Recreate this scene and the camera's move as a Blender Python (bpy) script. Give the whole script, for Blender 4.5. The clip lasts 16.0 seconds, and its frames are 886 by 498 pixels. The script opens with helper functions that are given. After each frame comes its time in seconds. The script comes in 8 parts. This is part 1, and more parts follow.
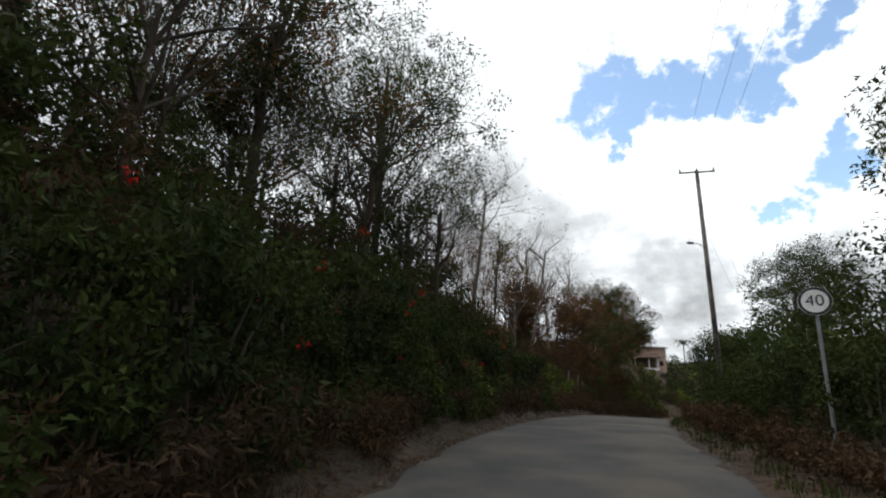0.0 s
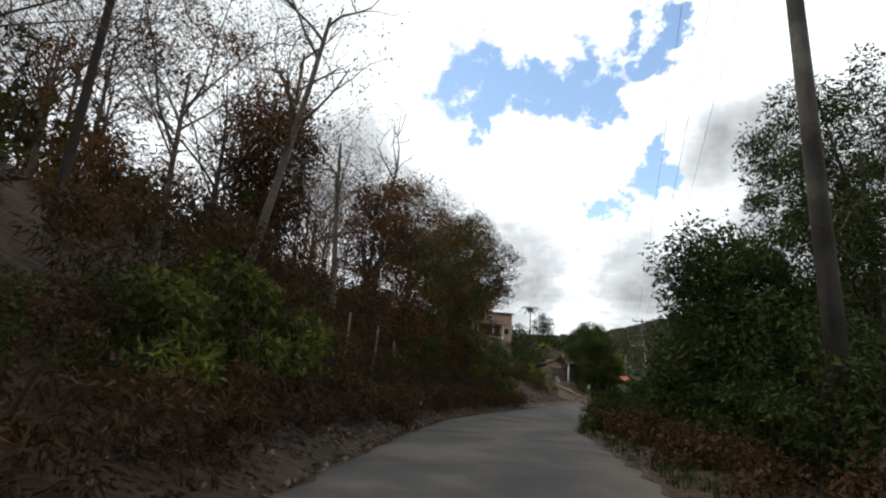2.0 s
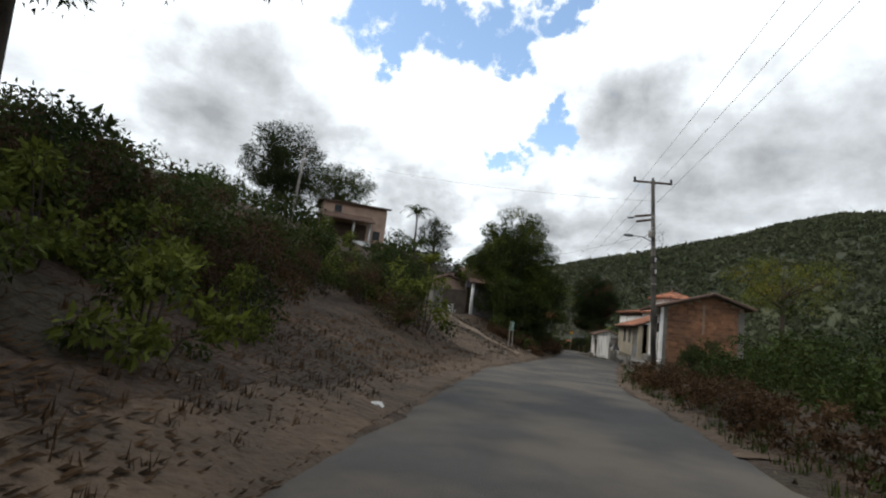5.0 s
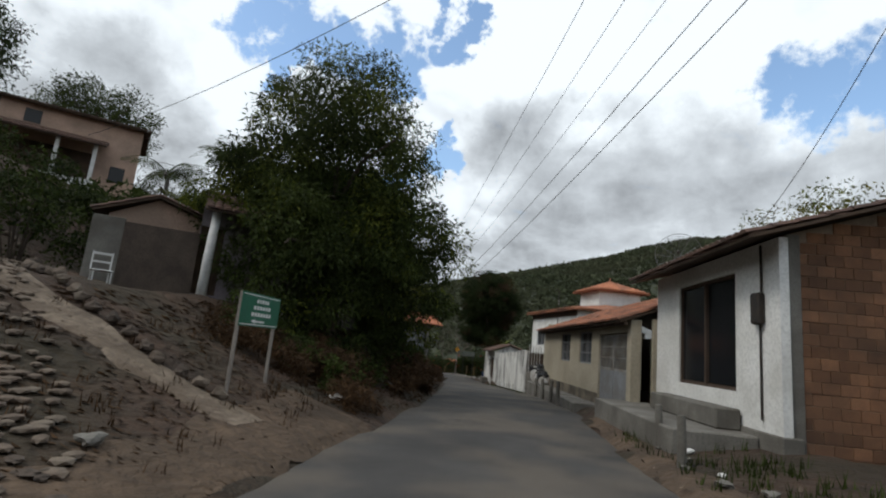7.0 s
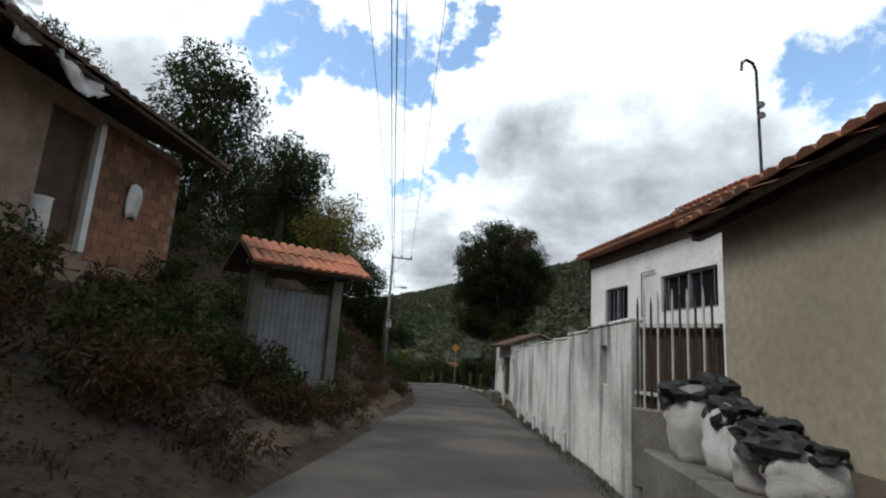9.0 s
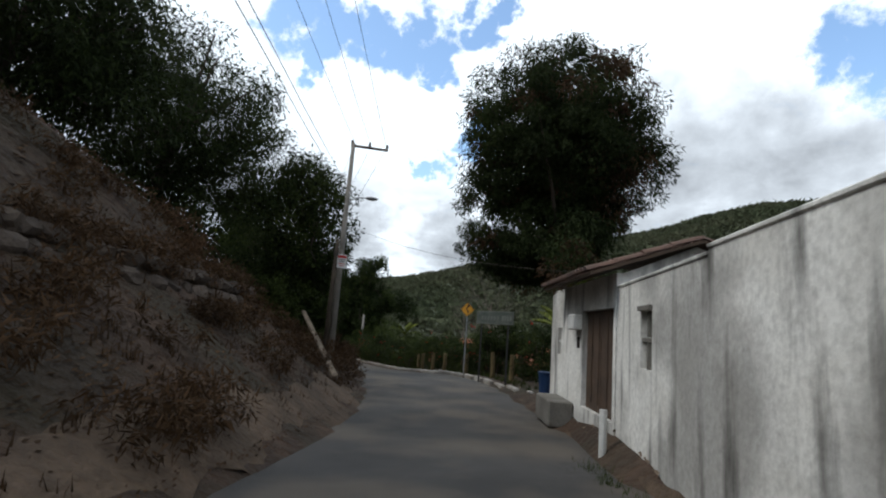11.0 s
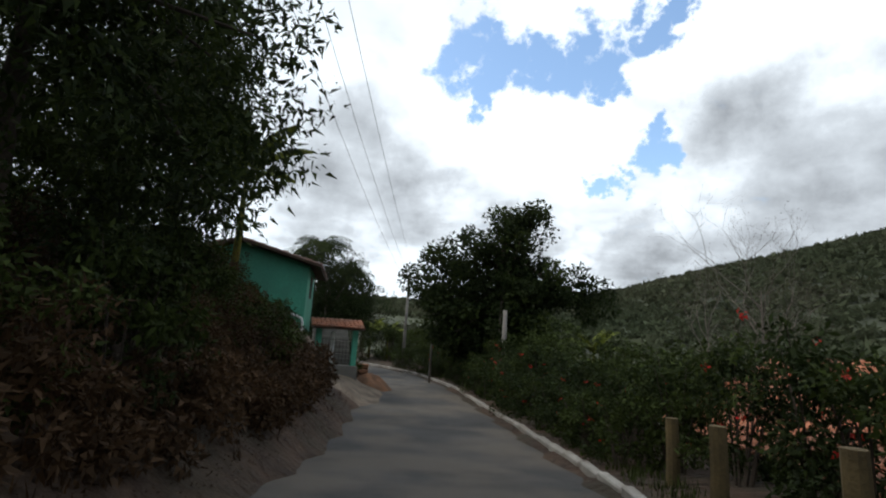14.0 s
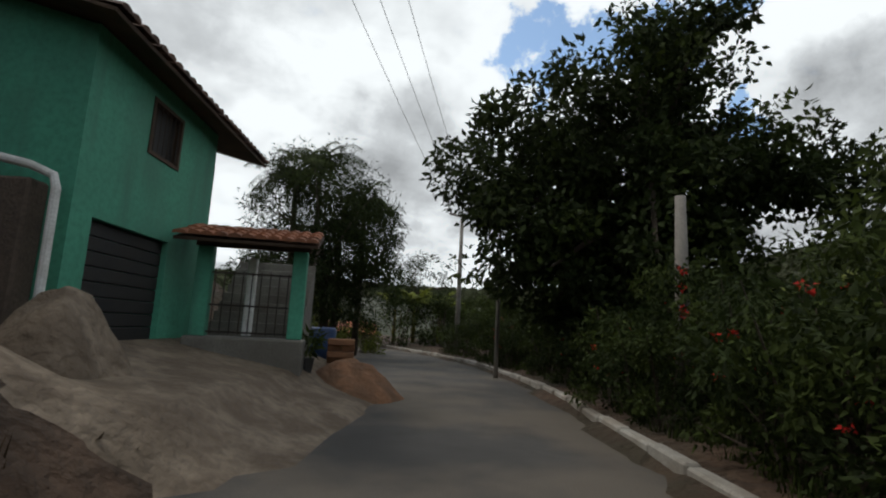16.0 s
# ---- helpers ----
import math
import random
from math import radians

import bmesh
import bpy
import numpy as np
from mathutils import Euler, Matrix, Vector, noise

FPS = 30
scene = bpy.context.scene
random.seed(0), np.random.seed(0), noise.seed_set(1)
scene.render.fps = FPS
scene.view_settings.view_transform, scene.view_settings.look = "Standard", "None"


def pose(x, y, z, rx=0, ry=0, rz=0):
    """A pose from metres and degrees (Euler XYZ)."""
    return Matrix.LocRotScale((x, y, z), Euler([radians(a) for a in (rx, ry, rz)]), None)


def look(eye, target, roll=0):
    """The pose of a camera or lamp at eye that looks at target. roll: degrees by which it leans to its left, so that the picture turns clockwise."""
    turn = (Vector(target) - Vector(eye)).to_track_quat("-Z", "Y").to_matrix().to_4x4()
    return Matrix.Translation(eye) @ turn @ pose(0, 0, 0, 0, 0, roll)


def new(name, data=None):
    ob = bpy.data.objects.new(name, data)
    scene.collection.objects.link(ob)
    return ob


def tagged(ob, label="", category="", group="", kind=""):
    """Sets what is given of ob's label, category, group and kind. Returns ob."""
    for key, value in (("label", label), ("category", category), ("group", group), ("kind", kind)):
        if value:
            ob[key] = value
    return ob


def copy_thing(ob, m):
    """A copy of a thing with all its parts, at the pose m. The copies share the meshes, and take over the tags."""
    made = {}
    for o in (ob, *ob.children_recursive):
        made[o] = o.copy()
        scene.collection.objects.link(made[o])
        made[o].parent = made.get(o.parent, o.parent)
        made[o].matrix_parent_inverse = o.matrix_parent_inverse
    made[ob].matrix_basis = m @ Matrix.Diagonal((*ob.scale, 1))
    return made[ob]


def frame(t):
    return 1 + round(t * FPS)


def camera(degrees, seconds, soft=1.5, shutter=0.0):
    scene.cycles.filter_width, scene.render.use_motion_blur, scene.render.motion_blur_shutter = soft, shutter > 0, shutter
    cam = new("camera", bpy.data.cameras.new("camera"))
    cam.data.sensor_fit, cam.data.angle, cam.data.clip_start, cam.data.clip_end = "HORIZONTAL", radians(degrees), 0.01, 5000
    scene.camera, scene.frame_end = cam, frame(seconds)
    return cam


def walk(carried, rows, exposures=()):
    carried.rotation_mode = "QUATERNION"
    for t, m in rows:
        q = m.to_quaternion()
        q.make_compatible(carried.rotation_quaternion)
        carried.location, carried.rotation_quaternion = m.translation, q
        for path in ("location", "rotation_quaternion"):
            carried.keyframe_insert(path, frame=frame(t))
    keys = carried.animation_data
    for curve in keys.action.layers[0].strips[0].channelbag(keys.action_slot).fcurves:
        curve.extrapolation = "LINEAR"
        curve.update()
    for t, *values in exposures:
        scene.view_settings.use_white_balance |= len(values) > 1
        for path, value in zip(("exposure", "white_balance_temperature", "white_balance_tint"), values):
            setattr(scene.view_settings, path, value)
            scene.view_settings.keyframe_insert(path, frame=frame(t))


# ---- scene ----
cam = camera(82.0, 16.0, soft=2.1)
PATH = [
    (0.0, (0.000, 0.000, 1.430), (-0.000, 1.931, 1.952), 2.29),
    (0.5, (1.548, 6.012, 1.634), (1.706, 7.939, 2.147), 1.69),
    (1.0, (3.263, 12.014, 1.764), (3.572, 13.937, 2.218), 3.05),
    (1.5, (5.339, 18.011, 1.759), (5.792, 19.911, 2.190), 3.51),
    (2.0, (7.804, 23.880, 1.685), (8.374, 25.747, 2.120), 3.81),
    (2.5, (10.412, 29.525, 1.556), (11.055, 31.374, 1.969), 2.78),
    (3.0, (13.032, 35.087, 1.357), (13.719, 36.932, 1.711), 4.17),
    (3.5, (15.873, 40.557, 1.103), (16.613, 42.389, 1.412), 6.20),
    (4.0, (18.958, 45.889, 0.756), (19.767, 47.697, 1.032), 6.39),
    (4.2, (20.263, 47.968, 0.620), (21.105, 49.765, 0.872), 6.58),
    (6.3, (36.730, 67.731, -0.140), (37.904, 69.318, 0.182), 5.44),
    (6.5, (38.353, 69.349, -0.215), (39.563, 70.904, 0.130), 5.63),
    (7.0, (42.430, 73.334, -0.412), (43.733, 74.806, -0.045), 5.52),
    (7.5, (46.584, 76.985, -0.591), (47.939, 78.397, -0.178), 6.07),
    (8.0, (50.611, 80.403, -0.678), (51.969, 81.820, -0.293), 6.41),
    (8.5, (54.452, 83.663, -0.714), (55.759, 85.118, -0.298), 4.22),
    (9.0, (58.020, 86.918, -0.810), (59.272, 88.432, -0.433), 3.85),
    (9.2, (59.383, 88.164, -0.867), (60.617, 89.692, -0.490), 3.70),
    (11.3, (72.217, 102.130, -1.840), (73.405, 103.710, -1.537), 4.65),
    (11.5, (73.395, 103.488, -1.941), (74.566, 105.077, -1.617), 5.12),
    (11.8, (75.126, 105.524, -2.094), (76.270, 107.133, -1.777), 4.44),
    (12.0, (76.245, 106.884, -2.185), (77.361, 108.512, -1.866), 4.49),
    (12.5, (78.900, 110.291, -2.331), (79.896, 111.989, -1.979), 3.93),
    (13.0, (81.258, 113.834, -2.341), (82.089, 115.609, -1.943), 3.69),
    (13.5, (83.016, 117.583, -2.341), (83.715, 119.422, -1.985), 3.65),
    (14.0, (84.448, 121.311, -2.584), (85.029, 123.193, -2.234), 3.92),
    (14.5, (85.708, 125.006, -2.919), (86.210, 126.917, -2.607), 2.57),
    (15.0, (86.817, 128.588, -3.176), (87.272, 130.508, -2.848), 3.29),
    (15.5, (87.847, 131.935, -3.415), (88.244, 133.869, -3.090), 2.57),
    (16.0, (88.716, 134.926, -3.634), (89.040, 136.876, -3.327), 2.97),
]
walk(cam, [(t, look(eye, target, roll)) for t, eye, target, roll in PATH],
     [(0, 0.0, 6500, 10), (4.2, 0.0, 6450, 10), (6.3, -0.3, 6300, 9), (7.0, -0.3, 6250, 9), (8.0, -0.2, 6150, 9), (9.0, -0.1, 6150, 9), (11.5, -0.05, 6050, 9), (13.0, -0.05, 6150, 9), (14.5, -0.2, 6200, 9), (15.5, -0.32, 6500, 9), (16.0, -0.36, 6500, 9)])

# ---- world, sun, exposure ----
SUN_EL, SUN_AZ = radians(52), radians(-70)      # azimuth clockwise from +y
world = bpy.data.worlds.new("sky")
scene.world = world
world.use_nodes = True
wn, wl = world.node_tree.nodes, world.node_tree.links
wn.clear()


def wnode(kind, **kw):
    n = wn.new(kind)
    for k, v in kw.items():
        n.inputs[k].default_value = v
    return n


def wmath(op, a, b=0.0, c=0.0):
    n = wn.new("ShaderNodeMath")
    n.operation = op
    for i, v in enumerate((a, b, c)):
        if isinstance(v, (int, float)):
            n.inputs[i].default_value = v
        else:
            wl.new(v, n.inputs[i])
    return n.outputs[0]


sky = wn.new("ShaderNodeTexSky")
sky.sky_type, sky.sun_disc = "NISHITA", False
sky.sun_elevation, sky.sun_rotation = SUN_EL, SUN_AZ
tc = wn.new("ShaderNodeTexCoord")
sep = wn.new("ShaderNodeSeparateXYZ")
wl.new(tc.outputs["Generated"], sep.inputs[0])
# clouds lie on a flat layer: the direction divided by its height
flat = wn.new("ShaderNodeVectorMath")
flat.operation = "DIVIDE"
den = wmath("ADD", wmath("MAXIMUM", sep.outputs[2], 0.0), 0.30)
comb = wn.new("ShaderNodeCombineXYZ")
for i in range(3):
    wl.new(den, comb.inputs[i])
wl.new(tc.outputs["Generated"], flat.inputs[0])
wl.new(comb.outputs[0], flat.inputs[1])
big = wnode("ShaderNodeTexNoise", Scale=2.3, Detail=4.0, Roughness=0.5, Distortion=0.3)
wl.new(flat.outputs[0], big.inputs["Vector"])
fine = wnode("ShaderNodeTexNoise", Scale=6.5, Detail=9.0, Roughness=0.56, Distortion=0.25)
wl.new(flat.outputs[0], fine.inputs["Vector"])
# the edges of the breaks are torn by a displacement of the direction
tear = wnode("ShaderNodeTexNoise", Scale=9.0, Detail=8.0, Roughness=0.62)
wl.new(tc.outputs["Generated"], tear.inputs["Vector"])
torn = wn.new("ShaderNodeVectorMath")
torn.operation = "MULTIPLY_ADD"
wl.new(tear.outputs["Color"], torn.inputs[0])
torn.inputs[1].default_value = (0.27, 0.27, 0.27)
wl.new(tc.outputs["Generated"], torn.inputs[2])
away = wn.new("ShaderNodeVectorMath")
away.operation = "SUBTRACT"
wl.new(torn.outputs[0], away.inputs[0])
away.inputs[1].default_value = (0.135, 0.135, 0.135)
unit = wn.new("ShaderNodeVectorMath")
unit.operation = "NORMALIZE"
wl.new(away.outputs[0], unit.inputs[0])


def patch(azimuth, elevation, size):
    """How far a direction lies inside a round patch of the sky: 1 in its middle, 0 at its edge."""
    a, e = radians(azimuth), radians(elevation)
    d = wn.new("ShaderNodeVectorMath")
    d.operation = "DOT_PRODUCT"
    wl.new(unit.outputs[0], d.inputs[0])
    d.inputs[1].default_value = (math.sin(a) * math.cos(e), math.cos(a) * math.cos(e), math.sin(e))
    return wmath("MAXIMUM", wmath("SUBTRACT", 1.0, wmath("DIVIDE", wmath("ARCCOSINE", wmath("MINIMUM", d.outputs["Value"], 1.0)), radians(size))), 0.0)


def patches(rows):
    out = 0.0
    for r in rows:
        out = wmath("MAXIMUM", patch(*r), out)
    return out


# breaks in the clouds and grey cloud bases: azimuth, elevation, radius in degrees
breaks = [(19, 31.5, 4.2), (23.5, 29.5, 3.6), (22, 27, 2.6), (27.5, 30.5, 3.4), (31.5, 31, 3.8), (36, 30.5, 3.8), (36.5, 28.2, 2.4), (39, 33, 3.0), (42, 35, 2.6), (38.8, 20.6, 3.4), (41, 19.2, 2.8), (35, 17.6, 2.2), (40.5, 22.8, 2.2),
          (76, 26.5, 4.5), (80, 25, 5.5), (85, 25, 6), (30, 60, 16), (110, 40, 18), (-108, 40, 20), (170, 35, 18), (-60, 45, 12)]
greys = [(54, 17, 11), (61, 19, 12), (70, 16, 11), (50, 22.5, 8), (4, 17, 10), (12, 15, 8), (26, 10, 6), (40, 8, 7), (49, 9, 9), (90, 14, 14), (140, 25, 22), (-30, 25, 20), (-140, 30, 24)]
hole = patches(breaks)
ramp = wn.new("ShaderNodeMapRange")
ramp.interpolation_type = "SMOOTHSTEP"
ramp.inputs["From Min"].default_value, ramp.inputs["From Max"].default_value = 0.22, 0.95
wl.new(wmath("MULTIPLY_ADD", hole, 1.75, wmath("MULTIPLY", wmath("SUBTRACT", fine.outputs[0], 0.5), 1.7)), ramp.inputs[0])
# streaked layers low over the horizon
mp = wn.new("ShaderNodeMapping")
mp.inputs["Scale"].default_value = (2.2, 2.2, 15.0)
wl.new(tc.outputs["Generated"], mp.inputs["Vector"])
layers = wnode("ShaderNodeTexNoise", Scale=1.6, Detail=5.0, Roughness=0.5)
wl.new(mp.outputs[0], layers.inputs["Vector"])
low = wmath("MAXIMUM", wmath("SUBTRACT", 1.0, wmath("DIVIDE", sep.outputs[2], 0.28)), 0.0)
dim = wmath("ADD", wmath("MULTIPLY_ADD", patches(greys), 0.85, wmath("MULTIPLY", wmath("SUBTRACT", big.outputs[0], 0.5), 1.5)),
            wmath("ADD", wmath("MULTIPLY", wmath("SUBTRACT", fine.outputs[0], 0.5), 0.8), wmath("MULTIPLY", wmath("MULTIPLY", wmath("SUBTRACT", layers.outputs[0], 0.46), 2.6), low)))
shade = wn.new("ShaderNodeValToRGB")
shade.color_ramp.elements[0].position, shade.color_ramp.elements[0].color = 0.02, (1.22, 1.28, 1.31, 1)
shade.color_ramp.elements[1].position, shade.color_ramp.elements[1].color = 1.0, (0.44, 0.46, 0.48, 1)
mid = shade.color_ramp.elements.new(0.42)
mid.color = (0.80, 0.84, 0.87, 1)
wl.new(dim, shade.inputs[0])
blue = wn.new("ShaderNodeMix")
blue.data_type, blue.blend_type = "RGBA", "MULTIPLY"
blue.inputs["Factor"].default_value = 1.0
wl.new(sky.outputs[0], blue.inputs["A"])
blue.inputs["B"].default_value = (0.30, 0.30, 0.28, 1)
mix = wn.new("ShaderNodeMix")
mix.data_type = "RGBA"
wl.new(ramp.outputs[0], mix.inputs["Factor"])
wl.new(shade.outputs[0], mix.inputs["A"])
wl.new(blue.outputs["Result"], mix.inputs["B"])
bg = wn.new("ShaderNodeBackground")
bg.inputs["Strength"].default_value = 1.0
wl.new(mix.outputs["Result"], bg.inputs["Color"])
wl.new(bg.outputs[0], wn.new("ShaderNodeOutputWorld").inputs[0])

sun = new("sun", bpy.data.lights.new("sun", "SUN"))
sun.data.energy, sun.data.angle, sun.data.color = 1.7, radians(14), (1.0, 0.95, 0.86)
sun.matrix_world = look((60 * math.sin(SUN_AZ), 60 * math.cos(SUN_AZ), 60 * math.tan(SUN_EL)), (0, 0, 0))

# ---- the road's line ----
# middle of the carriageway: x, y, height of the surface
LINE = [(-15.5, -60.0, 0.0), (-7.0, -28.0, 0.0), (-3.2, -12.5, 0.0), (0.0, 0.0, 0.05), (3.26, 12.01, 0.38), (7.8, 23.88, 0.30), (13.03, 35.09, -0.02),
        (18.96, 45.89, -0.61), (36.73, 67.73, -1.51), (42.43, 73.33, -1.78), (50.61, 80.40, -2.05), (58.02, 86.92, -2.18),
        (72.22, 102.13, -3.21), (75.13, 105.52, -3.46), (78.90, 110.29, -3.70), (83.02, 117.58, -3.72), (85.71, 125.01, -4.30),
        (87.85, 131.94, -4.80), (89.6, 140.2, -5.0), (90.9, 149.2, -5.0), (90.3, 159.5, -5.0), (86.0, 172.0, -4.9), (78.0, 184.0, -4.6), (64.0, 199.0, -4.0)]


def spline(points, n=10):
    a = np.array(points, float)
    b = np.vstack([2 * a[0] - a[1], a, 2 * a[-1] - a[-2]])
    out = []
    for i in range(1, len(b) - 2):
        p0, p1, p2, p3 = b[i - 1:i + 3]
        for k in range(n):
            u = k / n
            out.append(0.5 * (2 * p1 + (p2 - p0) * u + (2 * p0 - 5 * p1 + 4 * p2 - p3) * u * u + (3 * p1 - p0 - 3 * p2 + p3) * u ** 3))
    out.append(b[-2])
    return np.array(out)


AXIS = spline(LINE)
_step = np.diff(AXIS[:, :2], axis=0)
_len = np.hypot(*_step.T)
START = 30                                     # the spline's point at which the distance is 0
ALONG = np.r_[0, np.cumsum(_len)]
ALONG -= ALONG[START]
_dir = np.vstack([_step / _len[:, None], _step[-1:] / _len[-1]])
_dir[1:-1] = (_dir[1:-1] + _dir[:-2])
_dir /= np.hypot(*_dir.T)[:, None]


def R(s, d, h=0.0):
    """A place s metres along the road, d metres to the right of its middle and h metres above its surface there."""
    x, y, z = (np.interp(s, ALONG, AXIS[:, i]) for i in range(3))
    ux, uy = np.interp(s, ALONG, _dir[:, 0]), np.interp(s, ALONG, _dir[:, 1])
    return Vector((x + d * uy, y - d * ux, z + h))


def heading(s):
    """The road's direction there: degrees of turn about z for a thing whose +y points along the road."""
    return math.degrees(math.atan2(-np.interp(s, ALONG, _dir[:, 0]), np.interp(s, ALONG, _dir[:, 1])))


def nearest(x, y):
    """For arrays of places: distance along the road, offset to its right, and the surface's height."""
    s, d, z, best = (np.zeros(len(x)) for _ in range(4))
    best += 1e18
    sx, sy = AXIS[:-1, 0], AXIS[:-1, 1]
    for i in range(len(_step)):
        u = np.clip(((x - sx[i]) * _step[i, 0] + (y - sy[i]) * _step[i, 1]) / _len[i] ** 2, 0, 1)
        qx, qy = x - sx[i] - u * _step[i, 0], y - sy[i] - u * _step[i, 1]
        r = qx * qx + qy * qy
        m = r < best
        best[m] = r[m]
        s[m] = (ALONG[i] + u * _len[i])[m]
        side = qx * _step[i, 1] - qy * _step[i, 0]
        d[m] = (np.sqrt(r) * np.sign(side))[m]
        z[m] = (AXIS[i, 2] + u * (AXIS[i + 1, 2] - AXIS[i, 2]))[m]
    return s, d, z


OFF = np.array([2.6, 5, 8, 14, 24, 45])
LEFT = {-60: (0, 1.5, 4, 7, 10, 16), 20: (0, 1.3, 3.5, 6.5, 9, 15), 55: (0, 1.2, 3.2, 6, 9, 15), 64: (0, .8, 2.4, 5, 8, 15), 74: (0, .4, 1.3, 3.6, 7, 14),
        88: (0, .5, 1.9, 3, 7, 14), 94: (.1, .8, 2.2, 2.6, 8, 14), 104: (.1, 1.0, 2.4, 3, 8.2, 14), 109: (.2, 1.5, 3.2, 4, 8.6, 14), 116: (.2, 1.2, 3.2, 4, 9, 14),
        118: (.1, .8, 1.2, 3, 8, 13), 122: (.1, .8, 1.2, 3, 8, 13), 125: (.2, 1.6, 4.2, 7.4, 11, 14), 132: (.2, 2.2, 5.2, 8.6, 11.5, 14), 138.3: (.1, 2.0, 4.6, 8, 11.5, 14),
        139.6: (0, .8, 2.0, 5, 9, 13), 142.5: (0, 1.55, 2.1, 4.8, 8, 12), 146.2: (.12, 1.4, 2.3, 4.6, 7.5, 12), 149: (.12, 1.0, 2.3, 4.6, 7, 12), 158: (.3, 1.9, 3.6, 5, 7, 12), 165: (.35, 2.6, 4.4, 5.6, 7, 12),
        168.2: (.35, 2.6, 4.4, 5.4, 7, 12), 169.5: (.48, .93, 1.1, 3.4, 6, 11), 176: (.48, .98, 1.1, 2, 6, 11), 181: (.2, 1, 3, 6, 8, 11), 260: (.2, 1, 2, 4, 7, 12)}
RIGHT = {-60: (0, .2, .2, -.5, -3, -8), 60: (0, .2, .1, -.8, -3, -8), 86: (0, .2, .4, -.5, -3, -8), 94: (.1, .5, .7, 0, -3, -8), 101: (.15, .55, .7, 0, -3, -8),
         113: (.3, .7, .7, 0, -3, -8), 137: (.4, .65, .7, 0, -3, -8), 140: (.1, .3, .1, -1.2, -3, -8), 145: (.05, .1, -.6, -1.6, -4, -8), 168: (.1, .2, -.3, -1.2, -4, -8),
         180: (.1, .4, .4, -.6, -3, -8), 260: (0, .3, .3, 0, -3, -8)}
RIDGE = ((-180, 4), (-90, 6), (-40, 5), (0, 2.6), (20, 2.8), (30, 3.8), (35, 4.7), (40, 5.9), (45, 7.0), (51, 8.0), (55, 8.9), (60, 9.9), (64, 11), (69, 11.9), (75, 11.8), (80, 11.2), (90, 10.5), (130, 9), (180, 4))


def wave(x, y, seed):
    """Smooth unevenness between about -1 and 1."""
    out = 0 * x
    rnd = np.random.RandomState(seed)
    for k in range(5):
        a, f, p = rnd.uniform(0, 6.28), 0.6 + 0.5 * k, rnd.uniform(0, 6.28)
        out = out + np.sin((x * math.cos(a) + y * math.sin(a)) * f + p) / (k + 1.5)
    return out / 1.6


def height(x, y):
    """The ground's height at arrays of places."""
    x, y = np.atleast_1d(np.asarray(x, float)), np.atleast_1d(np.asarray(y, float))
    s, d, z = nearest(x, y)
    near = np.zeros(len(x))
    for table, side in ((LEFT, -1), (RIGHT, 1)):
        m = np.sign(d) == side
        knots = sorted(table)
        cols = np.array([table[k] for k in knots])
        h = np.array([np.interp(s[m], knots, cols[:, j]) for j in range(6)])
        a = np.abs(d[m])
        lo = 2.1 - 1.2 * np.clip(1 - np.abs(s[m] - 173) / 5, 0, 1) * (side < 0)
        out = np.where(a < OFF[0], h[0] * np.clip((a - lo) / (2.6 - lo), 0, 1), 0)
        for j in range(5):
            k = (a >= OFF[j]) & (a < OFF[j + 1])
            out = np.where(k, h[j] + (h[j + 1] - h[j]) * (a - OFF[j]) / (OFF[j + 1] - OFF[j]), out)
        near[m] = np.where(a >= OFF[5], h[5], out)
    a = np.abs(d)
    rough = np.clip((a - 2.4) / 3, 0, 1)
    near = near + rough * (1 - 0.85 * np.clip(1 - np.abs(s - 173.5) / 4.5, 0, 1) * (d < 0)) * (0.10 * wave(x * 2.2, y * 2.2, 1) + 0.16 * wave(x * 0.6, y * 0.6, 2)) - 0.12 * (a < 2.25)
    r = np.hypot(x - 50, y - 80)
    az = np.degrees(np.arctan2(x - 50, y - 80))
    e = np.interp(az, *np.array(RIDGE).T)
    u = np.clip((r - 120) / 480, 0, 1)
    back = np.clip((r - 650) / 900, 0, 1)
    far = -8 + (620 * np.tan(np.radians(e)) + 8) * u * u * (3 - 2 * u) * (1 - 0.55 * back) + u * (5 * wave(x / 55, y / 55, 3) + 6 * wave(x / 160, y / 160, 4))
    w = np.clip((a - 40) / 90, 0, 1)
    w = w * w * (3 - 2 * w)
    return (z + near) * (1 - w) + far * w


def on_ground(s, d, sink=0.0):
    p = R(s, d)
    p.z = float(height(p.x, p.y)[0]) - sink
    return p


def ground_at(x, y, sink=0.0):
    return Vector((x, y, float(height(x, y)[0]) - sink))


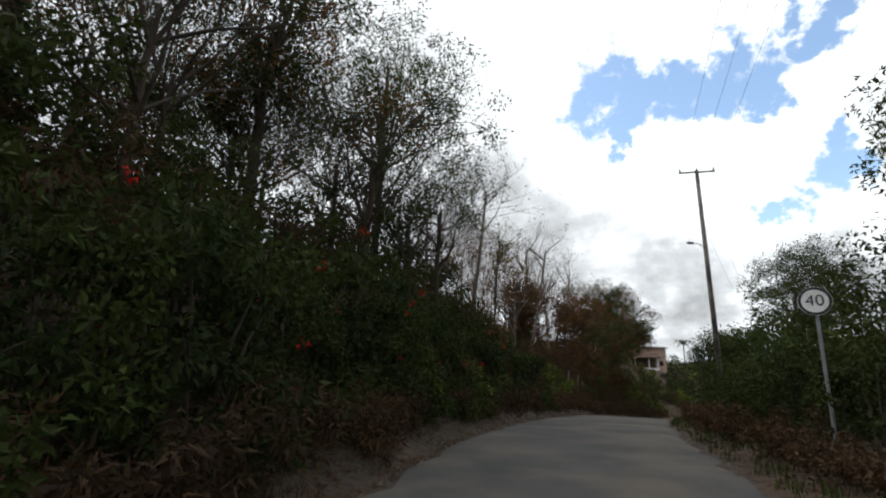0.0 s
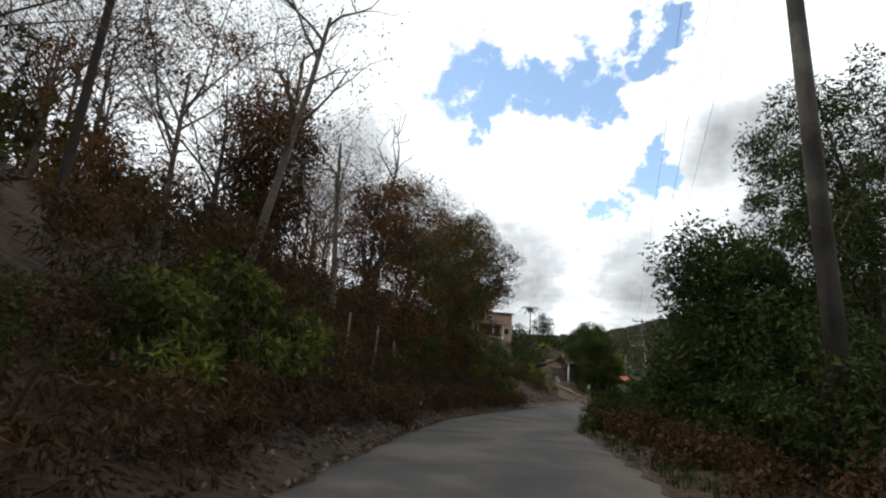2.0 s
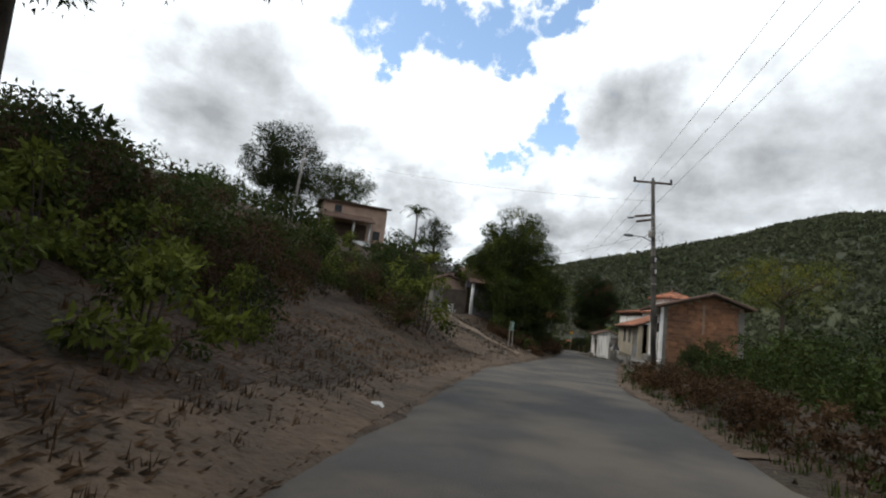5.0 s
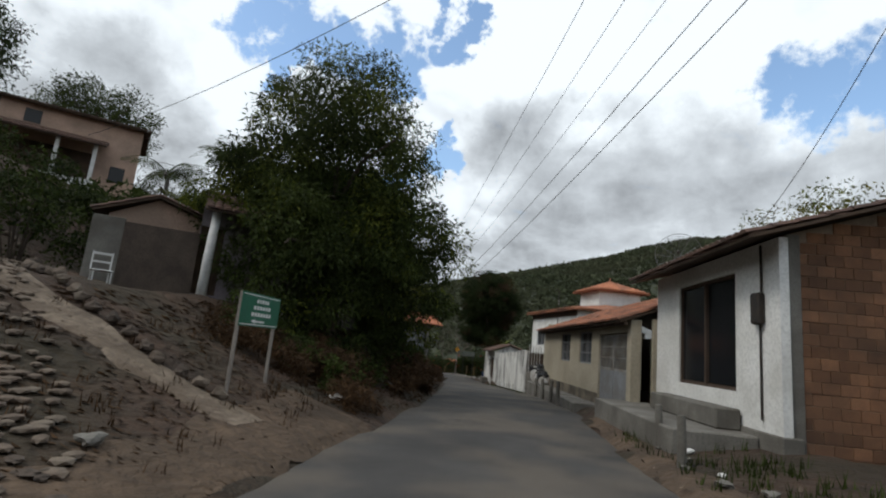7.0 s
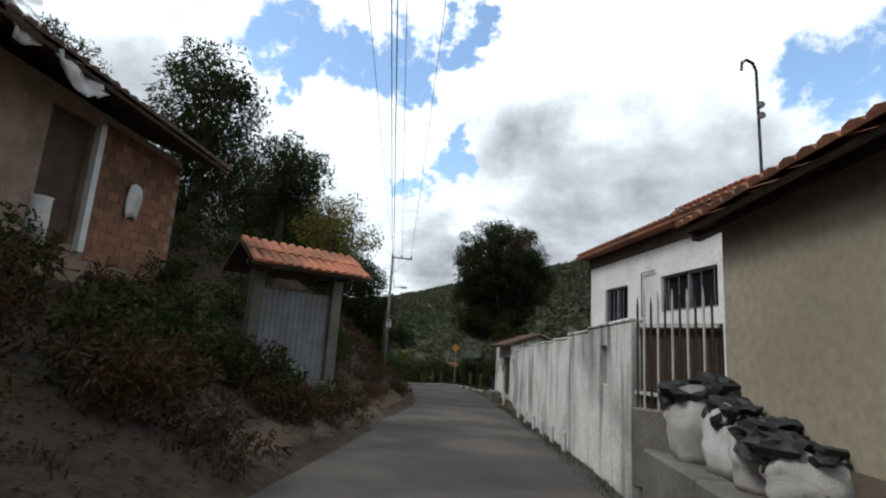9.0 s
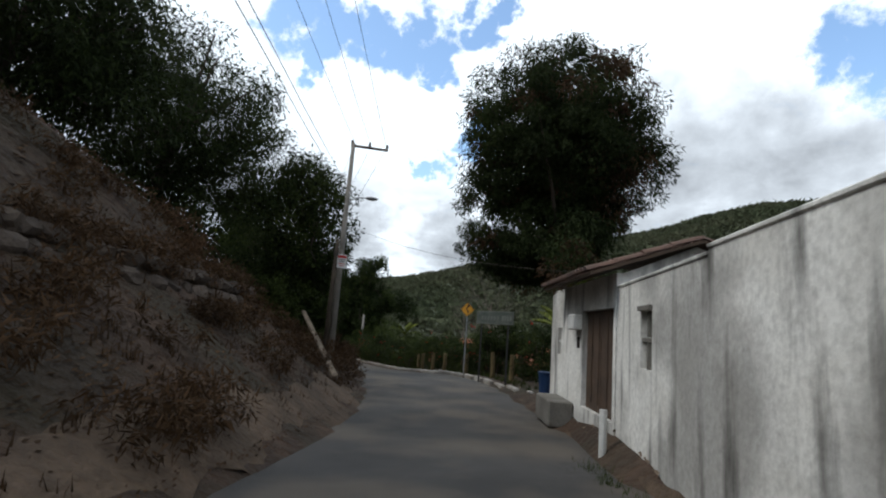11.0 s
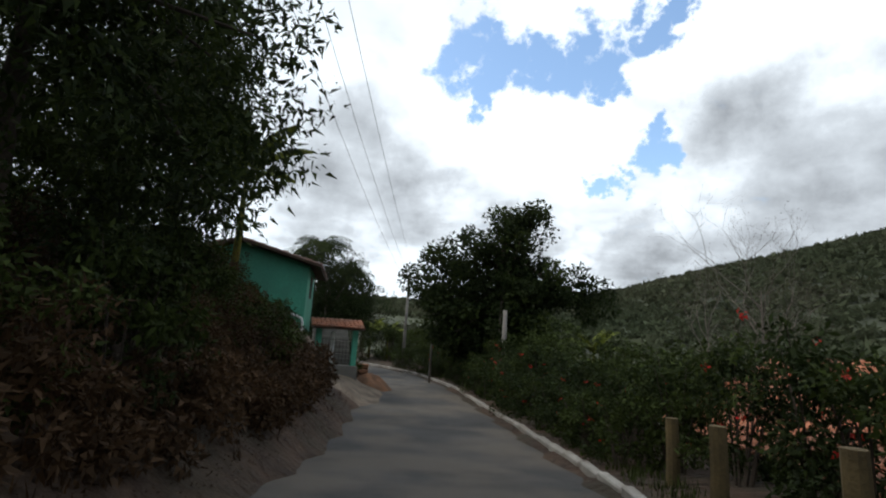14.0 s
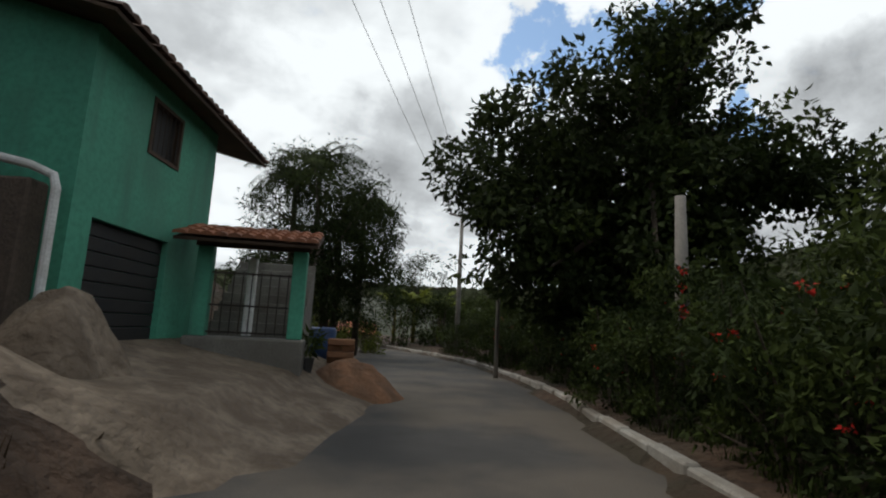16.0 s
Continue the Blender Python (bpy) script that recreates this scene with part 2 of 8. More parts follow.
# ---- materials ----
def material(name, color, rough=0.8, color2=None, scale=3.0, fine=40.0, bump=0.3, metal=0.0, stain=None, stain_scale=0.8, stain_amount=0.5,
             leaf=False, per_piece=0.0, spec=0.3, streak=None, relief=0.02):
    """A surface of two mixed colours at a coarse and a fine scale, with stains and relief."""
    m = bpy.data.materials.new(name)
    m.use_nodes = True
    nt = m.node_tree
    n, l = nt.nodes, nt.links
    p = n["Principled BSDF"]
    p.inputs["Roughness"].default_value, p.inputs["Metallic"].default_value = rough, metal
    p.inputs["Specular IOR Level"].default_value = 0.12 if leaf else spec
    geo = n.new("ShaderNodeNewGeometry")
    co = n.new("ShaderNodeTexCoord")

    def noise_at(sc, detail=5.0):
        t = n.new("ShaderNodeTexNoise")
        t.inputs["Scale"].default_value, t.inputs["Detail"].default_value = sc, detail
        l.new(geo.outputs["Position"], t.inputs["Vector"])
        return t.outputs[0]

    def blend(fac, a, b, lo=0.35, hi=0.65, amount=1.0):
        r = n.new("ShaderNodeMapRange")
        r.inputs["From Min"].default_value, r.inputs["From Max"].default_value = lo, hi
        r.inputs["To Max"].default_value = amount
        l.new(fac, r.inputs[0])
        x = n.new("ShaderNodeMix")
        x.data_type = "RGBA"
        l.new(r.outputs[0], x.inputs["Factor"])
        for sock, v in (("A", a), ("B", b)):
            if isinstance(v, tuple):
                x.inputs[sock].default_value = (*v, 1)
            else:
                l.new(v, x.inputs[sock])
        return x.outputs["Result"]

    c2 = color2 or tuple(v * 0.72 for v in color)
    base = blend(noise_at(scale), color, c2)
    base = blend(noise_at(fine, 3.0), base, tuple(v * 0.6 for v in c2), 0.4, 0.75, 0.55)
    if stain:
        base = blend(noise_at(stain_scale, 7.0), base, stain, 0.45, 0.62, stain_amount)
    if streak:
        mp = n.new("ShaderNodeMapping")
        mp.inputs["Scale"].default_value = (1.0, 1.0, 0.16)
        l.new(geo.outputs["Position"], mp.inputs["Vector"])
        t = n.new("ShaderNodeTexNoise")
        t.inputs["Scale"].default_value, t.inputs["Detail"].default_value = 2.6, 8.0
        l.new(mp.outputs[0], t.inputs["Vector"])
        base = blend(t.outputs[0], base, streak, 0.52, 0.7, 0.85)
    if per_piece:
        src = geo.outputs["Random Per Island"] if leaf else n.new("ShaderNodeObjectInfo").outputs["Random"]
        hsv = n.new("ShaderNodeHueSaturation")
        r = n.new("ShaderNodeMapRange")
        r.inputs["To Min"].default_value, r.inputs["To Max"].default_value = 1 - per_piece, 1 + per_piece
        l.new(src, r.inputs[0])
        l.new(r.outputs[0], hsv.inputs["Value"])
        l.new(base, hsv.inputs["Color"])
        base = hsv.outputs[0]
    l.new(base, p.inputs["Base Color"])
    if bump:
        b = n.new("ShaderNodeBump")
        b.inputs["Strength"].default_value, b.inputs["Distance"].default_value = bump, relief
        l.new(noise_at(fine, 7.0), b.inputs["Height"])
        l.new(b.outputs[0], p.inputs["Normal"])
    if leaf:
        tr = n.new("ShaderNodeBsdfTranslucent")
        l.new(base, tr.inputs["Color"])
        mx = n.new("ShaderNodeMixShader")
        mx.inputs[0].default_value = 0.28
        l.new(p.outputs[0], mx.inputs[1])
        l.new(tr.outputs[0], mx.inputs[2])
        l.new(mx.outputs[0], n["Material Output"].inputs[0])
    return m


M = {
    "soil": material("dry soil", (0.072, 0.044, 0.028), 0.95, (0.036, 0.024, 0.016), 0.9, 4.5, 1.0, stain=(0.034, 0.028, 0.016), stain_scale=0.5, stain_amount=0.75, relief=0.22),
    "asphalt": material("worn asphalt", (0.070, 0.065, 0.060), 0.9, (0.046, 0.043, 0.040), 0.7, 48.0, 0.9, stain=(0.125, 0.102, 0.078), stain_scale=0.55, stain_amount=0.6),
    "sand": material("pale sand", (0.205, 0.16, 0.118), 0.95, (0.13, 0.098, 0.069), 2.0, 8.0, 1.0, stain=(0.09, 0.066, 0.046), stain_scale=1.6, stain_amount=0.8, relief=0.09),
    "dirt": material("beaten dirt", (0.115, 0.078, 0.050), 0.95, (0.07, 0.048, 0.032), 1.2, 7.0, 1.0, stain=(0.05, 0.035, 0.023), stain_scale=1.5, relief=0.10),
    "concrete": material("grey concrete", (0.20, 0.187, 0.163), 0.9, (0.135, 0.125, 0.108), 1.5, 30.0, 0.4, stain=(0.085, 0.076, 0.063), stain_scale=1.2, stain_amount=0.6),
    "pole": material("weathered pole concrete", (0.155, 0.138, 0.118), 0.9, (0.085, 0.075, 0.064), 0.8, 25.0, 0.5, stain=(0.03, 0.026, 0.023), stain_scale=0.9, stain_amount=0.85, streak=(0.04, 0.034, 0.03)),
    "palepole": material("pale pole concrete", (0.27, 0.245, 0.215), 0.9, (0.18, 0.163, 0.143), 1.0, 25.0, 0.4, stain=(0.10, 0.09, 0.078), stain_scale=1.3, stain_amount=0.6),
    "iron": material("dark iron", (0.035, 0.033, 0.031), 0.6, (0.06, 0.045, 0.035), 6.0, 60.0, 0.2, metal=0.5),
    "whitewash": material("white limewash", (0.78, 0.77, 0.74), 0.9, (0.70, 0.69, 0.65), 1.5, 18.0, 0.2, stain=(0.42, 0.40, 0.36), stain_scale=1.0, stain_amount=0.35),
    "mouldy": material("mouldy limewash", (0.76, 0.745, 0.70), 0.95, (0.64, 0.62, 0.57), 1.4, 14.0, 0.4, stain=(0.13, 0.122, 0.11), stain_scale=0.55, stain_amount=0.6, streak=(0.05, 0.046, 0.04)),
    "damp": material("damp stained render", (0.12, 0.098, 0.072), 0.9, (0.19, 0.16, 0.118), 1.4, 20.0, 0.4, stain=(0.055, 0.047, 0.036), stain_scale=1.3, stain_amount=0.8),
    "render": material("ochre grey render", (0.40, 0.35, 0.265), 0.9, (0.35, 0.305, 0.225), 0.8, 12.0, 0.12, stain=(0.23, 0.20, 0.15), stain_scale=0.5, stain_amount=0.5),
    "green": material("mint green paint", (0.075, 0.315, 0.205), 0.75, (0.066, 0.265, 0.175), 1.2, 15.0, 0.15, stain=(0.07, 0.19, 0.135), stain_scale=0.7, stain_amount=0.5, streak=(0.06, 0.19, 0.13)),
    "pink": material("salmon paint", (0.44, 0.30, 0.225), 0.85, (0.36, 0.25, 0.19), 1.2, 15.0, 0.2, stain=(0.22, 0.16, 0.12), stain_scale=0.8, stain_amount=0.6),
    "lilac": material("faded lilac paint", (0.24, 0.21, 0.225), 0.9, (0.18, 0.155, 0.165), 1.2, 15.0, 0.25, stain=(0.10, 0.085, 0.08), stain_scale=0.9, stain_amount=0.6),
    "brick": material("red clay brick", (0.24, 0.118, 0.060), 0.9, (0.165, 0.08, 0.043), 4.0, 50.0, 0.4, stain=(0.075, 0.046, 0.03), stain_scale=0.6, stain_amount=0.7, per_piece=0.3),
    "mortar": material("rough mortar", (0.29, 0.215, 0.155), 0.95, (0.20, 0.145, 0.105), 3.0, 30.0, 0.6),
    "tile": material("orange clay tile", (0.44, 0.17, 0.085), 0.85, (0.33, 0.12, 0.06), 2.0, 30.0, 0.3, stain=(0.12, 0.062, 0.042), stain_scale=0.9, stain_amount=0.7, per_piece=0.22, leaf=False),
    "weathered": material("sooty clay tile", (0.37, 0.15, 0.08), 0.9, (0.25, 0.105, 0.06), 2.0, 30.0, 0.4, stain=(0.10, 0.06, 0.045), stain_scale=1.2, stain_amount=0.65, per_piece=0.25),
    "oldtile": material("blackened clay tile", (0.16, 0.095, 0.07), 0.9, (0.09, 0.06, 0.05), 2.0, 30.0, 0.4, per_piece=0.25),
    "timber": material("dark old timber", (0.085, 0.055, 0.036), 0.85, (0.055, 0.037, 0.026), 3.0, 40.0, 0.4),
    "dark": material("dark painted metal", (0.022, 0.022, 0.023), 0.6, (0.03, 0.028, 0.026), 2.0, 30.0, 0.15),
    "greymetal": material("grey painted sheet", (0.23, 0.24, 0.25), 0.6, (0.18, 0.185, 0.19), 1.5, 20.0, 0.15, stain=(0.13, 0.11, 0.095), stain_scale=2.0, stain_amount=0.5),
    "gateiron": material("dull grey painted iron", (0.30, 0.29, 0.27), 0.65, (0.21, 0.20, 0.18), 3.0, 40.0, 0.15, stain=(0.13, 0.09, 0.06), stain_scale=2.5, stain_amount=0.5),
    "whitemetal": material("white painted iron", (0.62, 0.62, 0.6), 0.6, (0.5, 0.49, 0.46), 4.0, 40.0, 0.15),
    "bark": material("brown bark", (0.07, 0.053, 0.038), 0.95, (0.042, 0.032, 0.024), 2.5, 25.0, 0.8),
    "twig": material("grey brown twigs", (0.15, 0.125, 0.10), 0.95, (0.09, 0.074, 0.06), 2.5, 25.0, 0.4),
    "palebark": material("pale grey bark", (0.30, 0.27, 0.235), 0.95, (0.21, 0.185, 0.16), 2.5, 25.0, 0.5),
    "leaf": material("green leaf", (0.046, 0.062, 0.013), 0.75, (0.026, 0.036, 0.009), 0.5, 6.0, 0.0, leaf=True, per_piece=0.45),
    "mangoleaf": material("deep green mango leaf", (0.027, 0.039, 0.01), 0.75, (0.017, 0.024, 0.007), 0.5, 6.0, 0.0, leaf=True, per_piece=0.45, spec=0.2),
    "yellowleaf": material("yellow green leaf", (0.16, 0.135, 0.02), 0.75, (0.09, 0.09, 0.016), 0.7, 6.0, 0.0, leaf=True, per_piece=0.45),
    "dryleaf": material("dry brown leaf", (0.082, 0.046, 0.022), 0.75, (0.043, 0.026, 0.014), 0.6, 6.0, 0.0, leaf=True, per_piece=0.5),
    "rustleaf": material("rust brown leaf", (0.15, 0.07, 0.022), 0.75, (0.085, 0.044, 0.016), 0.6, 6.0, 0.0, leaf=True, per_piece=0.5),
    "freshleaf": material("fresh green leaf", (0.125, 0.14, 0.022), 0.75, (0.07, 0.085, 0.015), 0.6, 6.0, 0.0, leaf=True, per_piece=0.4),
    "flower": material("red flower", (0.42, 0.02, 0.016), 0.7, (0.33, 0.02, 0.014), 2.0, 20.0, 0.0, leaf=True, per_piece=0.3),
    "signgreen": material("green sign enamel", (0.02, 0.13, 0.075), 0.5, (0.02, 0.11, 0.065), 3.0, 30.0, 0.05),
    "signwhite": material("white sign enamel", (0.75, 0.75, 0.73), 0.5, (0.66, 0.65, 0.62), 4.0, 30.0, 0.05),
    "signyellow": material("yellow sign enamel", (0.75, 0.36, 0.03), 0.5, (0.66, 0.31, 0.03), 4.0, 30.0, 0.05),
    "signblack": material("black sign paint", (0.015, 0.015, 0.016), 0.6, (0.02, 0.02, 0.02), 4.0, 30.0, 0.0),
    "signred": material("red sign paint", (0.45, 0.03, 0.025), 0.5, (0.38, 0.03, 0.025), 4.0, 30.0, 0.0),
    "plastic": material("blue plastic", (0.012, 0.038, 0.10), 0.5, (0.014, 0.04, 0.12), 3.0, 30.0, 0.1, stain=(0.03, 0.035, 0.045), stain_scale=3.0, stain_amount=0.4),
    "whiteplastic": material("white woven plastic", (0.62, 0.61, 0.58), 0.7, (0.5, 0.48, 0.45), 6.0, 60.0, 0.3, stain=(0.3, 0.27, 0.23), stain_scale=2.5),
    "blackplastic": material("black plastic sheet", (0.02, 0.02, 0.022), 0.45, (0.03, 0.03, 0.03), 6.0, 60.0, 0.4),
    "stone": material("dark rubble stone", (0.085, 0.065, 0.05), 0.95, (0.055, 0.042, 0.033), 2.0, 25.0, 0.8, per_piece=0.3),
    "redsoil": material("orange soil", (0.23, 0.115, 0.06), 0.95, (0.15, 0.08, 0.045), 1.0, 7.0, 1.0, stain=(0.09, 0.055, 0.035), stain_scale=2.0, relief=0.08),
    # greyer and paler than the near leaves: distance haze put into the colour
    "farleaf": material("hazed far tree crown", (0.052, 0.063, 0.033), 0.95, (0.070, 0.073, 0.042), 0.012, 0.9, 0.0, leaf=True, per_piece=0.3),
    "woods": material("hillside woods", (0.034, 0.040, 0.023), 0.95, (0.044, 0.046, 0.028), 0.012, 0.35, 0.0, stain=(0.066, 0.076, 0.034), stain_scale=0.008, stain_amount=0.6),
}

glass = bpy.data.materials.new("dark window glass")
glass.use_nodes = True
_p = glass.node_tree.nodes["Principled BSDF"]
_p.inputs["Base Color"].default_value, _p.inputs["Roughness"].default_value = (0.012, 0.013, 0.015, 1), 0.16
_p.inputs["Specular IOR Level"].default_value = 0.22
M["glass"] = glass


# ---- mesh helpers ----
def mesh_object(name, verts, faces, mat, parent=None, label="", smooth=False):
    me = bpy.data.meshes.new(name)
    me.from_pydata([tuple(v) for v in verts], [], faces)
    me.materials.append(mat)
    if smooth:
        me.polygons.foreach_set("use_smooth", [True] * len(me.polygons))
    me.update()
    ob = new(name, me)
    if parent:
        ob.parent = parent
    if label:
        ob["label"] = label
    return ob


def part(name, bm, mat, parent=None, label="", smooth=False):
    """Links a bmesh as one mesh object under a thing or a part."""
    me = bpy.data.meshes.new(name)
    bm.to_mesh(me)
    bm.free()
    me.materials.append(mat)
    if smooth:
        me.polygons.foreach_set("use_smooth", [True] * len(me.polygons))
    ob = new(name, me)
    if parent:
        ob.parent = parent
    if label:
        ob["label"] = label
    return ob


def thing(name, m, label, category, group="", kind=""):
    ob = new(name)
    ob.empty_display_size = 0.2
    ob.matrix_world = m
    return tagged(ob, label, category, group, kind)


def box(bm, x0, y0, z0, x1, y1, z1, bevel=0.0):
    vs = [bm.verts.new(p) for p in ((x0, y0, z0), (x1, y0, z0), (x1, y1, z0), (x0, y1, z0), (x0, y0, z1), (x1, y0, z1), (x1, y1, z1), (x0, y1, z1))]
    fs = [bm.faces.new([vs[i] for i in f]) for f in ((3, 2, 1, 0), (4, 5, 6, 7), (0, 1, 5, 4), (1, 2, 6, 5), (2, 3, 7, 6), (3, 0, 4, 7))]
    if bevel:
        edges = list({e for f in fs for e in f.edges})
        bmesh.ops.bevel(bm, geom=edges, offset=bevel, segments=1, affect="EDGES")
    return bm


def boxes(*rows, bevel=0.0):
    bm = bmesh.new()
    for r in rows:
        box(bm, *r, bevel=bevel)
    return bm


def tube(bm, pts, radii, n=8, cap=True):
    """A tapered tube through the points."""
    pts = [Vector(p) for p in pts]
    if isinstance(radii, (int, float)):
        radii = [radii] * len(pts)
    rings, side = [], None
    for i, p in enumerate(pts):
        t = (pts[min(i + 1, len(pts) - 1)] - pts[max(i - 1, 0)]).normalized()
        if side is None:
            side = t.orthogonal().normalized()
        side = (side - t * side.dot(t)).normalized()
        up = t.cross(side)
        rings.append([bm.verts.new(p + radii[i] * (side * math.cos(a) + up * math.sin(a))) for a in (2 * math.pi * k / n for k in range(n))])
    for a, b in zip(rings, rings[1:]):
        for k in range(n):
            bm.faces.new((a[k], a[(k + 1) % n], b[(k + 1) % n], b[k]))
    if cap:
        bm.faces.new(rings[0][::-1])
        bm.faces.new(rings[-1])
    return bm


def tubes(*rows, n=8):
    bm = bmesh.new()
    for pts, radii in rows:
        tube(bm, pts, radii, n)
    return bm


def wall_with_holes(bm, length, z0, z1, thick, holes, y0=0.0):
    """A wall along +x from 0, thick towards -y from y0, with rectangular holes (x0, z0, x1, z1) through it."""
    xs = sorted({0.0, length, *[h[0] for h in holes], *[h[2] for h in holes]})
    zs = sorted({z0, z1, *[h[1] for h in holes], *[h[3] for h in holes]})
    for xa, xb in zip(xs, xs[1:]):
        run = None
        for za, zb in zip(zs, zs[1:]):
            cx, cz = (xa + xb) / 2, (za + zb) / 2
            solid = not any(h[0] < cx < h[2] and h[1] < cz < h[3] for h in holes)
            if solid:
                run = (run[0], zb) if run else (za, zb)
            if run and (not solid or zb == zs[-1]):
                box(bm, xa, y0 - thick, run[0], xb, y0, run[1])
                run = None
    bmesh.ops.remove_doubles(bm, verts=bm.verts, dist=1e-4)
    return bm


# ---- plants ----
def leaf_mesh(name, centres, radii, per, size, mat, seed, aspect=2.2, droop=0.4, squash=0.8, hollow=0.35, folded=False):
    """Many small leaves in clumps round the given centres, as one mesh; folded leaves have two faces."""
    rnd = np.random.RandomState(seed)
    c = np.repeat(np.array(centres, float), per, axis=0)
    r = np.repeat(np.array(radii, float), per)
    n = len(c)
    v = rnd.normal(size=(n, 3))
    v /= np.linalg.norm(v, axis=1)[:, None]
    k = hollow + (1 - hollow) * rnd.uniform(0, 1, n) ** 0.6
    pos = c + v * (r * k)[:, None] * [1, 1, squash]
    way = v * 0.7 + rnd.normal(size=(n, 3)) * 0.6
    way[:, 2] -= droop * rnd.uniform(0.3, 1.6, n)
    way /= np.linalg.norm(way, axis=1)[:, None]
    side = np.cross(way, rnd.normal(size=(n, 3)))
    side /= np.linalg.norm(side, axis=1)[:, None]
    nrm = np.cross(side, way)
    ln = size * rnd.uniform(0.6, 1.35, n)[:, None]
    w = ln / aspect / 2
    a = pos
    b = pos + way * ln * 0.45 + side * w + nrm * ln * 0.06
    d = pos + way * ln * 0.45 - side * w + nrm * ln * 0.06
    e = pos + way * ln - nrm * ln * 0.10
    if folded:
        verts, order = np.stack([a, b, e, d], 1).reshape(-1, 3), np.array([0, 1, 2, 0, 2, 3])
    else:
        lop = side * w * rnd.uniform(0.2, 1.8, n)[:, None]
        verts, order = np.stack([a + way * ln * 0.15 - side * w * 2 + lop, a + way * ln * 0.3 + lop, e], 1).reshape(-1, 3), np.array([0, 1, 2])
    k = len(order) // 3
    me = bpy.data.meshes.new(name)
    me.vertices.add(len(verts))
    me.vertices.foreach_set("co", verts.ravel())
    idx = np.arange(n)[:, None] * (len(verts) // n)
    me.loops.add(3 * k * n)
    me.loops.foreach_set("vertex_index", (idx + order).ravel())
    me.polygons.add(k * n)
    me.polygons.foreach_set("loop_start", np.arange(k * n) * 3)
    me.polygons.foreach_set("loop_total", np.full(k * n, 3))
    me.update(calc_edges=True)
    me.materials.append(mat)
    return me


def child_mesh(name, me, parent, label=""):
    ob = new(name, me)
    ob.parent = parent
    if label:
        ob["label"] = label
    return ob


def limbs(rnd, base, top, r0, count, spread, reach, depth=2, lean=(0, 0)):
    """A tapering trunk with branching limbs. Returns the tubes and the twig ends."""
    rows, ends = [], []
    h = top - base
    trunk = [Vector((lean[0] * u * h + 0.12 * math.sin(5 * u + rnd.random() * 6) * r0 * 4 * u, lean[1] * u * h + 0.1 * math.cos(4 * u) * r0 * 4 * u, base + h * u)) for u in (0, 0.25, 0.5, 0.75, 1)]
    rows.append((trunk, [r0 * 1.25, r0, r0 * 0.85, r0 * 0.65, r0 * 0.45]))

    def grow(p, way, length, rad, level):
        pts, q, w = [p], p.copy(), way.copy()
        for _ in range(3):
            w = (w + Vector((rnd.gauss(0, 0.18), rnd.gauss(0, 0.18), rnd.gauss(0.05, 0.12)))).normalized()
            q = q + w * length / 3
            pts.append(q.copy())
        rows.append((pts, [rad, rad * 0.8, rad * 0.6, rad * 0.35]))
        if level <= 0:
            ends.append(q)
            return
        for _ in range(3):
            n = (w + Vector((rnd.gauss(0, 0.6), rnd.gauss(0, 0.6), rnd.gauss(0.1, 0.4)))).normalized()
            grow(pts[rnd.choice((2, 3))], n, length * rnd.uniform(0.5, 0.75), rad * 0.45, level - 1)

    for i in range(count):
        a = 2 * math.pi * (i + rnd.random() * 0.6) / count
        u = rnd.uniform(0.45, 1.0)
        p = trunk[2].lerp(trunk[4], (u - 0.5) * 2) if u > 0.5 else trunk[2].copy()
        grow(p, Vector((math.cos(a) * spread, math.sin(a) * spread, rnd.uniform(0.35, 1.0))).normalized(), reach * rnd.uniform(0.75, 1.15), r0 * 0.4, depth - 1)
    return rows, ends


def tree(name, at, size, label, leaf="leaf", seed=1, trunk_h=2.0, spread=0.9, r0=0.16, count=6, depth=2, per=60, clump=0.9, leaf_size=0.22, bark="bark",
         squash=0.8, droop=0.4, aspect=2.2, lean=(0, 0), extra=0, wide=1.0, category="tree", group="", turn=0.0, hollow=0.35):
    """A tree size metres high with a trunk, limbs and a crown of many leaves."""
    rnd = random.Random(seed)
    t = thing(name, Matrix.Translation(at) @ Matrix.Rotation(turn, 4, "Z"), label, category, group)
    rows, ends = limbs(rnd, -0.3, trunk_h, r0, count, spread, (size - trunk_h) * 0.55, depth, lean)
    bm = bmesh.new()
    for pts, rad in rows:
        tube(bm, pts, rad, 6 if rad[0] > 0.05 else 4, cap=False)
    part("trunk", bm, M[bark], t, smooth=True)
    cs = [tuple(e) for e in ends]
    for _ in range(extra):
        e = rnd.choice(ends)
        c = Vector((e.x, e.y, e.z)) * rnd.uniform(0.55, 1.0)
        c.z = max(trunk_h * 0.6, e.z * rnd.uniform(0.6, 1.0))
        cs.append(tuple(c))
    if per:
        rs = [clump * rnd.uniform(0.6, 1.3) for _ in cs]
        cs = [(c[0] * wide, c[1] * wide, c[2]) for c in cs]
        child_mesh("crown", leaf_mesh("crown", cs, rs, per, leaf_size, M[leaf], seed, aspect, droop, squash, hollow), t)
    return t

# ---- ground and road ----
def spread_axis(lo, hi, step, far):
    inner = list(np.arange(lo, hi + 0.01, step))
    out, g = [], step
    while not out or out[-1] < far:
        g *= 1.22
        out.append((out[-1] if out else 0) + g)
    return np.array([lo - v for v in out[::-1]] + inner + [hi + v for v in out])


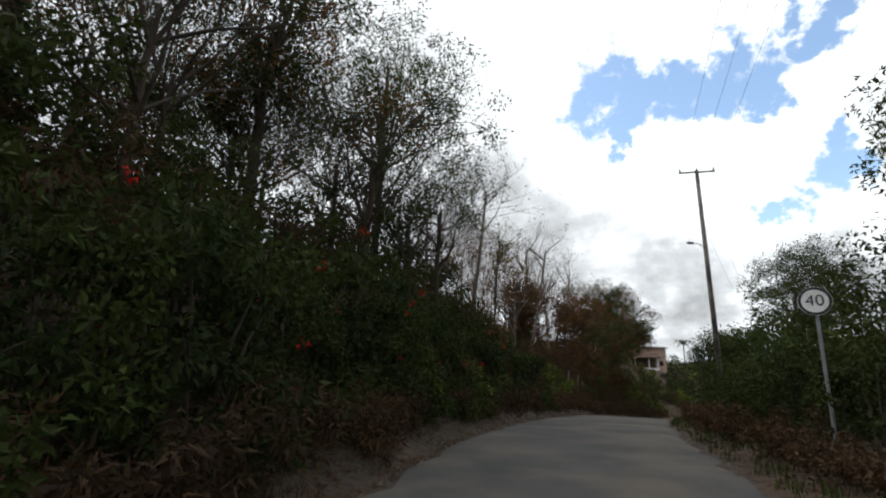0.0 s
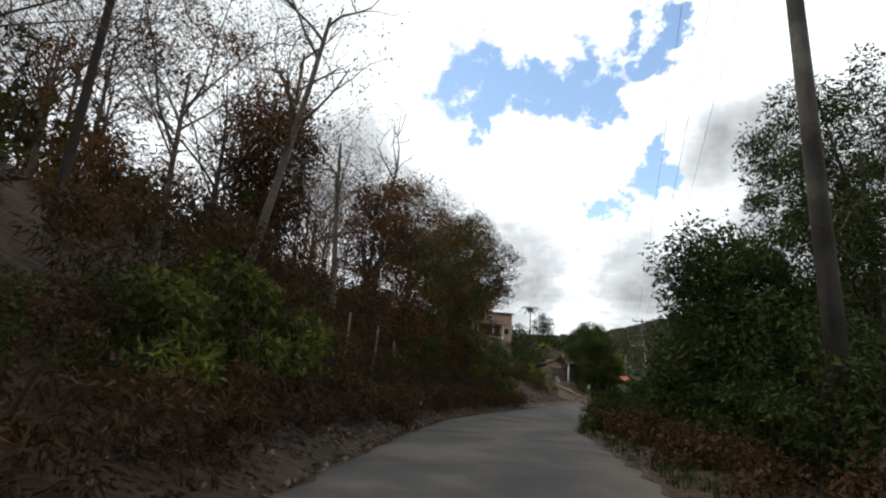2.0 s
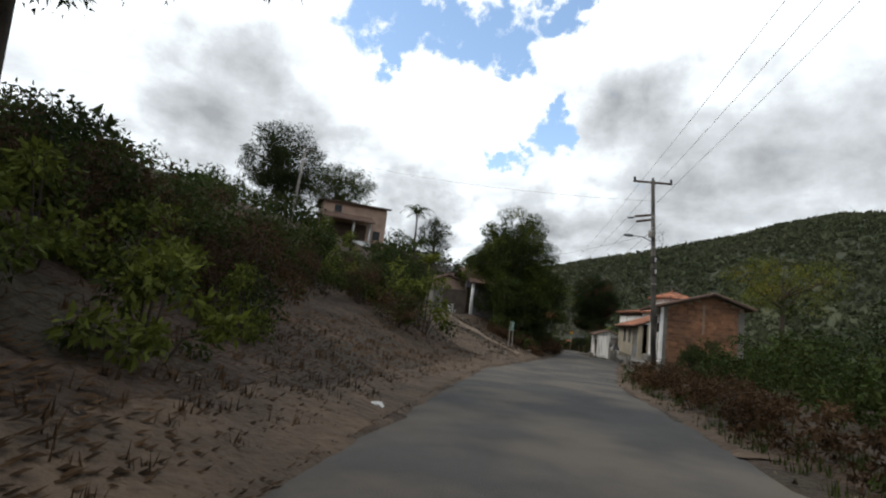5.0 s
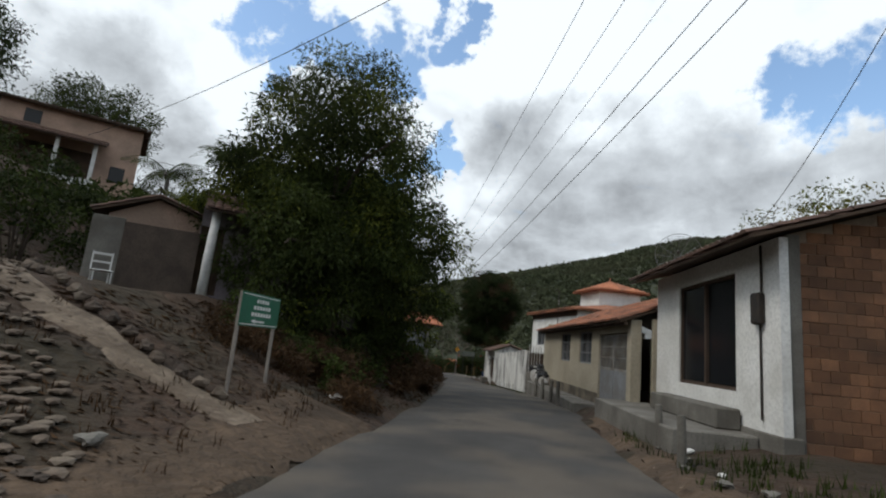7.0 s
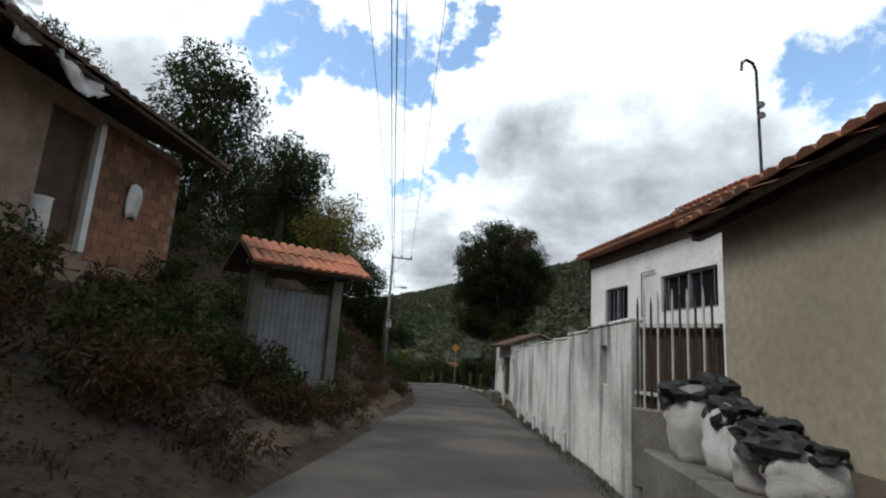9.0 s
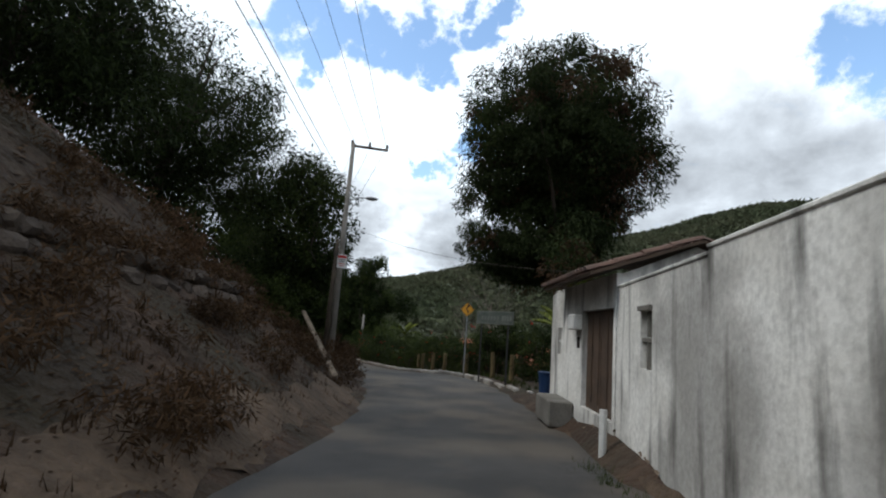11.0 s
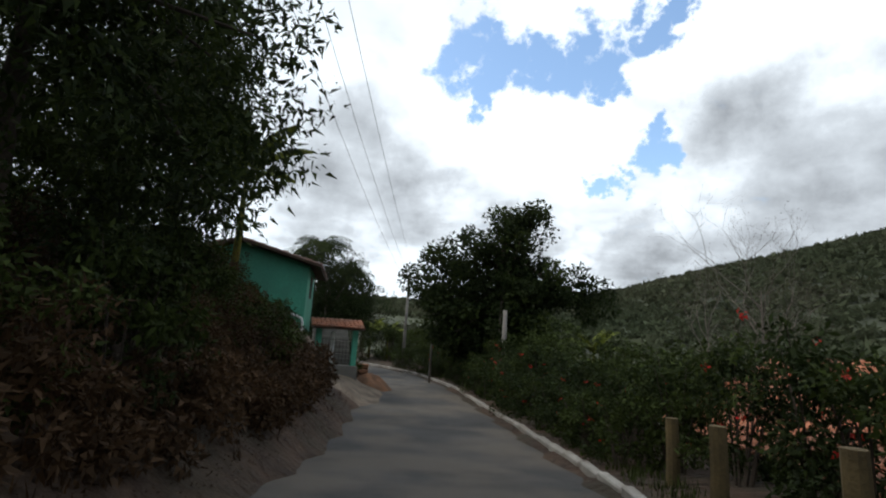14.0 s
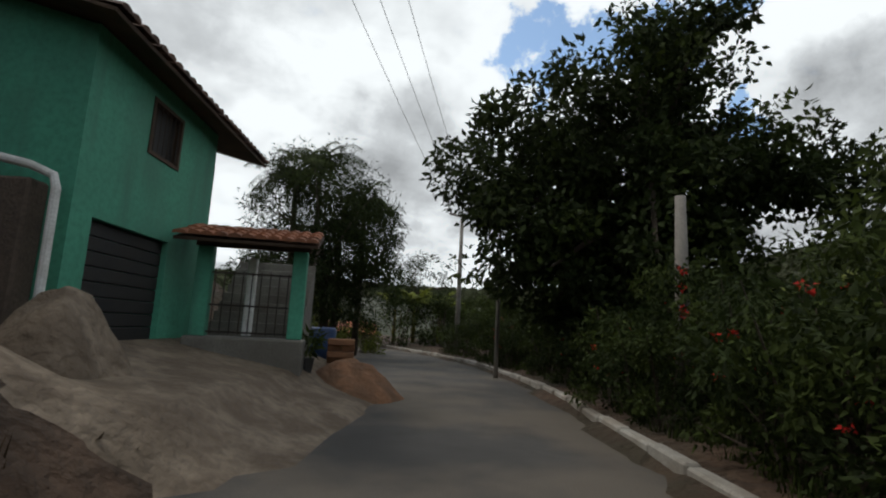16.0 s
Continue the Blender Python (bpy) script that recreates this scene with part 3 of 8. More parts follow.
GX, GY = spread_axis(-30, 135, 0.6, 2600), spread_axis(-40, 205, 0.6, 2600)
XX, YY = np.meshgrid(GX, GY)
ZZ = height(XX.ravel(), YY.ravel())
nx, ny = len(GX), len(GY)
me = bpy.data.meshes.new("ground")
me.vertices.add(nx * ny)
me.vertices.foreach_set("co", np.stack([XX.ravel(), YY.ravel(), ZZ], 1).ravel())
q = (np.arange(ny - 1)[:, None] * nx + np.arange(nx - 1)[None]).ravel()
quads = np.stack([q, q + 1, q + nx + 1, q + nx], 1)
me.loops.add(4 * len(q))
me.loops.foreach_set("vertex_index", quads.ravel())
me.polygons.add(len(q))
me.polygons.foreach_set("loop_start", np.arange(len(q)) * 4)
me.polygons.foreach_set("loop_total", np.full(len(q), 4))
me.polygons.foreach_set("use_smooth", np.ones(len(q), bool))
me.materials.append(M["soil"])
me.materials.append(M["woods"])
me.update(calc_edges=True)
cx, cy = XX.ravel()[q] + 1, YY.ravel()[q] + 1
cd = np.abs(nearest(cx, cy)[1])
me.polygons.foreach_set("material_index", (cd > 38).astype(np.int32))
tagged(new("ground", me), "dry brown earth banks and valley floor rising to hills", "ground", kind="structure")


def ribbon(name, s0, s1, offsets, lift, mat, label, category, step=0.7, wobble=0.0, seed=5, follow=False, edge=0.03, ease=0.0):
    """A strip along the road; offsets are its edges and the lines between them."""
    ss = np.arange(s0, s1 + 0.01, step)
    rnd = np.random.RandomState(seed)
    ph = rnd.uniform(0, 6, 4)
    verts, faces, n = [], [], len(offsets)
    for s in ss:
        e0 = wobble * (math.sin(s * 0.9 + ph[0]) * 0.5 + math.sin(s * 2.3 + ph[1]) * 0.35 + math.sin(s * 5.1 + ph[2]) * 0.2)
        e1 = wobble * (math.sin(s * 0.8 + ph[3]) * 0.5 + math.sin(s * 2.7 + ph[0]) * 0.35 + math.sin(s * 4.7 + ph[1]) * 0.2)
        for k, d in enumerate(offsets):
            dd = d + (e0 if k == 0 else e1 if k == n - 1 else 0)
            p = R(s, dd)
            if follow:
                p.z = float(height(p.x, p.y)[0])
            verts.append((p.x, p.y, p.z + lift - (edge if k in (0, n - 1) else 0) - (ease * max(0, 1 - min(s - s0, s1 - s) / 1.2) if ease else 0)))
    for i in range(len(ss) - 1):
        for k in range(n - 1):
            a = i * n + k
            faces.append((a, a + 1, a + n + 1, a + n))
    ob = mesh_object(name, verts, faces, mat, smooth=True)
    return tagged(ob, label, category, kind="structure")


ribbon("road", -58, 232, (-2.42, -2.0, -1.0, 0, 1.0, 2.0, 2.42), 0.0, M["asphalt"], "narrow worn grey asphalt village road", "road", wobble=0.18)

# ---- buildings ----
def frame_of(p0, p1, z):
    """A local frame at p0 with +x towards p1 and +y to its left, at height z."""
    a, b = Vector((p0[0], p0[1], z)), Vector((p1[0], p1[1], z))
    v = (b - a).normalized()
    return Matrix.Translation(a) @ Matrix.Rotation(math.atan2(v.y, v.x), 4, "Z"), (b - a).length


def tile_slope(parent, x0, x1, ya, za, yb, zb, mat, pitch=0.22, row=0.42, name="roof_tiles", stuff=True):
    """Half-round clay tiles on a slope from the eave (ya, za) to the ridge (yb, zb), with a deck under them."""
    run = Vector((0, yb - ya, zb - za))
    ln = run.length
    u = run / ln
    nrm = Vector((1, 0, 0)).cross(u)
    if nrm.z < 0:
        nrm = -nrm
    cols, rows_n = max(1, int((x1 - x0) / pitch)), max(1, int(ln / row))
    verts, faces = [], []
    rnd = random.Random(int((x1 - x0) * 100 + abs(ya) * 10))
    for c in range(cols):
        for r in range(rows_n):
            cx, base = x0 + (c + 0.5) * (x1 - x0) / cols, r * ln / rows_n
            jit, lift = rnd.uniform(-0.012, 0.012), rnd.uniform(0, 0.012)
            i0 = len(verts)
            for e, (t, w) in enumerate(((base - 0.03, 0.115), (base + ln / rows_n * 1.05, 0.095))):
                o = Vector((0, ya, za)) + u * t + nrm * (0.045 + lift - 0.02 * e)
                for k in range(5):
                    a = math.pi * k / 4
                    verts.append(o + Vector((cx + jit + w * math.cos(a), 0, 0)) + nrm * (w * 0.62 * math.sin(a)))
            for k in range(4):
                faces.append((i0 + k, i0 + k + 1, i0 + 6 + k, i0 + 5 + k))
            faces.append((i0, i0 + 4, i0 + 3, i0 + 2, i0 + 1))
    ob = mesh_object(name, verts, faces, mat, parent)
    bm = bmesh.new()
    t = 0.05
    a, b = Vector((x0, ya, za)), Vector((x0, yb, zb))
    ps = [a, Vector((x1, ya, za)), Vector((x1, yb, zb)), b]
    lo = [p - nrm * t for p in ps]
    vs = [bm.verts.new(p) for p in ps + lo]
    for f in ((0, 1, 2, 3), (7, 6, 5, 4), (0, 4, 5, 1), (1, 5, 6, 2), (2, 6, 7, 3), (3, 7, 4, 0)):
        bm.faces.new([vs[i] for i in f])
    bmesh.ops.recalc_face_normals(bm, faces=bm.faces)
    part("roof_deck", bm, M["timber"], parent)
    if stuff:
        ob["kind"] = "stuff"
    return ob


def barred_window(parent, x0, z0, x1, z1, y=-0.1, bars=9, rails=2, mat="whitemetal", back=True):
    w = new("window")
    w.parent = parent
    part("frame", boxes((x0, y - 0.03, z0, x1, y + 0.05, z0 + 0.05), (x0, y - 0.03, z1 - 0.05, x1, y + 0.05, z1), (x0, y - 0.03, z0 + 0.05, x0 + 0.05, y + 0.05, z1 - 0.05),
                        (x1 - 0.05, y - 0.03, z0 + 0.05, x1, y + 0.05, z1 - 0.05), ((x0 + x1) / 2 - 0.03, y - 0.03, z0 + 0.05, (x0 + x1) / 2 + 0.03, y + 0.05, z1 - 0.05)), M[mat], w)
    for k in range(rails):
        zz = z0 + (z1 - z0) * (k + 1) / (rails + 1)
        part("rail", boxes((x0 + 0.05, y + 0.0, zz - 0.02, x1 - 0.05, y + 0.045, zz + 0.02)), M[mat], w)
    for k in range(bars):
        xx = x0 + (x1 - x0) * (k + 0.5) / bars
        part("bar", tubes(([(xx, y + 0.02, z0 + 0.03), (xx, y + 0.02, z1 - 0.03)], 0.011), n=6), M[mat], w)
    if back:
        part("pane", boxes((x0 + 0.03, y - 0.045, z0 + 0.03, x1 - 0.03, y - 0.035, z1 - 0.03)), M["glass"], w)
    return w


def shop():
    z = R(97, 0).z
    m, ln = frame_of(R(95.05, 4.45), R(100.75, 4.02), z)
    t = thing("brick_shop", m, "white-fronted shop with bare brick side wall and dark glass door", "shop")
    bm = bmesh.new()
    wall_with_holes(bm, ln, 0.2, 3.95, 0.15, [(1.45, 1.3, 4.15, 3.55)])
    part("front_wall", bm, M["whitewash"], t, "white limewashed front wall")
    for b in ((0.06, -4.35, 0.0, 0.18, -0.152, 4.0), (ln - 0.15, -4.35, 0.0, ln, -0.152, 4.0), (0.18, -4.35, 0, ln - 0.15, -4.2, 4.0)):
        part("side_wall", boxes(b), M["mortar"], t)
    for x0, x1 in ((0.06, 0.18), (ln - 0.15, ln)):
        bm = bmesh.new()
        vs = [bm.verts.new(p) for p in ((x0, -0.1, 4.0), (x0, -2.75, 4.86), (x0, -4.35, 4.25), (x1, -0.1, 4.0), (x1, -2.75, 4.86), (x1, -4.35, 4.25), (x0, -4.35, 4.0), (x1, -4.35, 4.0))]
        for f in ((0, 1, 2, 6), (3, 7, 5, 4), (0, 3, 4, 1), (1, 4, 5, 2), (2, 5, 7, 6), (0, 6, 7, 3)):
            bm.faces.new([vs[i] for i in f])
        part("gable", bm, M["mortar"], t)
    part("plinth", boxes((-0.03, -0.3, 0.0, ln + 0.02, 0.04, 0.72), bevel=0.02), M["concrete"], t)
    d = new("door")
    d.parent = t
    part("frame", boxes((1.45, -0.12, 1.3, 1.52, -0.04, 3.55), (4.08, -0.12, 1.3, 4.15, -0.04, 3.55), (1.52, -0.12, 3.48, 4.08, -0.04, 3.55), (2.77, -0.12, 1.3, 2.85, -0.03, 3.48), (1.52, -0.12, 1.3, 2.77, -0.04, 1.37), (2.85, -0.12, 1.3, 4.08, -0.04, 1.37)), M["timber"], d)
    for x0, x1 in ((1.53, 2.76), (2.86, 4.07)):
        part("pane", boxes((x0, -0.1, 1.38, x1, -0.085, 3.47)), M["glass"], d)
    tile_slope(t, -0.35, ln + 0.35, 0.65, 3.86, -2.75, 4.93, M["oldtile"])
    tile_slope(t, -0.35, ln + 0.35, -4.85, 4.2, -2.75, 4.93, M["oldtile"], name="roof_tiles")
    part("meter_box", boxes((0.42, 0.0, 2.5, 0.68, 0.14, 3.05), bevel=0.03), M["iron"], t, "grey electricity meter box")
    part("conduit", tubes(([(0.55, 0.03, 0.9), (0.55, 0.03, 2.5)], 0.02), ([(0.5, 0.03, 3.05), (0.5, 0.03, 3.9)], 0.02), n=6), M["iron"], t)
    for y0, y1 in ((-0.36, -0.153), (-4.37, -4.06)):
        part("corner_pillar", boxes((0.03, y0, 0.0, 0.06, y1, 4.02), bevel=0.008), M["concrete"], t)
    part("middle_pillar", boxes((0.034, -2.34, 2.6, 0.06, -2.22, 4.3), bevel=0.008), M["mortar"], t, "pale mortar pillar in the brick wall")
    # stepped pavement before the door
    p = thing("shop_terrace", m, "raised grey concrete terrace with a step before the shop door", "terrace", kind="structure")
    part("slab", boxes((0.6, 0.042, 0.0, ln + 0.4, 1.5, 0.62), bevel=0.03), M["concrete"], p)
    part("step", boxes((1.2, 0.042, 0.62, 4.6, 0.5, 1.0), bevel=0.03), M["concrete"], p)
    # bricks of the wall that faces up the road
    rnd = random.Random(4)
    me2 = boxes((0, 0, 0, 0.05, 0.283, 0.182), bevel=0.006)
    data = bpy.data.meshes.new("brick")
    me2.to_mesh(data)
    me2.free()
    data.materials.append(M["brick"])
    wall = next(o for o in t.children if o.name.startswith("side_wall"))
    k = 0
    while 0.1 + k * 0.19 < 4.75:
        zz = 0.1 + k * 0.19
        off = 0.145 if k % 2 else 0.0
        y = -0.2 - off
        while y - 0.283 > -4.34:
            mid = y - 0.14
            lim = 4.0 + 0.86 * (1 - abs(mid + 2.75) / 2.65) if mid > -2.75 else 4.25 + 0.61 * (1 - abs(mid + 2.75) / 1.6)
            if zz + 0.19 < lim:
                b = new("brick", data)
                b.parent = wall
                b.location = (0.048 + rnd.uniform(-0.005, 0.004), y - 0.283, zz)
            y -= 0.29
        k += 1
    return t


def yellow_house():
    z = R(107, 0).z
    m, ln = frame_of(R(103.4, 3.0), R(112.4, 2.66), z)
    t = thing("ochre_house", m, "low ochre rendered house with barred windows and orange tile roof", "house")
    bm = bmesh.new()
    wall_with_holes(bm, ln, 0.2, 3.0, 0.15, [(0.85, 1.6, 2.45, 2.72), (3.85, 1.6, 5.45, 2.72)])
    part("front_wall", bm, M["render"], t)
    part("end_wall", boxes((ln - 0.15, -5, 0.2, ln, -0.152, 3.3), (-2.9, -5, 0.2, -2.75, -0.6, 3.0), (-2.75, -5, 0.2, ln - 0.15, -4.85, 3.0)), M["render"], t)
    part("skirting", boxes((0.0, 0.002, 0.2, ln, 0.018, 0.72)), M["damp"], t, "dark damp-stained base course")
    barred_window(t, 0.85, 1.6, 2.45, 2.72, bars=12, mat="greymetal")
    barred_window(t, 3.85, 1.6, 5.45, 2.72, bars=8, mat="greymetal")
    tile_slope(t, -2.9, ln + 0.3, 0.33, 2.88, -3.4, 4.35, M["weathered"])
    tile_slope(t, -2.9, ln + 0.3, -5.6, 3.5, -3.4, 4.35, M["weathered"])
    part("gate_lintel", boxes((-2.56, -0.15, 2.6, 0.0, 0.0, 2.98)), M["render"], t)
    part("eave_beam", boxes((-2.9, 0.1, 2.78, ln + 0.3, 0.2, 2.85)), M["timber"], t)
    for k in range(12):
        xx = -2.6 + k * (ln + 2.8) / 11
        part("rafter", boxes((xx, 0.002, 2.85, xx + 0.07, 0.3, 2.9)), M["timber"], t)
    # sheet-metal gate beside the wall
    g = thing("metal_gate", m, "grey sheet-metal double gate with barred upper half", "gate")
    for x0, x1 in ((-2.55, -1.3), (-1.26, 0.0)):
        leaf = new("gate_leaf")
        leaf.parent = g
        part("panel", boxes((x0, -0.09, 0.55, x1, -0.06, 1.5), bevel=0.006), M["greymetal"], leaf)
        part("frame", boxes((x0, -0.1, 1.5, x1, -0.05, 1.56), (x0, -0.1, 2.5, x1, -0.05, 2.56), (x0, -0.1, 1.56, x0 + 0.05, -0.05, 2.5), (x1 - 0.05, -0.1, 1.56, x1, -0.05, 2.5), (x0 + 0.05, -0.09, 1.86, x1 - 0.05, -0.06, 1.89), (x0 + 0.05, -0.09, 2.18, x1 - 0.05, -0.06, 2.21)), M["gateiron"], leaf)
        for k in range(13):
            xx = x0 + 0.1 + (x1 - x0 - 0.2) * k / 12
            part("bar", tubes(([(xx, -0.075, 1.56), (xx, -0.075, 2.5)], 0.011), n=6), M["gateiron"], leaf)
    part("post", boxes((-2.85, -0.3, 0.2, -2.56, 0.0, 2.95), bevel=0.02), M["render"], t)
    return t


def hip_roof(parent, x0, y0, x1, y1, z, rise, mat, over=0.5):
    """A four-sided tiled roof over a rectangle."""
    x0, y0, x1, y1 = x0 - over, y0 - over, x1 + over, y1 + over
    w, d = x1 - x0, y1 - y0
    k = min(w, d) / 2
    if w >= d:
        ra, rb = Vector((x0 + k, (y0 + y1) / 2, z + rise)), Vector((x1 - k + 1e-3, (y0 + y1) / 2, z + rise))
    else:
        ra, rb = Vector(((x0 + x1) / 2, y0 + k, z + rise)), Vector(((x0 + x1) / 2, y1 - k + 1e-3, z + rise))
    c = [Vector((x0, y0, z)), Vector((x1, y0, z)), Vector((x1, y1, z)), Vector((x0, y1, z))]
    bm = bmesh.new()
    v = [bm.verts.new(p) for p in (*c, ra, rb, *[p - Vector((0, 0, 0.09)) for p in c])]
    if w >= d:
        fs = ((0, 1, 5, 4), (1, 2, 5), (2, 3, 4, 5), (3, 0, 4))
    else:
        fs = ((0, 1, 4), (1, 2, 5, 4), (2, 3, 5), (3, 0, 4, 5))
    for f in fs + ((0, 6, 7, 1), (1, 7, 8, 2), (2, 8, 9, 3), (3, 9, 6, 0), (9, 8, 7, 6)):
        bm.faces.new([v[i] for i in f])
    bmesh.ops.recalc_face_normals(bm, faces=bm.faces)
    ob = part("roof", bm, mat, parent)
    # rows of half-round tiles laid up each slope
    verts, faces = [], []
    slopes = ((c[0], c[1]), (c[1], c[2]), (c[2], c[3]), (c[3], c[0]))
    for a, b in slopes:
        along = (b - a)
        ln = along.length
        along /= ln
        inward = Vector((-along.y, along.x, 0))
        slope = Vector((inward.x * k, inward.y * k, rise)).normalized()
        nrm = along.cross(slope)
        full = math.hypot(k, rise)
        n = int(ln / 0.24)
        for i in range(n):
            t = (i + 0.5) * ln / n
            reach = full * min(1.0, t / k, (ln - t) / k)
            if reach < 0.15:
                continue
            o = a + along * t
            i0 = len(verts)
            for r in (-0.05, reach):
                for q in range(4):
                    an = math.pi * q / 3
                    verts.append(o + slope * r + along * (0.1 * math.cos(an)) + nrm * (0.02 + 0.06 * math.sin(an)))
            for q in range(3):
                faces.append((i0 + q, i0 + q + 1, i0 + 5 + q, i0 + 4 + q))
            faces.append((i0, i0 + 3, i0 + 2, i0 + 1))
    tl = mesh_object("roof_tiles", verts, faces, mat, parent)
    tl["kind"] = "stuff"
    return ob


def white_house():
    z = R(118, 0).z
    m, ln = frame_of((68.1, 90.1), (72.15, 96.39), z)
    e = 2.35 - z
    t = thing("white_house", m, "tall white house with dark windows and tiered orange hip roof", "house")
    holes = [(1.3, 0.35 - z, 3.4, 1.22 - z), (5.05, 0.2 - z, 6.45, 1.2 - z)]
    bm = bmesh.new()
    wall_with_holes(bm, ln, 0.0, e, 0.2, holes)
    part("front_wall", bm, M["whitewash"], t)
    part("end_wall", boxes((0, -9, 0, 0.2, -0.202, e), (ln - 0.2, -9, 0, ln, -0.202, e), (0.2, -9, 0, ln - 0.2, -8.8, e)), M["whitewash"], t)
    part("frieze", boxes((-0.02, 0.002, e - 0.38, ln + 0.02, 0.05, e - 0.01)), M["timber"], t, "dark brown band under the eaves")
    for h in holes:
        barred_window(t, *h, bars=5, rails=0, mat="greymetal")
    hip_roof(t, 0, -9, ln, 0, e + 0.03, 0.75, M["weathered"], 0.4)
    part("upper_wall", boxes((4.4, -6.5, e + 0.4, 7.4, -3.5, 4.3 - z)), M["whitewash"], t, "white upper storey under the small roof")
    hip_roof(t, 4.4, -6.5, 7.4, -3.5, 4.3 - z, 0.8, M["tile"], 0.45)
    part("finial", tubes(([(5.9, -5.0, 5.05 - z), (5.9, -5.0, 5.4 - z)], [0.1, 0.03])), M["tile"], t)
    part("conduit", tubes(([(4.2, 0.06, -0.1 - z), (4.2, 0.06, 1.4 - z), (3.6, 0.06, 1.4 - z)], 0.02), n=6), M["greymetal"], t)
    a = thing("antenna_mast", Matrix.Translation((64.65, 89.0, 1.5)), "dark iron hooked service mast on the roof", "mast")
    part("mast", tubes(([(0, 0, -0.9), (0, 0, 1.36), (-0.04, 0.02, 1.45), (-0.12, 0.06, 1.48), (-0.19, 0.09, 1.43), (-0.2, 0.1, 1.32)], 0.018)), M["iron"], a)
    for zz in (0.72, 0.86):
        part("insulator", tubes(([(-0.02, -0.02, zz), (-0.06, -0.06, zz)], [0.035, 0.045])), M["greymetal"], a)
    return t


def grey_wall():
    top = -0.35
    t = tagged(new("boundary_wall"), "long mould-streaked whitewashed boundary wall beside the road", "wall", kind="structure")
    pts = [(113.3, 1.95), (116, 2.05), (118, 2.08), (120, 2.1), (122.5, 2.13), (125, 2.15), (127.5, 2.2), (130, 2.25), (133.8, 2.56)]
    rnd = random.Random(8)
    for i, (a, b) in enumerate(zip(pts, pts[1:])):
        pa, pb = R(*a), R(*b)
        m, ln = frame_of(pa, pb, 0)
        zb = min(pa.z, pb.z) - 0.3
        bm = bmesh.new()
        holes = []
        if i == 0:
            holes = [(1.3, -1.2, 1.75, -0.62)]
        if i == len(pts) - 2:
            holes = [(1.85, -2.05, 2.4, -1.25)]
        tp = top + 0.05 - 0.55 * ((a[0] + b[0]) / 2 - 113.3) / 20.2 + 0.015 * math.sin(i * 2.1)
        wall_with_holes(bm, ln + 0.002, zb, tp, 0.16, holes)
        w = part("wall", bm, M["mouldy"], t)
        w.matrix_local = m
        cp = part("coping", boxes((0, -0.18, tp, ln, 0.02, tp + 0.05), bevel=0.012), M["mouldy"], t)
        cp.matrix_local = m
        if i == len(pts) - 2:
            fr = part("niche_frame", boxes((1.85, -0.1, -1.67, 2.4, -0.02, -1.62), (2.1, -0.1, -2.05, 2.15, -0.02, -1.68), (2.1, -0.1, -1.61, 2.15, -0.02, -1.25), (1.84, -0.1, -1.245, 2.41, 0.05, -1.18)), M["concrete"], t)
            fr.matrix_local = m
            bk = part("niche_back", boxes((1.85, -0.15, -2.05, 2.4, -0.11, -1.25)), M["mouldy"], t)
            bk.matrix_local = m
    # iron railing that closes the gap to the ochre house
    m, ln = frame_of(R(112.42, 2.6), R(113.28, 2.0), 0)
    zb = R(113, 0).z
    g = thing("iron_railing", m @ Matrix.Translation((0, 0, zb)), "rusty upright iron railing on a low kerb wall", "railing")
    part("base", boxes((0, -0.1, 0.2, ln, 0.08, 1.1), bevel=0.02), M["concrete"], g)
    for zz in (1.25, 2.05):
        part("rail", boxes((0, -0.02, zz, ln, 0.02, zz + 0.04)), M["whitemetal"], g)
    for k in range(11):
        xx = 0.05 + (ln - 0.1) * k / 10
        part("bar", tubes(([(xx, 0.03, 1.1), (xx, 0.03, 2.3 + 0.08 * (k % 2)), (xx, 0.03, 2.42 + 0.08 * (k % 2))], [0.014, 0.014, 0.003]), n=6), M["whitemetal"] if k % 2 else M["timber"], g)
    part("screen", boxes((0, -0.09, 1.1, ln, -0.06, 2.1)), M["timber"], g)


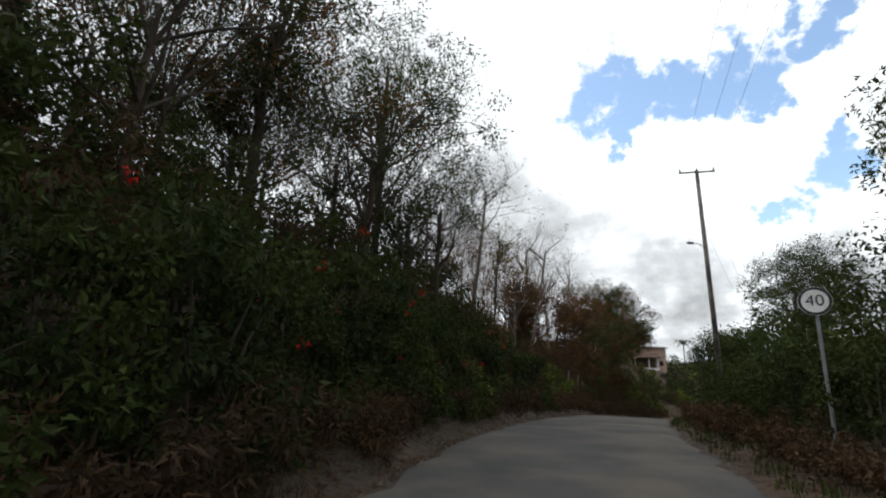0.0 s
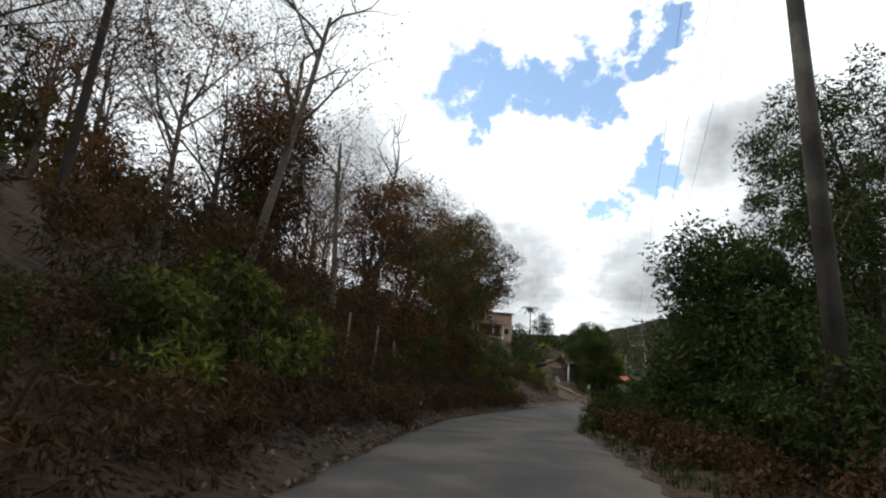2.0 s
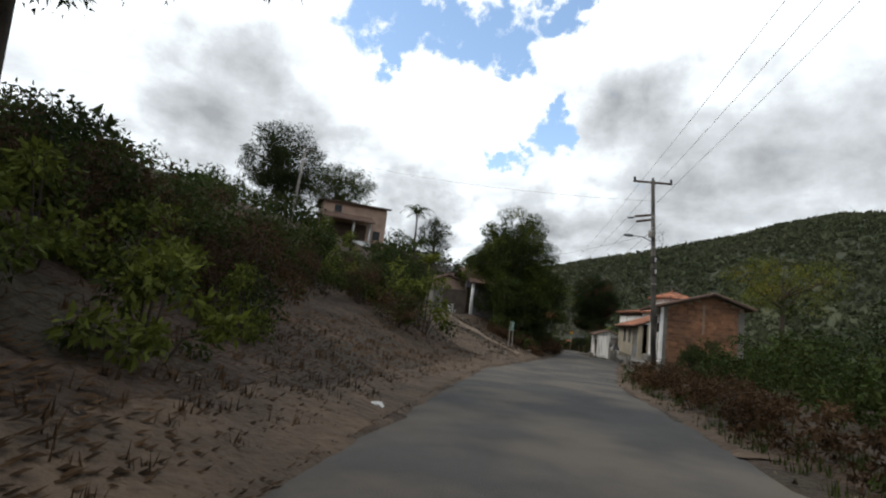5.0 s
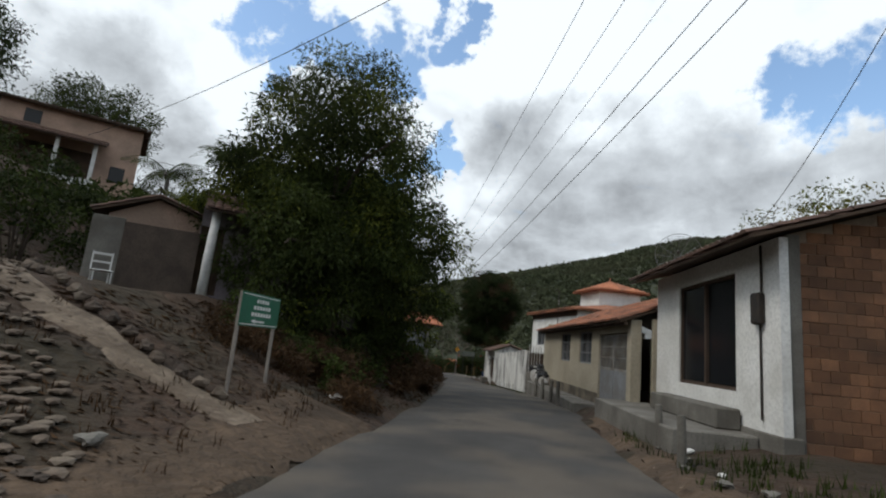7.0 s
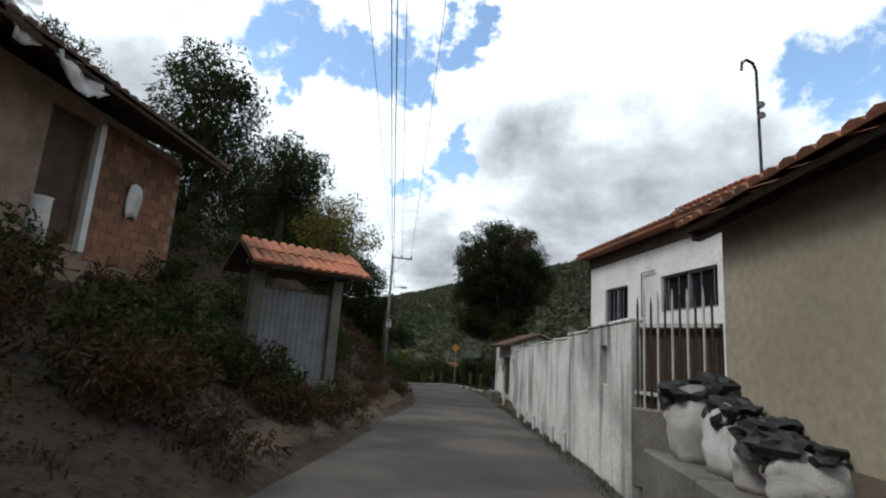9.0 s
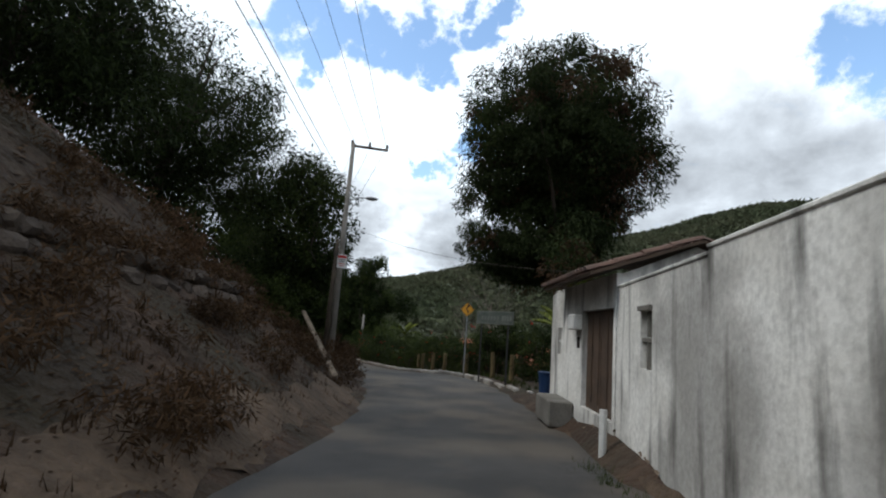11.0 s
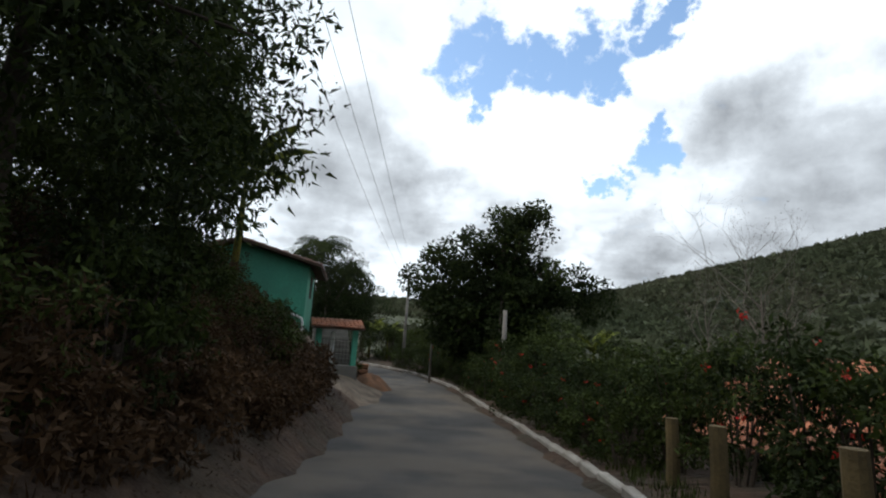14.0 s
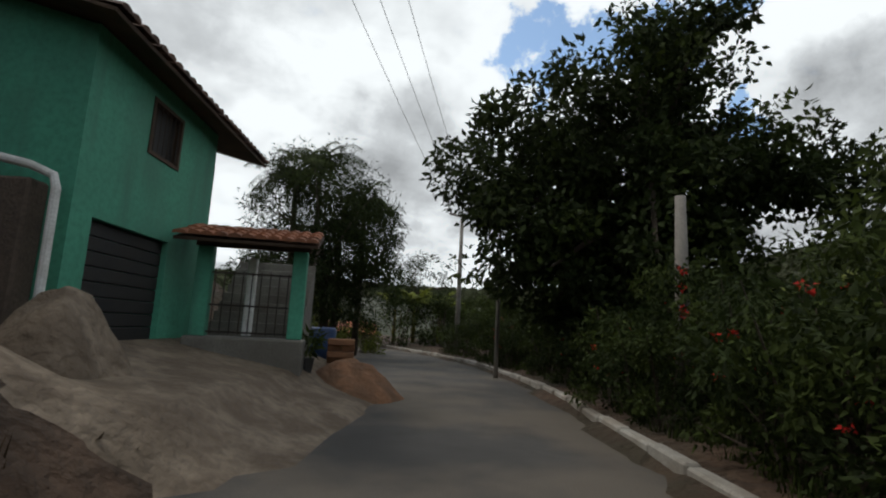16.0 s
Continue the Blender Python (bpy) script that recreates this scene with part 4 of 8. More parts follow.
def garage():
    z = R(135.5, 0).z
    m, ln = frame_of(R(133.6, 2.55), R(138.5, 2.58), z)
    t = thing("gatehouse", m, "small whitewashed gatehouse with dark double doors and tile roof", "gatehouse")
    bm = bmesh.new()
    wall_with_holes(bm, ln - 0.22, 0.2, 3.1, 0.2, [(0.13, 0.55, 2.03, 2.5), (3.83, 1.5, 4.28, 2.15)])
    part("front_wall", bm, M["mouldy"], t).location = (0.22, 0, 0)
    part("end_wall", boxes((0.22, -3, 0, 0.42, -0.202, 3.05), (ln - 0.2, -3, 0, ln, -0.202, 3.05)), M["mouldy"], t)
    d = new("door")
    d.parent = t
    for x0, x1 in ((0.36, 1.29), (1.31, 2.24)):
        part("door_leaf", boxes((x0, -0.16, 0.55, x1, -0.1, 2.49), (x0 + 0.1, -0.098, 0.7, x0 + 0.14, -0.08, 2.4), (x1 - 0.4, -0.098, 0.7, x1 - 0.36, -0.08, 2.4)), M["timber"], d)
    tile_slope(t, -0.02, 3.9, 0.55, 3.05, -1.4, 3.75, M["oldtile"])
    tile_slope(t, -0.02, 3.9, -3.3, 3.05, -1.4, 3.75, M["oldtile"])
    bm = bmesh.new()
    vs = [bm.verts.new(p) for p in ((0.22, -0.01, 3.05), (0.22, -1.4, 3.66), (0.22, -2.99, 3.05), (0.41, -0.01, 3.05), (0.41, -1.4, 3.66), (0.41, -2.99, 3.05))]
    for f in ((0, 1, 2), (5, 4, 3), (0, 3, 4, 1), (1, 4, 5, 2), (2, 5, 3, 0)):
        bm.faces.new([vs[i] for i in f])
    part("gable", bm, M["mouldy"], t)
    part("vent_grid", boxes((4.05, -0.1, 1.8, 4.5, -0.03, 1.85), (4.25, -0.1, 1.5, 4.3, -0.03, 1.8), (4.25, -0.1, 1.85, 4.3, -0.03, 2.15)), M["mouldy"], t, "pierced concrete vent block")
    part("vent_back", boxes((4.05, -0.19, 1.5, 4.5, -0.15, 2.15)), M["mouldy"], t)
    part("lamp_box", boxes((2.3, 0.002, 2.1, 2.75, 0.2, 2.42), bevel=0.02), M["whitemetal"], t, "white lamp box beside the door")
    part("socket", boxes((2.45, 0.002, 1.72, 2.52, 0.05, 1.95)), M["iron"], t)
    p = thing("concrete_bench", m, "low concrete step and bench beside the gatehouse", "bench")
    part("seat", boxes((2.75, 0.02, 0.0, 4.2, 0.55, 0.55), bevel=0.03), M["concrete"], p)
    q = thing("white_stake", Matrix.Translation(R(133.2, 2.2, 0.2)), "short white painted post at the road edge", "post")
    part("post", tubes(([(0, 0, -0.2), (0, 0, 0.55)], 0.06)), M["whitemetal"], q)


def left_house():
    m, ln = frame_of((51.4, 86.9), (44.1, 88.9), 0.35)
    t = thing("grey_house", m, "small grey rendered house with a porch pillar and tile roof", "house")
    bm = bmesh.new()
    wall_with_holes(bm, ln - 2.6, -0.6, 2.6, 0.15, [(1.9, 0.9, 2.9, 1.95), (4.3, 0.0, 4.95, 2.0)], y0=-0.9)
    part("front_wall", bm, M["lilac"], t, "faded lilac painted front wall")
    part("pane", boxes((1.9, -1.04, 0.9, 2.9, -1.02, 1.95)), M["glass"], t)
    part("door", boxes((4.3, -1.04, 0.0, 4.95, -1.0, 2.0)), M["timber"], t)
    part("block_wall", boxes((4.95, -0.75, -0.6, ln - 0.75, -0.6, 1.7)), M["stone"], t, "dark unplastered block wall")
    part("wall_pier", boxes((ln - 0.75, -0.78, -0.6, ln, -0.58, 1.78), (ln - 0.15, -4, -0.6, ln, -0.782, 1.75), bevel=0.01), M["concrete"], t, "pale grey plastered wall end")
    part("end_wall", boxes((0, -6, -0.6, 0.15, -1.052, 2.6), (0.15, -6, -0.6, ln - 0.15, -5.85, 2.3)), M["lilac"], t)
    part("pillar", tubes(([(4.68, -0.15, -0.5), (4.66, -0.15, 1.0), (4.62, -0.15, 2.35)], [0.14, 0.125, 0.115]), n=14), M["whitemetal"], t, "white painted porch pillar", smooth=True)
    bm = bmesh.new()
    vs = [bm.verts.new(p) for p in ((0, -0.9, 2.6), (0, -3.4, 3.5), (0, -6, 2.6), (0.15, -0.9, 2.6), (0.15, -3.4, 3.5), (0.15, -6, 2.6))]
    for f in ((0, 1, 2), (5, 4, 3), (0, 3, 4, 1), (1, 4, 5, 2), (2, 5, 3, 0)):
        bm.faces.new([vs[i] for i in f])
    part("gable", bm, M["lilac"], t)
    bm = bmesh.new()
    vs = [bm.verts.new((x, y, zz)) for y in (-2.0, -2.15) for x, zz in ((4.7, -0.6), (ln - 0.16, -0.6), (ln - 0.16, 2.1), (6.2, 2.72), (4.7, 2.25))]
    bm.faces.new(vs[:5])
    bm.faces.new(vs[:4:-1])
    for k in range(5):
        bm.faces.new((vs[k], vs[k + 5], vs[(k + 1) % 5 + 5], vs[(k + 1) % 5]))
    bmesh.ops.recalc_face_normals(bm, faces=bm.faces)
    part("gable", bm, M["pink"], t, "salmon painted gable")
    tile_slope(t, -0.3, 4.95, 0.3, 2.3, -3.4, 3.6, M["oldtile"])
    tile_slope(t, -0.3, 4.95, -6.5, 2.5, -3.4, 3.6, M["oldtile"])
    roof = new("side_roof")
    roof.parent = t
    roof.matrix_local = Matrix.Translation((6.2, -1.75, 0)) @ Matrix.Rotation(radians(-90), 4, "Z")
    tile_slope(roof, 0.0, 4.2, ln + 0.25 - 6.2, 2.1, 0.0, 2.8, M["oldtile"])
    tile_slope(roof, 0.0, 4.2, -1.25, 2.4, 0.0, 2.8, M["oldtile"])
    d = thing("satellite_dish", m @ Matrix.Translation((ln - 1.3, -2.6, 3.3)) @ Matrix.Rotation(radians(35), 4, "X"), "large grey mesh satellite dish on the roof", "satellite dish")
    dish_parts(d)


def dish_parts(d, r=0.75):
    bm = bmesh.new()
    for i in range(1, 11):
        u = i / 10
        tube(bm, [(r * u * math.cos(k * 0.2618), r * u * math.sin(k * 0.2618), 0.35 * r * u * u) for k in range(25)], 0.012 if i == 10 else 0.004, 4, cap=False)
    part("mesh_ring", bm, M["greymetal"], d)
    for k in range(12):
        a = k * 0.5236
        part("rib", tubes(([(r * u * math.cos(a), r * u * math.sin(a), 0.35 * r * u * u) for u in (0.05, 0.35, 0.7, 1.0)], 0.007), n=4), M["greymetal"], d)
    for k in range(3):
        a = 2 * math.pi * k / 3
        part("strut", tubes(([(0.95 * r * math.cos(a), 0.95 * r * math.sin(a), 0.33 * r), (0, 0, 0.85 * r)], 0.009), n=5), M["iron"], d)
    part("feed", tubes(([(0, 0, 0.75 * r), (0, 0, 0.95 * r)], 0.05)), M["iron"], d)
    part("mast", tubes(([(0, 0, -0.02), (0, -0.15, -0.25), (0, -1.2, -0.8)], 0.03)), M["iron"], d)


def upper_house():
    m, ln = frame_of((48.3, 110.1), (41.2, 111.2), 6.3)
    t = thing("hill_house", m, "salmon two-storey house with an open porch on the hill", "house")
    part("wall", boxes((0, -5, -3, ln, -0.002, 4.9)), M["pink"], t)
    part("porch_floor", boxes((2.0, 0, -3.0, ln + 0.2, 2.2, 0.1)), M["concrete"], t)
    part("porch_wall", boxes((2.0, 2.05, 0.1, ln + 0.2, 2.2, 0.6)), M["whitewash"], t, "low whitewashed porch parapet")
    for xx in (2.1, 3.9, ln - 0.5):
        part("porch_post", boxes((xx, 1.95, 0.6, xx + 0.2, 2.15, 2.75), bevel=0.02), M["whitemetal"], t)
    # dark sheet over the back wall: the porch's shade put into colour
    part("porch_back", boxes((2.2, 0.0, 0.1, ln - 0.2, 0.03, 2.7)), M["timber"], t, "dark panel across the porch back, standing in for shade")
    tile_slope(t, 1.7, ln + 0.3, 2.5, 2.7, 0.0, 3.6, M["oldtile"])
    tile_slope(t, -0.4, ln + 0.4, 0.5, 4.85, -2.5, 5.3, M["oldtile"])
    tile_slope(t, -0.4, ln + 0.4, -5.5, 4.85, -2.5, 5.3, M["oldtile"])
    part("window", boxes((5.2, 0.0, 3.75, 6.0, 0.03, 4.55)), M["glass"], t)
    part("window", boxes((0.6, 0.0, 1.2, 1.4, 0.03, 2.2)), M["glass"], t)


def shack():
    z = R(113, 0).z
    m, ln = frame_of(R(117.3, -6.65), R(108.5, -6.7), z)
    t = thing("brick_shack", m, "dark brick shack with sagging tile roof above the bank", "house")
    bm = bmesh.new()
    wall_with_holes(bm, ln, 2.2, 5.3, 0.15, [(2.6, 2.9, 3.5, 5.0)])
    part("front_wall", bm, M["mortar"], t)
    part("end_wall", boxes((0, -4, 2.2, 0.15, -0.152, 5.3), (0.15, -4, 2.2, ln, -3.85, 5.3), (ln - 0.15, -3.85, 2.2, ln, -0.152, 5.3)), M["mortar"], t)
    part("door", boxes((2.6, -0.14, 2.9, 3.5, -0.1, 5.0)), M["timber"], t)
    part("door_post", boxes((2.45, 0.002, 2.8, 2.58, 0.1, 5.05)), M["whitemetal"], t, "pale timber door post")
    tile_slope(t, -0.4, ln + 0.3, 0.9, 5.25, -2.0, 6.3, M["oldtile"])
    tile_slope(t, -0.4, ln + 0.3, -4.5, 5.25, -2.0, 6.3, M["oldtile"])
    data = bpy.data.meshes.new("brick")
    b = boxes((0, 0, 0, 0.283, 0.04, 0.182), bevel=0.006)
    b.to_mesh(data)
    b.free()
    data.materials.append(M["brick"])
    wall = next(o for o in t.children if o.name.startswith("front_wall"))
    rnd = random.Random(3)
    for k in range(13):
        x = 0.02 + (0.145 if k % 2 else 0)
        while x < 2.2:
            o = new("brick", data)
            o.parent = wall
            o.location = (x, -0.028 + rnd.uniform(-0.005, 0.005), 2.7 + k * 0.19)
            x += 0.29
    c = thing("hanging_cloth", m @ Matrix.Translation((1.25, 0.06, 4.35)), "white cloth hung on the brick wall", "cloth")
    bm = bmesh.new()
    g = [[bm.verts.new((i * 0.09 - 0.18 * (1 - j / 6) * 0, 0.03 * math.sin(i * 2.2 + j) + 0.02, -j * 0.13 - 0.05 * abs(i - 2))) for i in range(5)] for j in range(6)]
    for j in range(6 - 1):
        for i in range(4):
            bm.faces.new((g[j][i], g[j][i + 1], g[j + 1][i + 1], g[j + 1][i]))
    ob = part("cloth", bm, M["whiteplastic"], c, smooth=True)
    ob.modifiers.new("thick", "SOLIDIFY").thickness = 0.006
    w = thing("white_drum", m @ Matrix.Translation((4.1, 0.7, 2.75)), "white plastic drum beside the shack", "drum")
    part("drum", tubes(([(0, 0, -0.2), (0, 0, 0.2), (0, 0, 0.52), (0, 0, 0.55)], [0.13, 0.14, 0.135, 0.15]), n=14), M["whiteplastic"], w, smooth=True)


def roofed_gate():
    m, ln = frame_of((64.55, 98.8), (62.2, 98.75), R(119, 0).z)
    t = thing("roofed_gate", m, "grey corrugated gate between posts under a small tile roof", "gate")
    part("post", boxes((0, -0.3, 0.5, 0.28, 0, 3.55), bevel=0.015), M["concrete"], t)
    part("post", boxes((ln - 0.28, -0.3, 0.5, ln, 0, 3.55), bevel=0.015), M["concrete"], t)
    bm = bmesh.new()
    n = 36
    top, bot = [], []
    for i in range(n + 1):
        x = 0.3 + (ln - 0.6) * i / n
        y = -0.15 + 0.018 * math.cos(i * math.pi / 1.5)
        top.append(bm.verts.new((x, y, 3.05)))
        bot.append(bm.verts.new((x, y, 0.95)))
    for i in range(n):
        bm.faces.new((bot[i], bot[i + 1], top[i + 1], top[i]))
    ob = part("sheet", bm, M["greymetal"], t)
    ob.modifiers.new("thick", "SOLIDIFY").thickness = 0.004
    part("threshold", boxes((0.0, -0.4, 0.3, ln, 0.1, 0.92), bevel=0.03), M["concrete"], t)
    part("beam", boxes((-0.15, -0.25, 3.55, ln + 0.15, -0.1, 3.68)), M["timber"], t)
    tile_slope(t, -0.35, ln + 0.35, 0.75, 3.5, -0.3, 4.15, M["tile"])
    tile_slope(t, -0.35, ln + 0.35, -1.3, 3.5, -0.3, 4.15, M["tile"])
    for xx in (0.1, ln - 0.2):
        part("brace", boxes((xx, -1.1, 3.42, xx + 0.09, 0.7, 3.5)), M["timber"], t)


def green_house():
    m, ln = frame_of((85.81, 145.2), (85.34, 141.45), -5.0)
    t = thing("green_house", m, "two-storey mint green house with dark garage door", "house")
    bm = bmesh.new()
    wall_with_holes(bm, ln, 0.6, 4.9, 0.18, [(1.4, 0.95, 3.37, 2.52), (1.42, 3.72, 2.38, 4.6)])
    part("front_wall", bm, M["green"], t)
    for b in ((ln - 0.18, -5, 0.6, ln, -0.182, 4.9), (0, -5, 0.6, 0.18, -0.182, 4.9), (0.18, -5, 0.6, ln - 0.18, -4.8, 4.9)):
        part("end_wall", boxes(b), M["green"], t)
    g = new("garage_door")
    g.parent = t
    for k in range(8):
        zz = 0.96 + k * 0.193
        part("slat", boxes((1.42, -0.12, zz, 3.35, -0.08, zz + 0.184), bevel=0.012), M["dark"], g)
    w = new("window")
    w.parent = t
    part("frame", boxes((1.42, -0.1, 3.72, 1.48, 0.02, 4.6), (2.32, -0.1, 3.72, 2.38, 0.02, 4.6), (1.48, -0.1, 4.54, 2.32, 0.02, 4.6), (1.48, -0.1, 3.72, 2.32, 0.02, 3.78)), M["timber"], w)
    for k in range(6):
        part("bar", tubes(([(1.55 + k * 0.14, 0.0, 3.76), (1.55 + k * 0.14, 0.0, 4.56)], 0.01), n=5), M["iron"], w)
    part("pane", boxes((1.48, -0.11, 3.78, 2.32, -0.1, 4.54)), M["dark"], w)
    tile_slope(t, -1.7, ln + 0.45, 0.45, 4.86, -2.5, 5.6, M["oldtile"])
    tile_slope(t, -0.5, ln + 0.45, -5.45, 4.86, -2.5, 5.6, M["oldtile"])
    for x in (0.0, ln - 0.18):
        bm = bmesh.new()
        vs = [bm.verts.new(p) for p in ((x, -0.05, 4.9), (x, -2.5, 5.53), (x, -4.95, 4.9), (x + 0.18, -0.05, 4.9), (x + 0.18, -2.5, 5.53), (x + 0.18, -4.95, 4.9))]
        for f in ((0, 1, 2), (5, 4, 3), (0, 3, 4, 1), (1, 4, 5, 2), (2, 5, 3, 0)):
            bm.faces.new([vs[i] for i in f])
        part("gable", bm, M["green"], t)
    part("drainpipe", tubes(([(ln + 0.3, -1.8, 3.25), (ln + 0.3, -0.3, 2.95), (ln + 0.28, -0.05, 2.85), (ln + 0.28, 0.0, 2.7), (ln + 0.28, 0.02, 0.8)], 0.05), n=10), M["whitemetal"], t, "white plastic drainpipe")
    part("side_wall", boxes((ln + 0.02, -2.5, 0.5, ln + 0.35, -0.25, 2.8), bevel=0.03), M["stone"], t, "dark rough side wall")
    # porch with a tiled roof over an iron gate and steps
    m, ln = frame_of((87.85, 144.0), (86.05, 144.0), -5.0)
    p = thing("tiled_porch", m, "green porch with tiled roof over an iron gate and steps", "porch")
    for x0 in (0.0, ln - 0.24):
        part("post", boxes((x0, -0.24, 1.042, x0 + 0.24, 0, 2.55), bevel=0.012), M["green"], p)
    part("beam", boxes((-0.05, -0.2, 2.55, ln + 0.05, -0.04, 2.66)), M["timber"], p)
    part("threshold", boxes((-0.05, -0.6, 0.3, ln + 0.05, 0.2, 1.04), bevel=0.03), M["concrete"], p, "worn concrete threshold")
    tile_slope(p, -0.2, ln + 0.25, 0.5, 2.6, -0.7, 2.95, M["weathered"], 0.2, 0.3)
    gate = new("gate_leaf")
    gate.parent = p
    for k in range(9):
        part("bar", tubes(([(0.3 + k * 0.15, -0.12, 1.08), (0.3 + k * 0.15, -0.12, 2.15)], 0.012), n=5), M["iron"], gate)
    for zz in (1.1, 1.55, 2.1):
        part("rail", boxes((0.24, -0.135, zz, ln - 0.24, -0.105, zz + 0.03)), M["iron"], gate)
    st = thing("outside_stairs", m, "dark steep stairs rising behind the porch gate", "stairs")
    for k in range(9):
        part("step", boxes((0.1, -0.95 - k * 0.28, 0.6, ln - 0.05, -0.68 - k * 0.28, 1.1 + k * 0.19), bevel=0.01), M["concrete"], st)
    part("stringer", boxes((ln * 0.52, -0.75, 1.05, ln * 0.52 + 0.16, -0.6, 2.45), bevel=0.02), M["whitewash"], st, "pale side pillar of the stairs")
    # open upper landing beside the house
    part("landing_floor", boxes((-1.5, -3.2, 2.6, -0.002, -0.6, 2.72)), M["concrete"], t)
    part("landing_wall", boxes((-1.5, -3.35, 0.6, -0.002, -3.202, 4.8)), M["green"], t)
    part("landing_post", boxes((-1.5, -0.75, 2.722, -1.38, -0.62, 4.75), bevel=0.01), M["timber"], t)
    for k in range(8):
        part("baluster", tubes(([(-1.35 + k * 0.17, -0.68, 2.72), (-1.35 + k * 0.17, -0.68, 3.6)], 0.012), n=5), M["iron"], t)
    part("handrail", boxes((-1.38, -0.71, 3.6, -0.002, -0.65, 3.65)), M["iron"], t)
    return t


def pole(name, at, hgt, label, arm=1.8, arm_dir=0.0, one_side=False, lamp=None, r0=0.14, lean=(0, 0), insulators=3, gear=False, mat="palepole"):
    t = thing(name, Matrix.Translation(at), label, "utility pole")
    tx, ty = lean[0] * hgt, lean[1] * hgt
    part("post", tubes(([(0, 0, -0.4), (tx * 0.5, ty * 0.5, hgt * 0.5), (tx, ty, hgt)], [r0, r0 * 0.82, r0 * 0.62]), n=10), M[mat], t, smooth=True)
    ca, sa = math.cos(arm_dir), math.sin(arm_dir)
    a, b = (-0.1, arm) if one_side else (-arm / 2, arm / 2)
    z = hgt - 0.12
    if arm:
        part("crossarm", tubes(([(tx + a * ca, ty + a * sa, z), (tx + b * ca, ty + b * sa, z)], 0.055), n=6), M["timber"], t)
        for k in range(insulators):
            u = a + (b - a) * (k / max(1, insulators - 1) * 0.94 + 0.03)
            part("insulator", tubes(([(tx + u * ca, ty + u * sa, z + 0.04), (tx + u * ca, ty + u * sa, z + 0.12), (tx + u * ca, ty + u * sa, z + 0.24)], [0.03, 0.065, 0.04]), n=8), M["dark"], t)
    if lamp:
        lz, reach, la = lamp
        cx, cy = math.cos(la), math.sin(la)
        u = lz / hgt
        arm_ob = part("lamp_arm", tubes(([(tx * u, ty * u, lz - 0.25), (tx * u + cx * reach * 0.5, ty * u + cy * reach * 0.5, lz - 0.02), (tx * u + cx * reach, ty * u + cy * reach, lz)], 0.025), n=6), M["greymetal"], t)
        bm = bmesh.new()
        bmesh.ops.create_uvsphere(bm, u_segments=12, v_segments=8, radius=1)
        bmesh.ops.transform(bm, matrix=Matrix.Translation((tx * u + cx * (reach + 0.2), ty * u + cy * (reach + 0.2), lz)) @ Matrix.Rotation(la, 4, "Z") @ Matrix.Diagonal((0.28, 0.12, 0.08, 1)), verts=bm.verts)
        part("lamp_head", bm, M["greymetal"], t, "grey street lamp head", smooth=True)
    if gear:
        for zz in (hgt * 0.56, hgt * 0.5):
            bx, by = tx * zz / hgt - 0.16, ty * zz / hgt - 0.12
            b = part("meter_box", boxes((bx - 0.09, by - 0.12, zz, bx + 0.09, by + 0.1, zz + 0.34), bevel=0.02), M["iron"], t)
            part("cover", boxes((bx - 0.05, by - 0.13, zz + 0.06, bx + 0.05, by - 0.121, zz + 0.24)), M["signwhite"], b)
        zz = hgt * 0.69
        part("junction_box", boxes((tx * .69 - 0.32, ty * .69 - 0.2, zz, tx * .69 - 0.08, ty * .69 + 0.06, zz + 0.36), bevel=0.02), M["gateiron"], t, "pale junction box")
        for zz in (0.45, 0.53, 0.64, 0.74, 0.8):
            part("band", tubes(([(tx * zz, ty * zz, hgt * zz), (tx * zz, ty * zz, hgt * zz + 0.07)], r0 * (1.06 - 0.36 * zz)), n=10), M["gateiron"], t)
        for zz, o in ((0.815, 0.0), (0.79, 0.12)):
            part("bracket_arm", tubes(([(tx * zz, ty * zz, hgt * zz), (tx * zz - 0.3 + o, ty * zz + 0.85, hgt * zz - 0.04)], 0.06), n=6), M["timber"], t)
        part("strain_insulator", tubes(([(tx * .8 - 0.32, ty * .8 + 0.88, hgt * 0.805), (tx * .8 - 0.44, ty * .8 + 1.2, hgt * 0.805)], 0.02), *(([(tx * .8 - 0.33 - k * 0.025, ty * .8 + 0.92 + k * 0.065, hgt * 0.805), (tx * .8 - 0.34 - k * 0.025, ty * .8 + 0.945 + k * 0.065, hgt * 0.805)], 0.055) for k in range(4)), n=8), M["dark"], t)
        for k, (w, d, zz) in enumerate(((0.5, 0.9, 0.74), (0.38, 0.7, 0.72), (0.6, 0.55, 0.66), (0.3, 0.8, 0.68), (0.45, 1.1, 0.7))):
            loop = [(tx * .7 + (0.1 if k % 2 else -0.1) + (w if k % 2 else -w * 0.6) * math.sin(math.pi * u) * 0.8, ty * .7 - 0.12 - w * 0.4 * math.sin(math.pi * u), hgt * zz - d * u + 0.22 * math.sin(2 * math.pi * u)) for u in (i / 12 for i in range(13))]
            part("cable_loop", tubes((loop, 0.009), n=5), M["iron"], t)
    return t


def wire(a, b, sag=0.6, r=0.012, label="black overhead power line"):
    a, b = Vector(a), Vector(b)
    pts = []
    for k in range(13):
        u = k / 12
        p = a.lerp(b, u)
        p.z -= sag * 4 * u * (1 - u)
        pts.append(p)
    bm = tubes((pts, r), n=5)
    return tagged(part("power_line", bm, M["iron"], smooth=True), label, "cable", "overhead lines")


shop()
yellow_house()
white_house()
grey_wall()
garage()
left_house()
upper_house()
shack()
roofed_gate()
green_house()

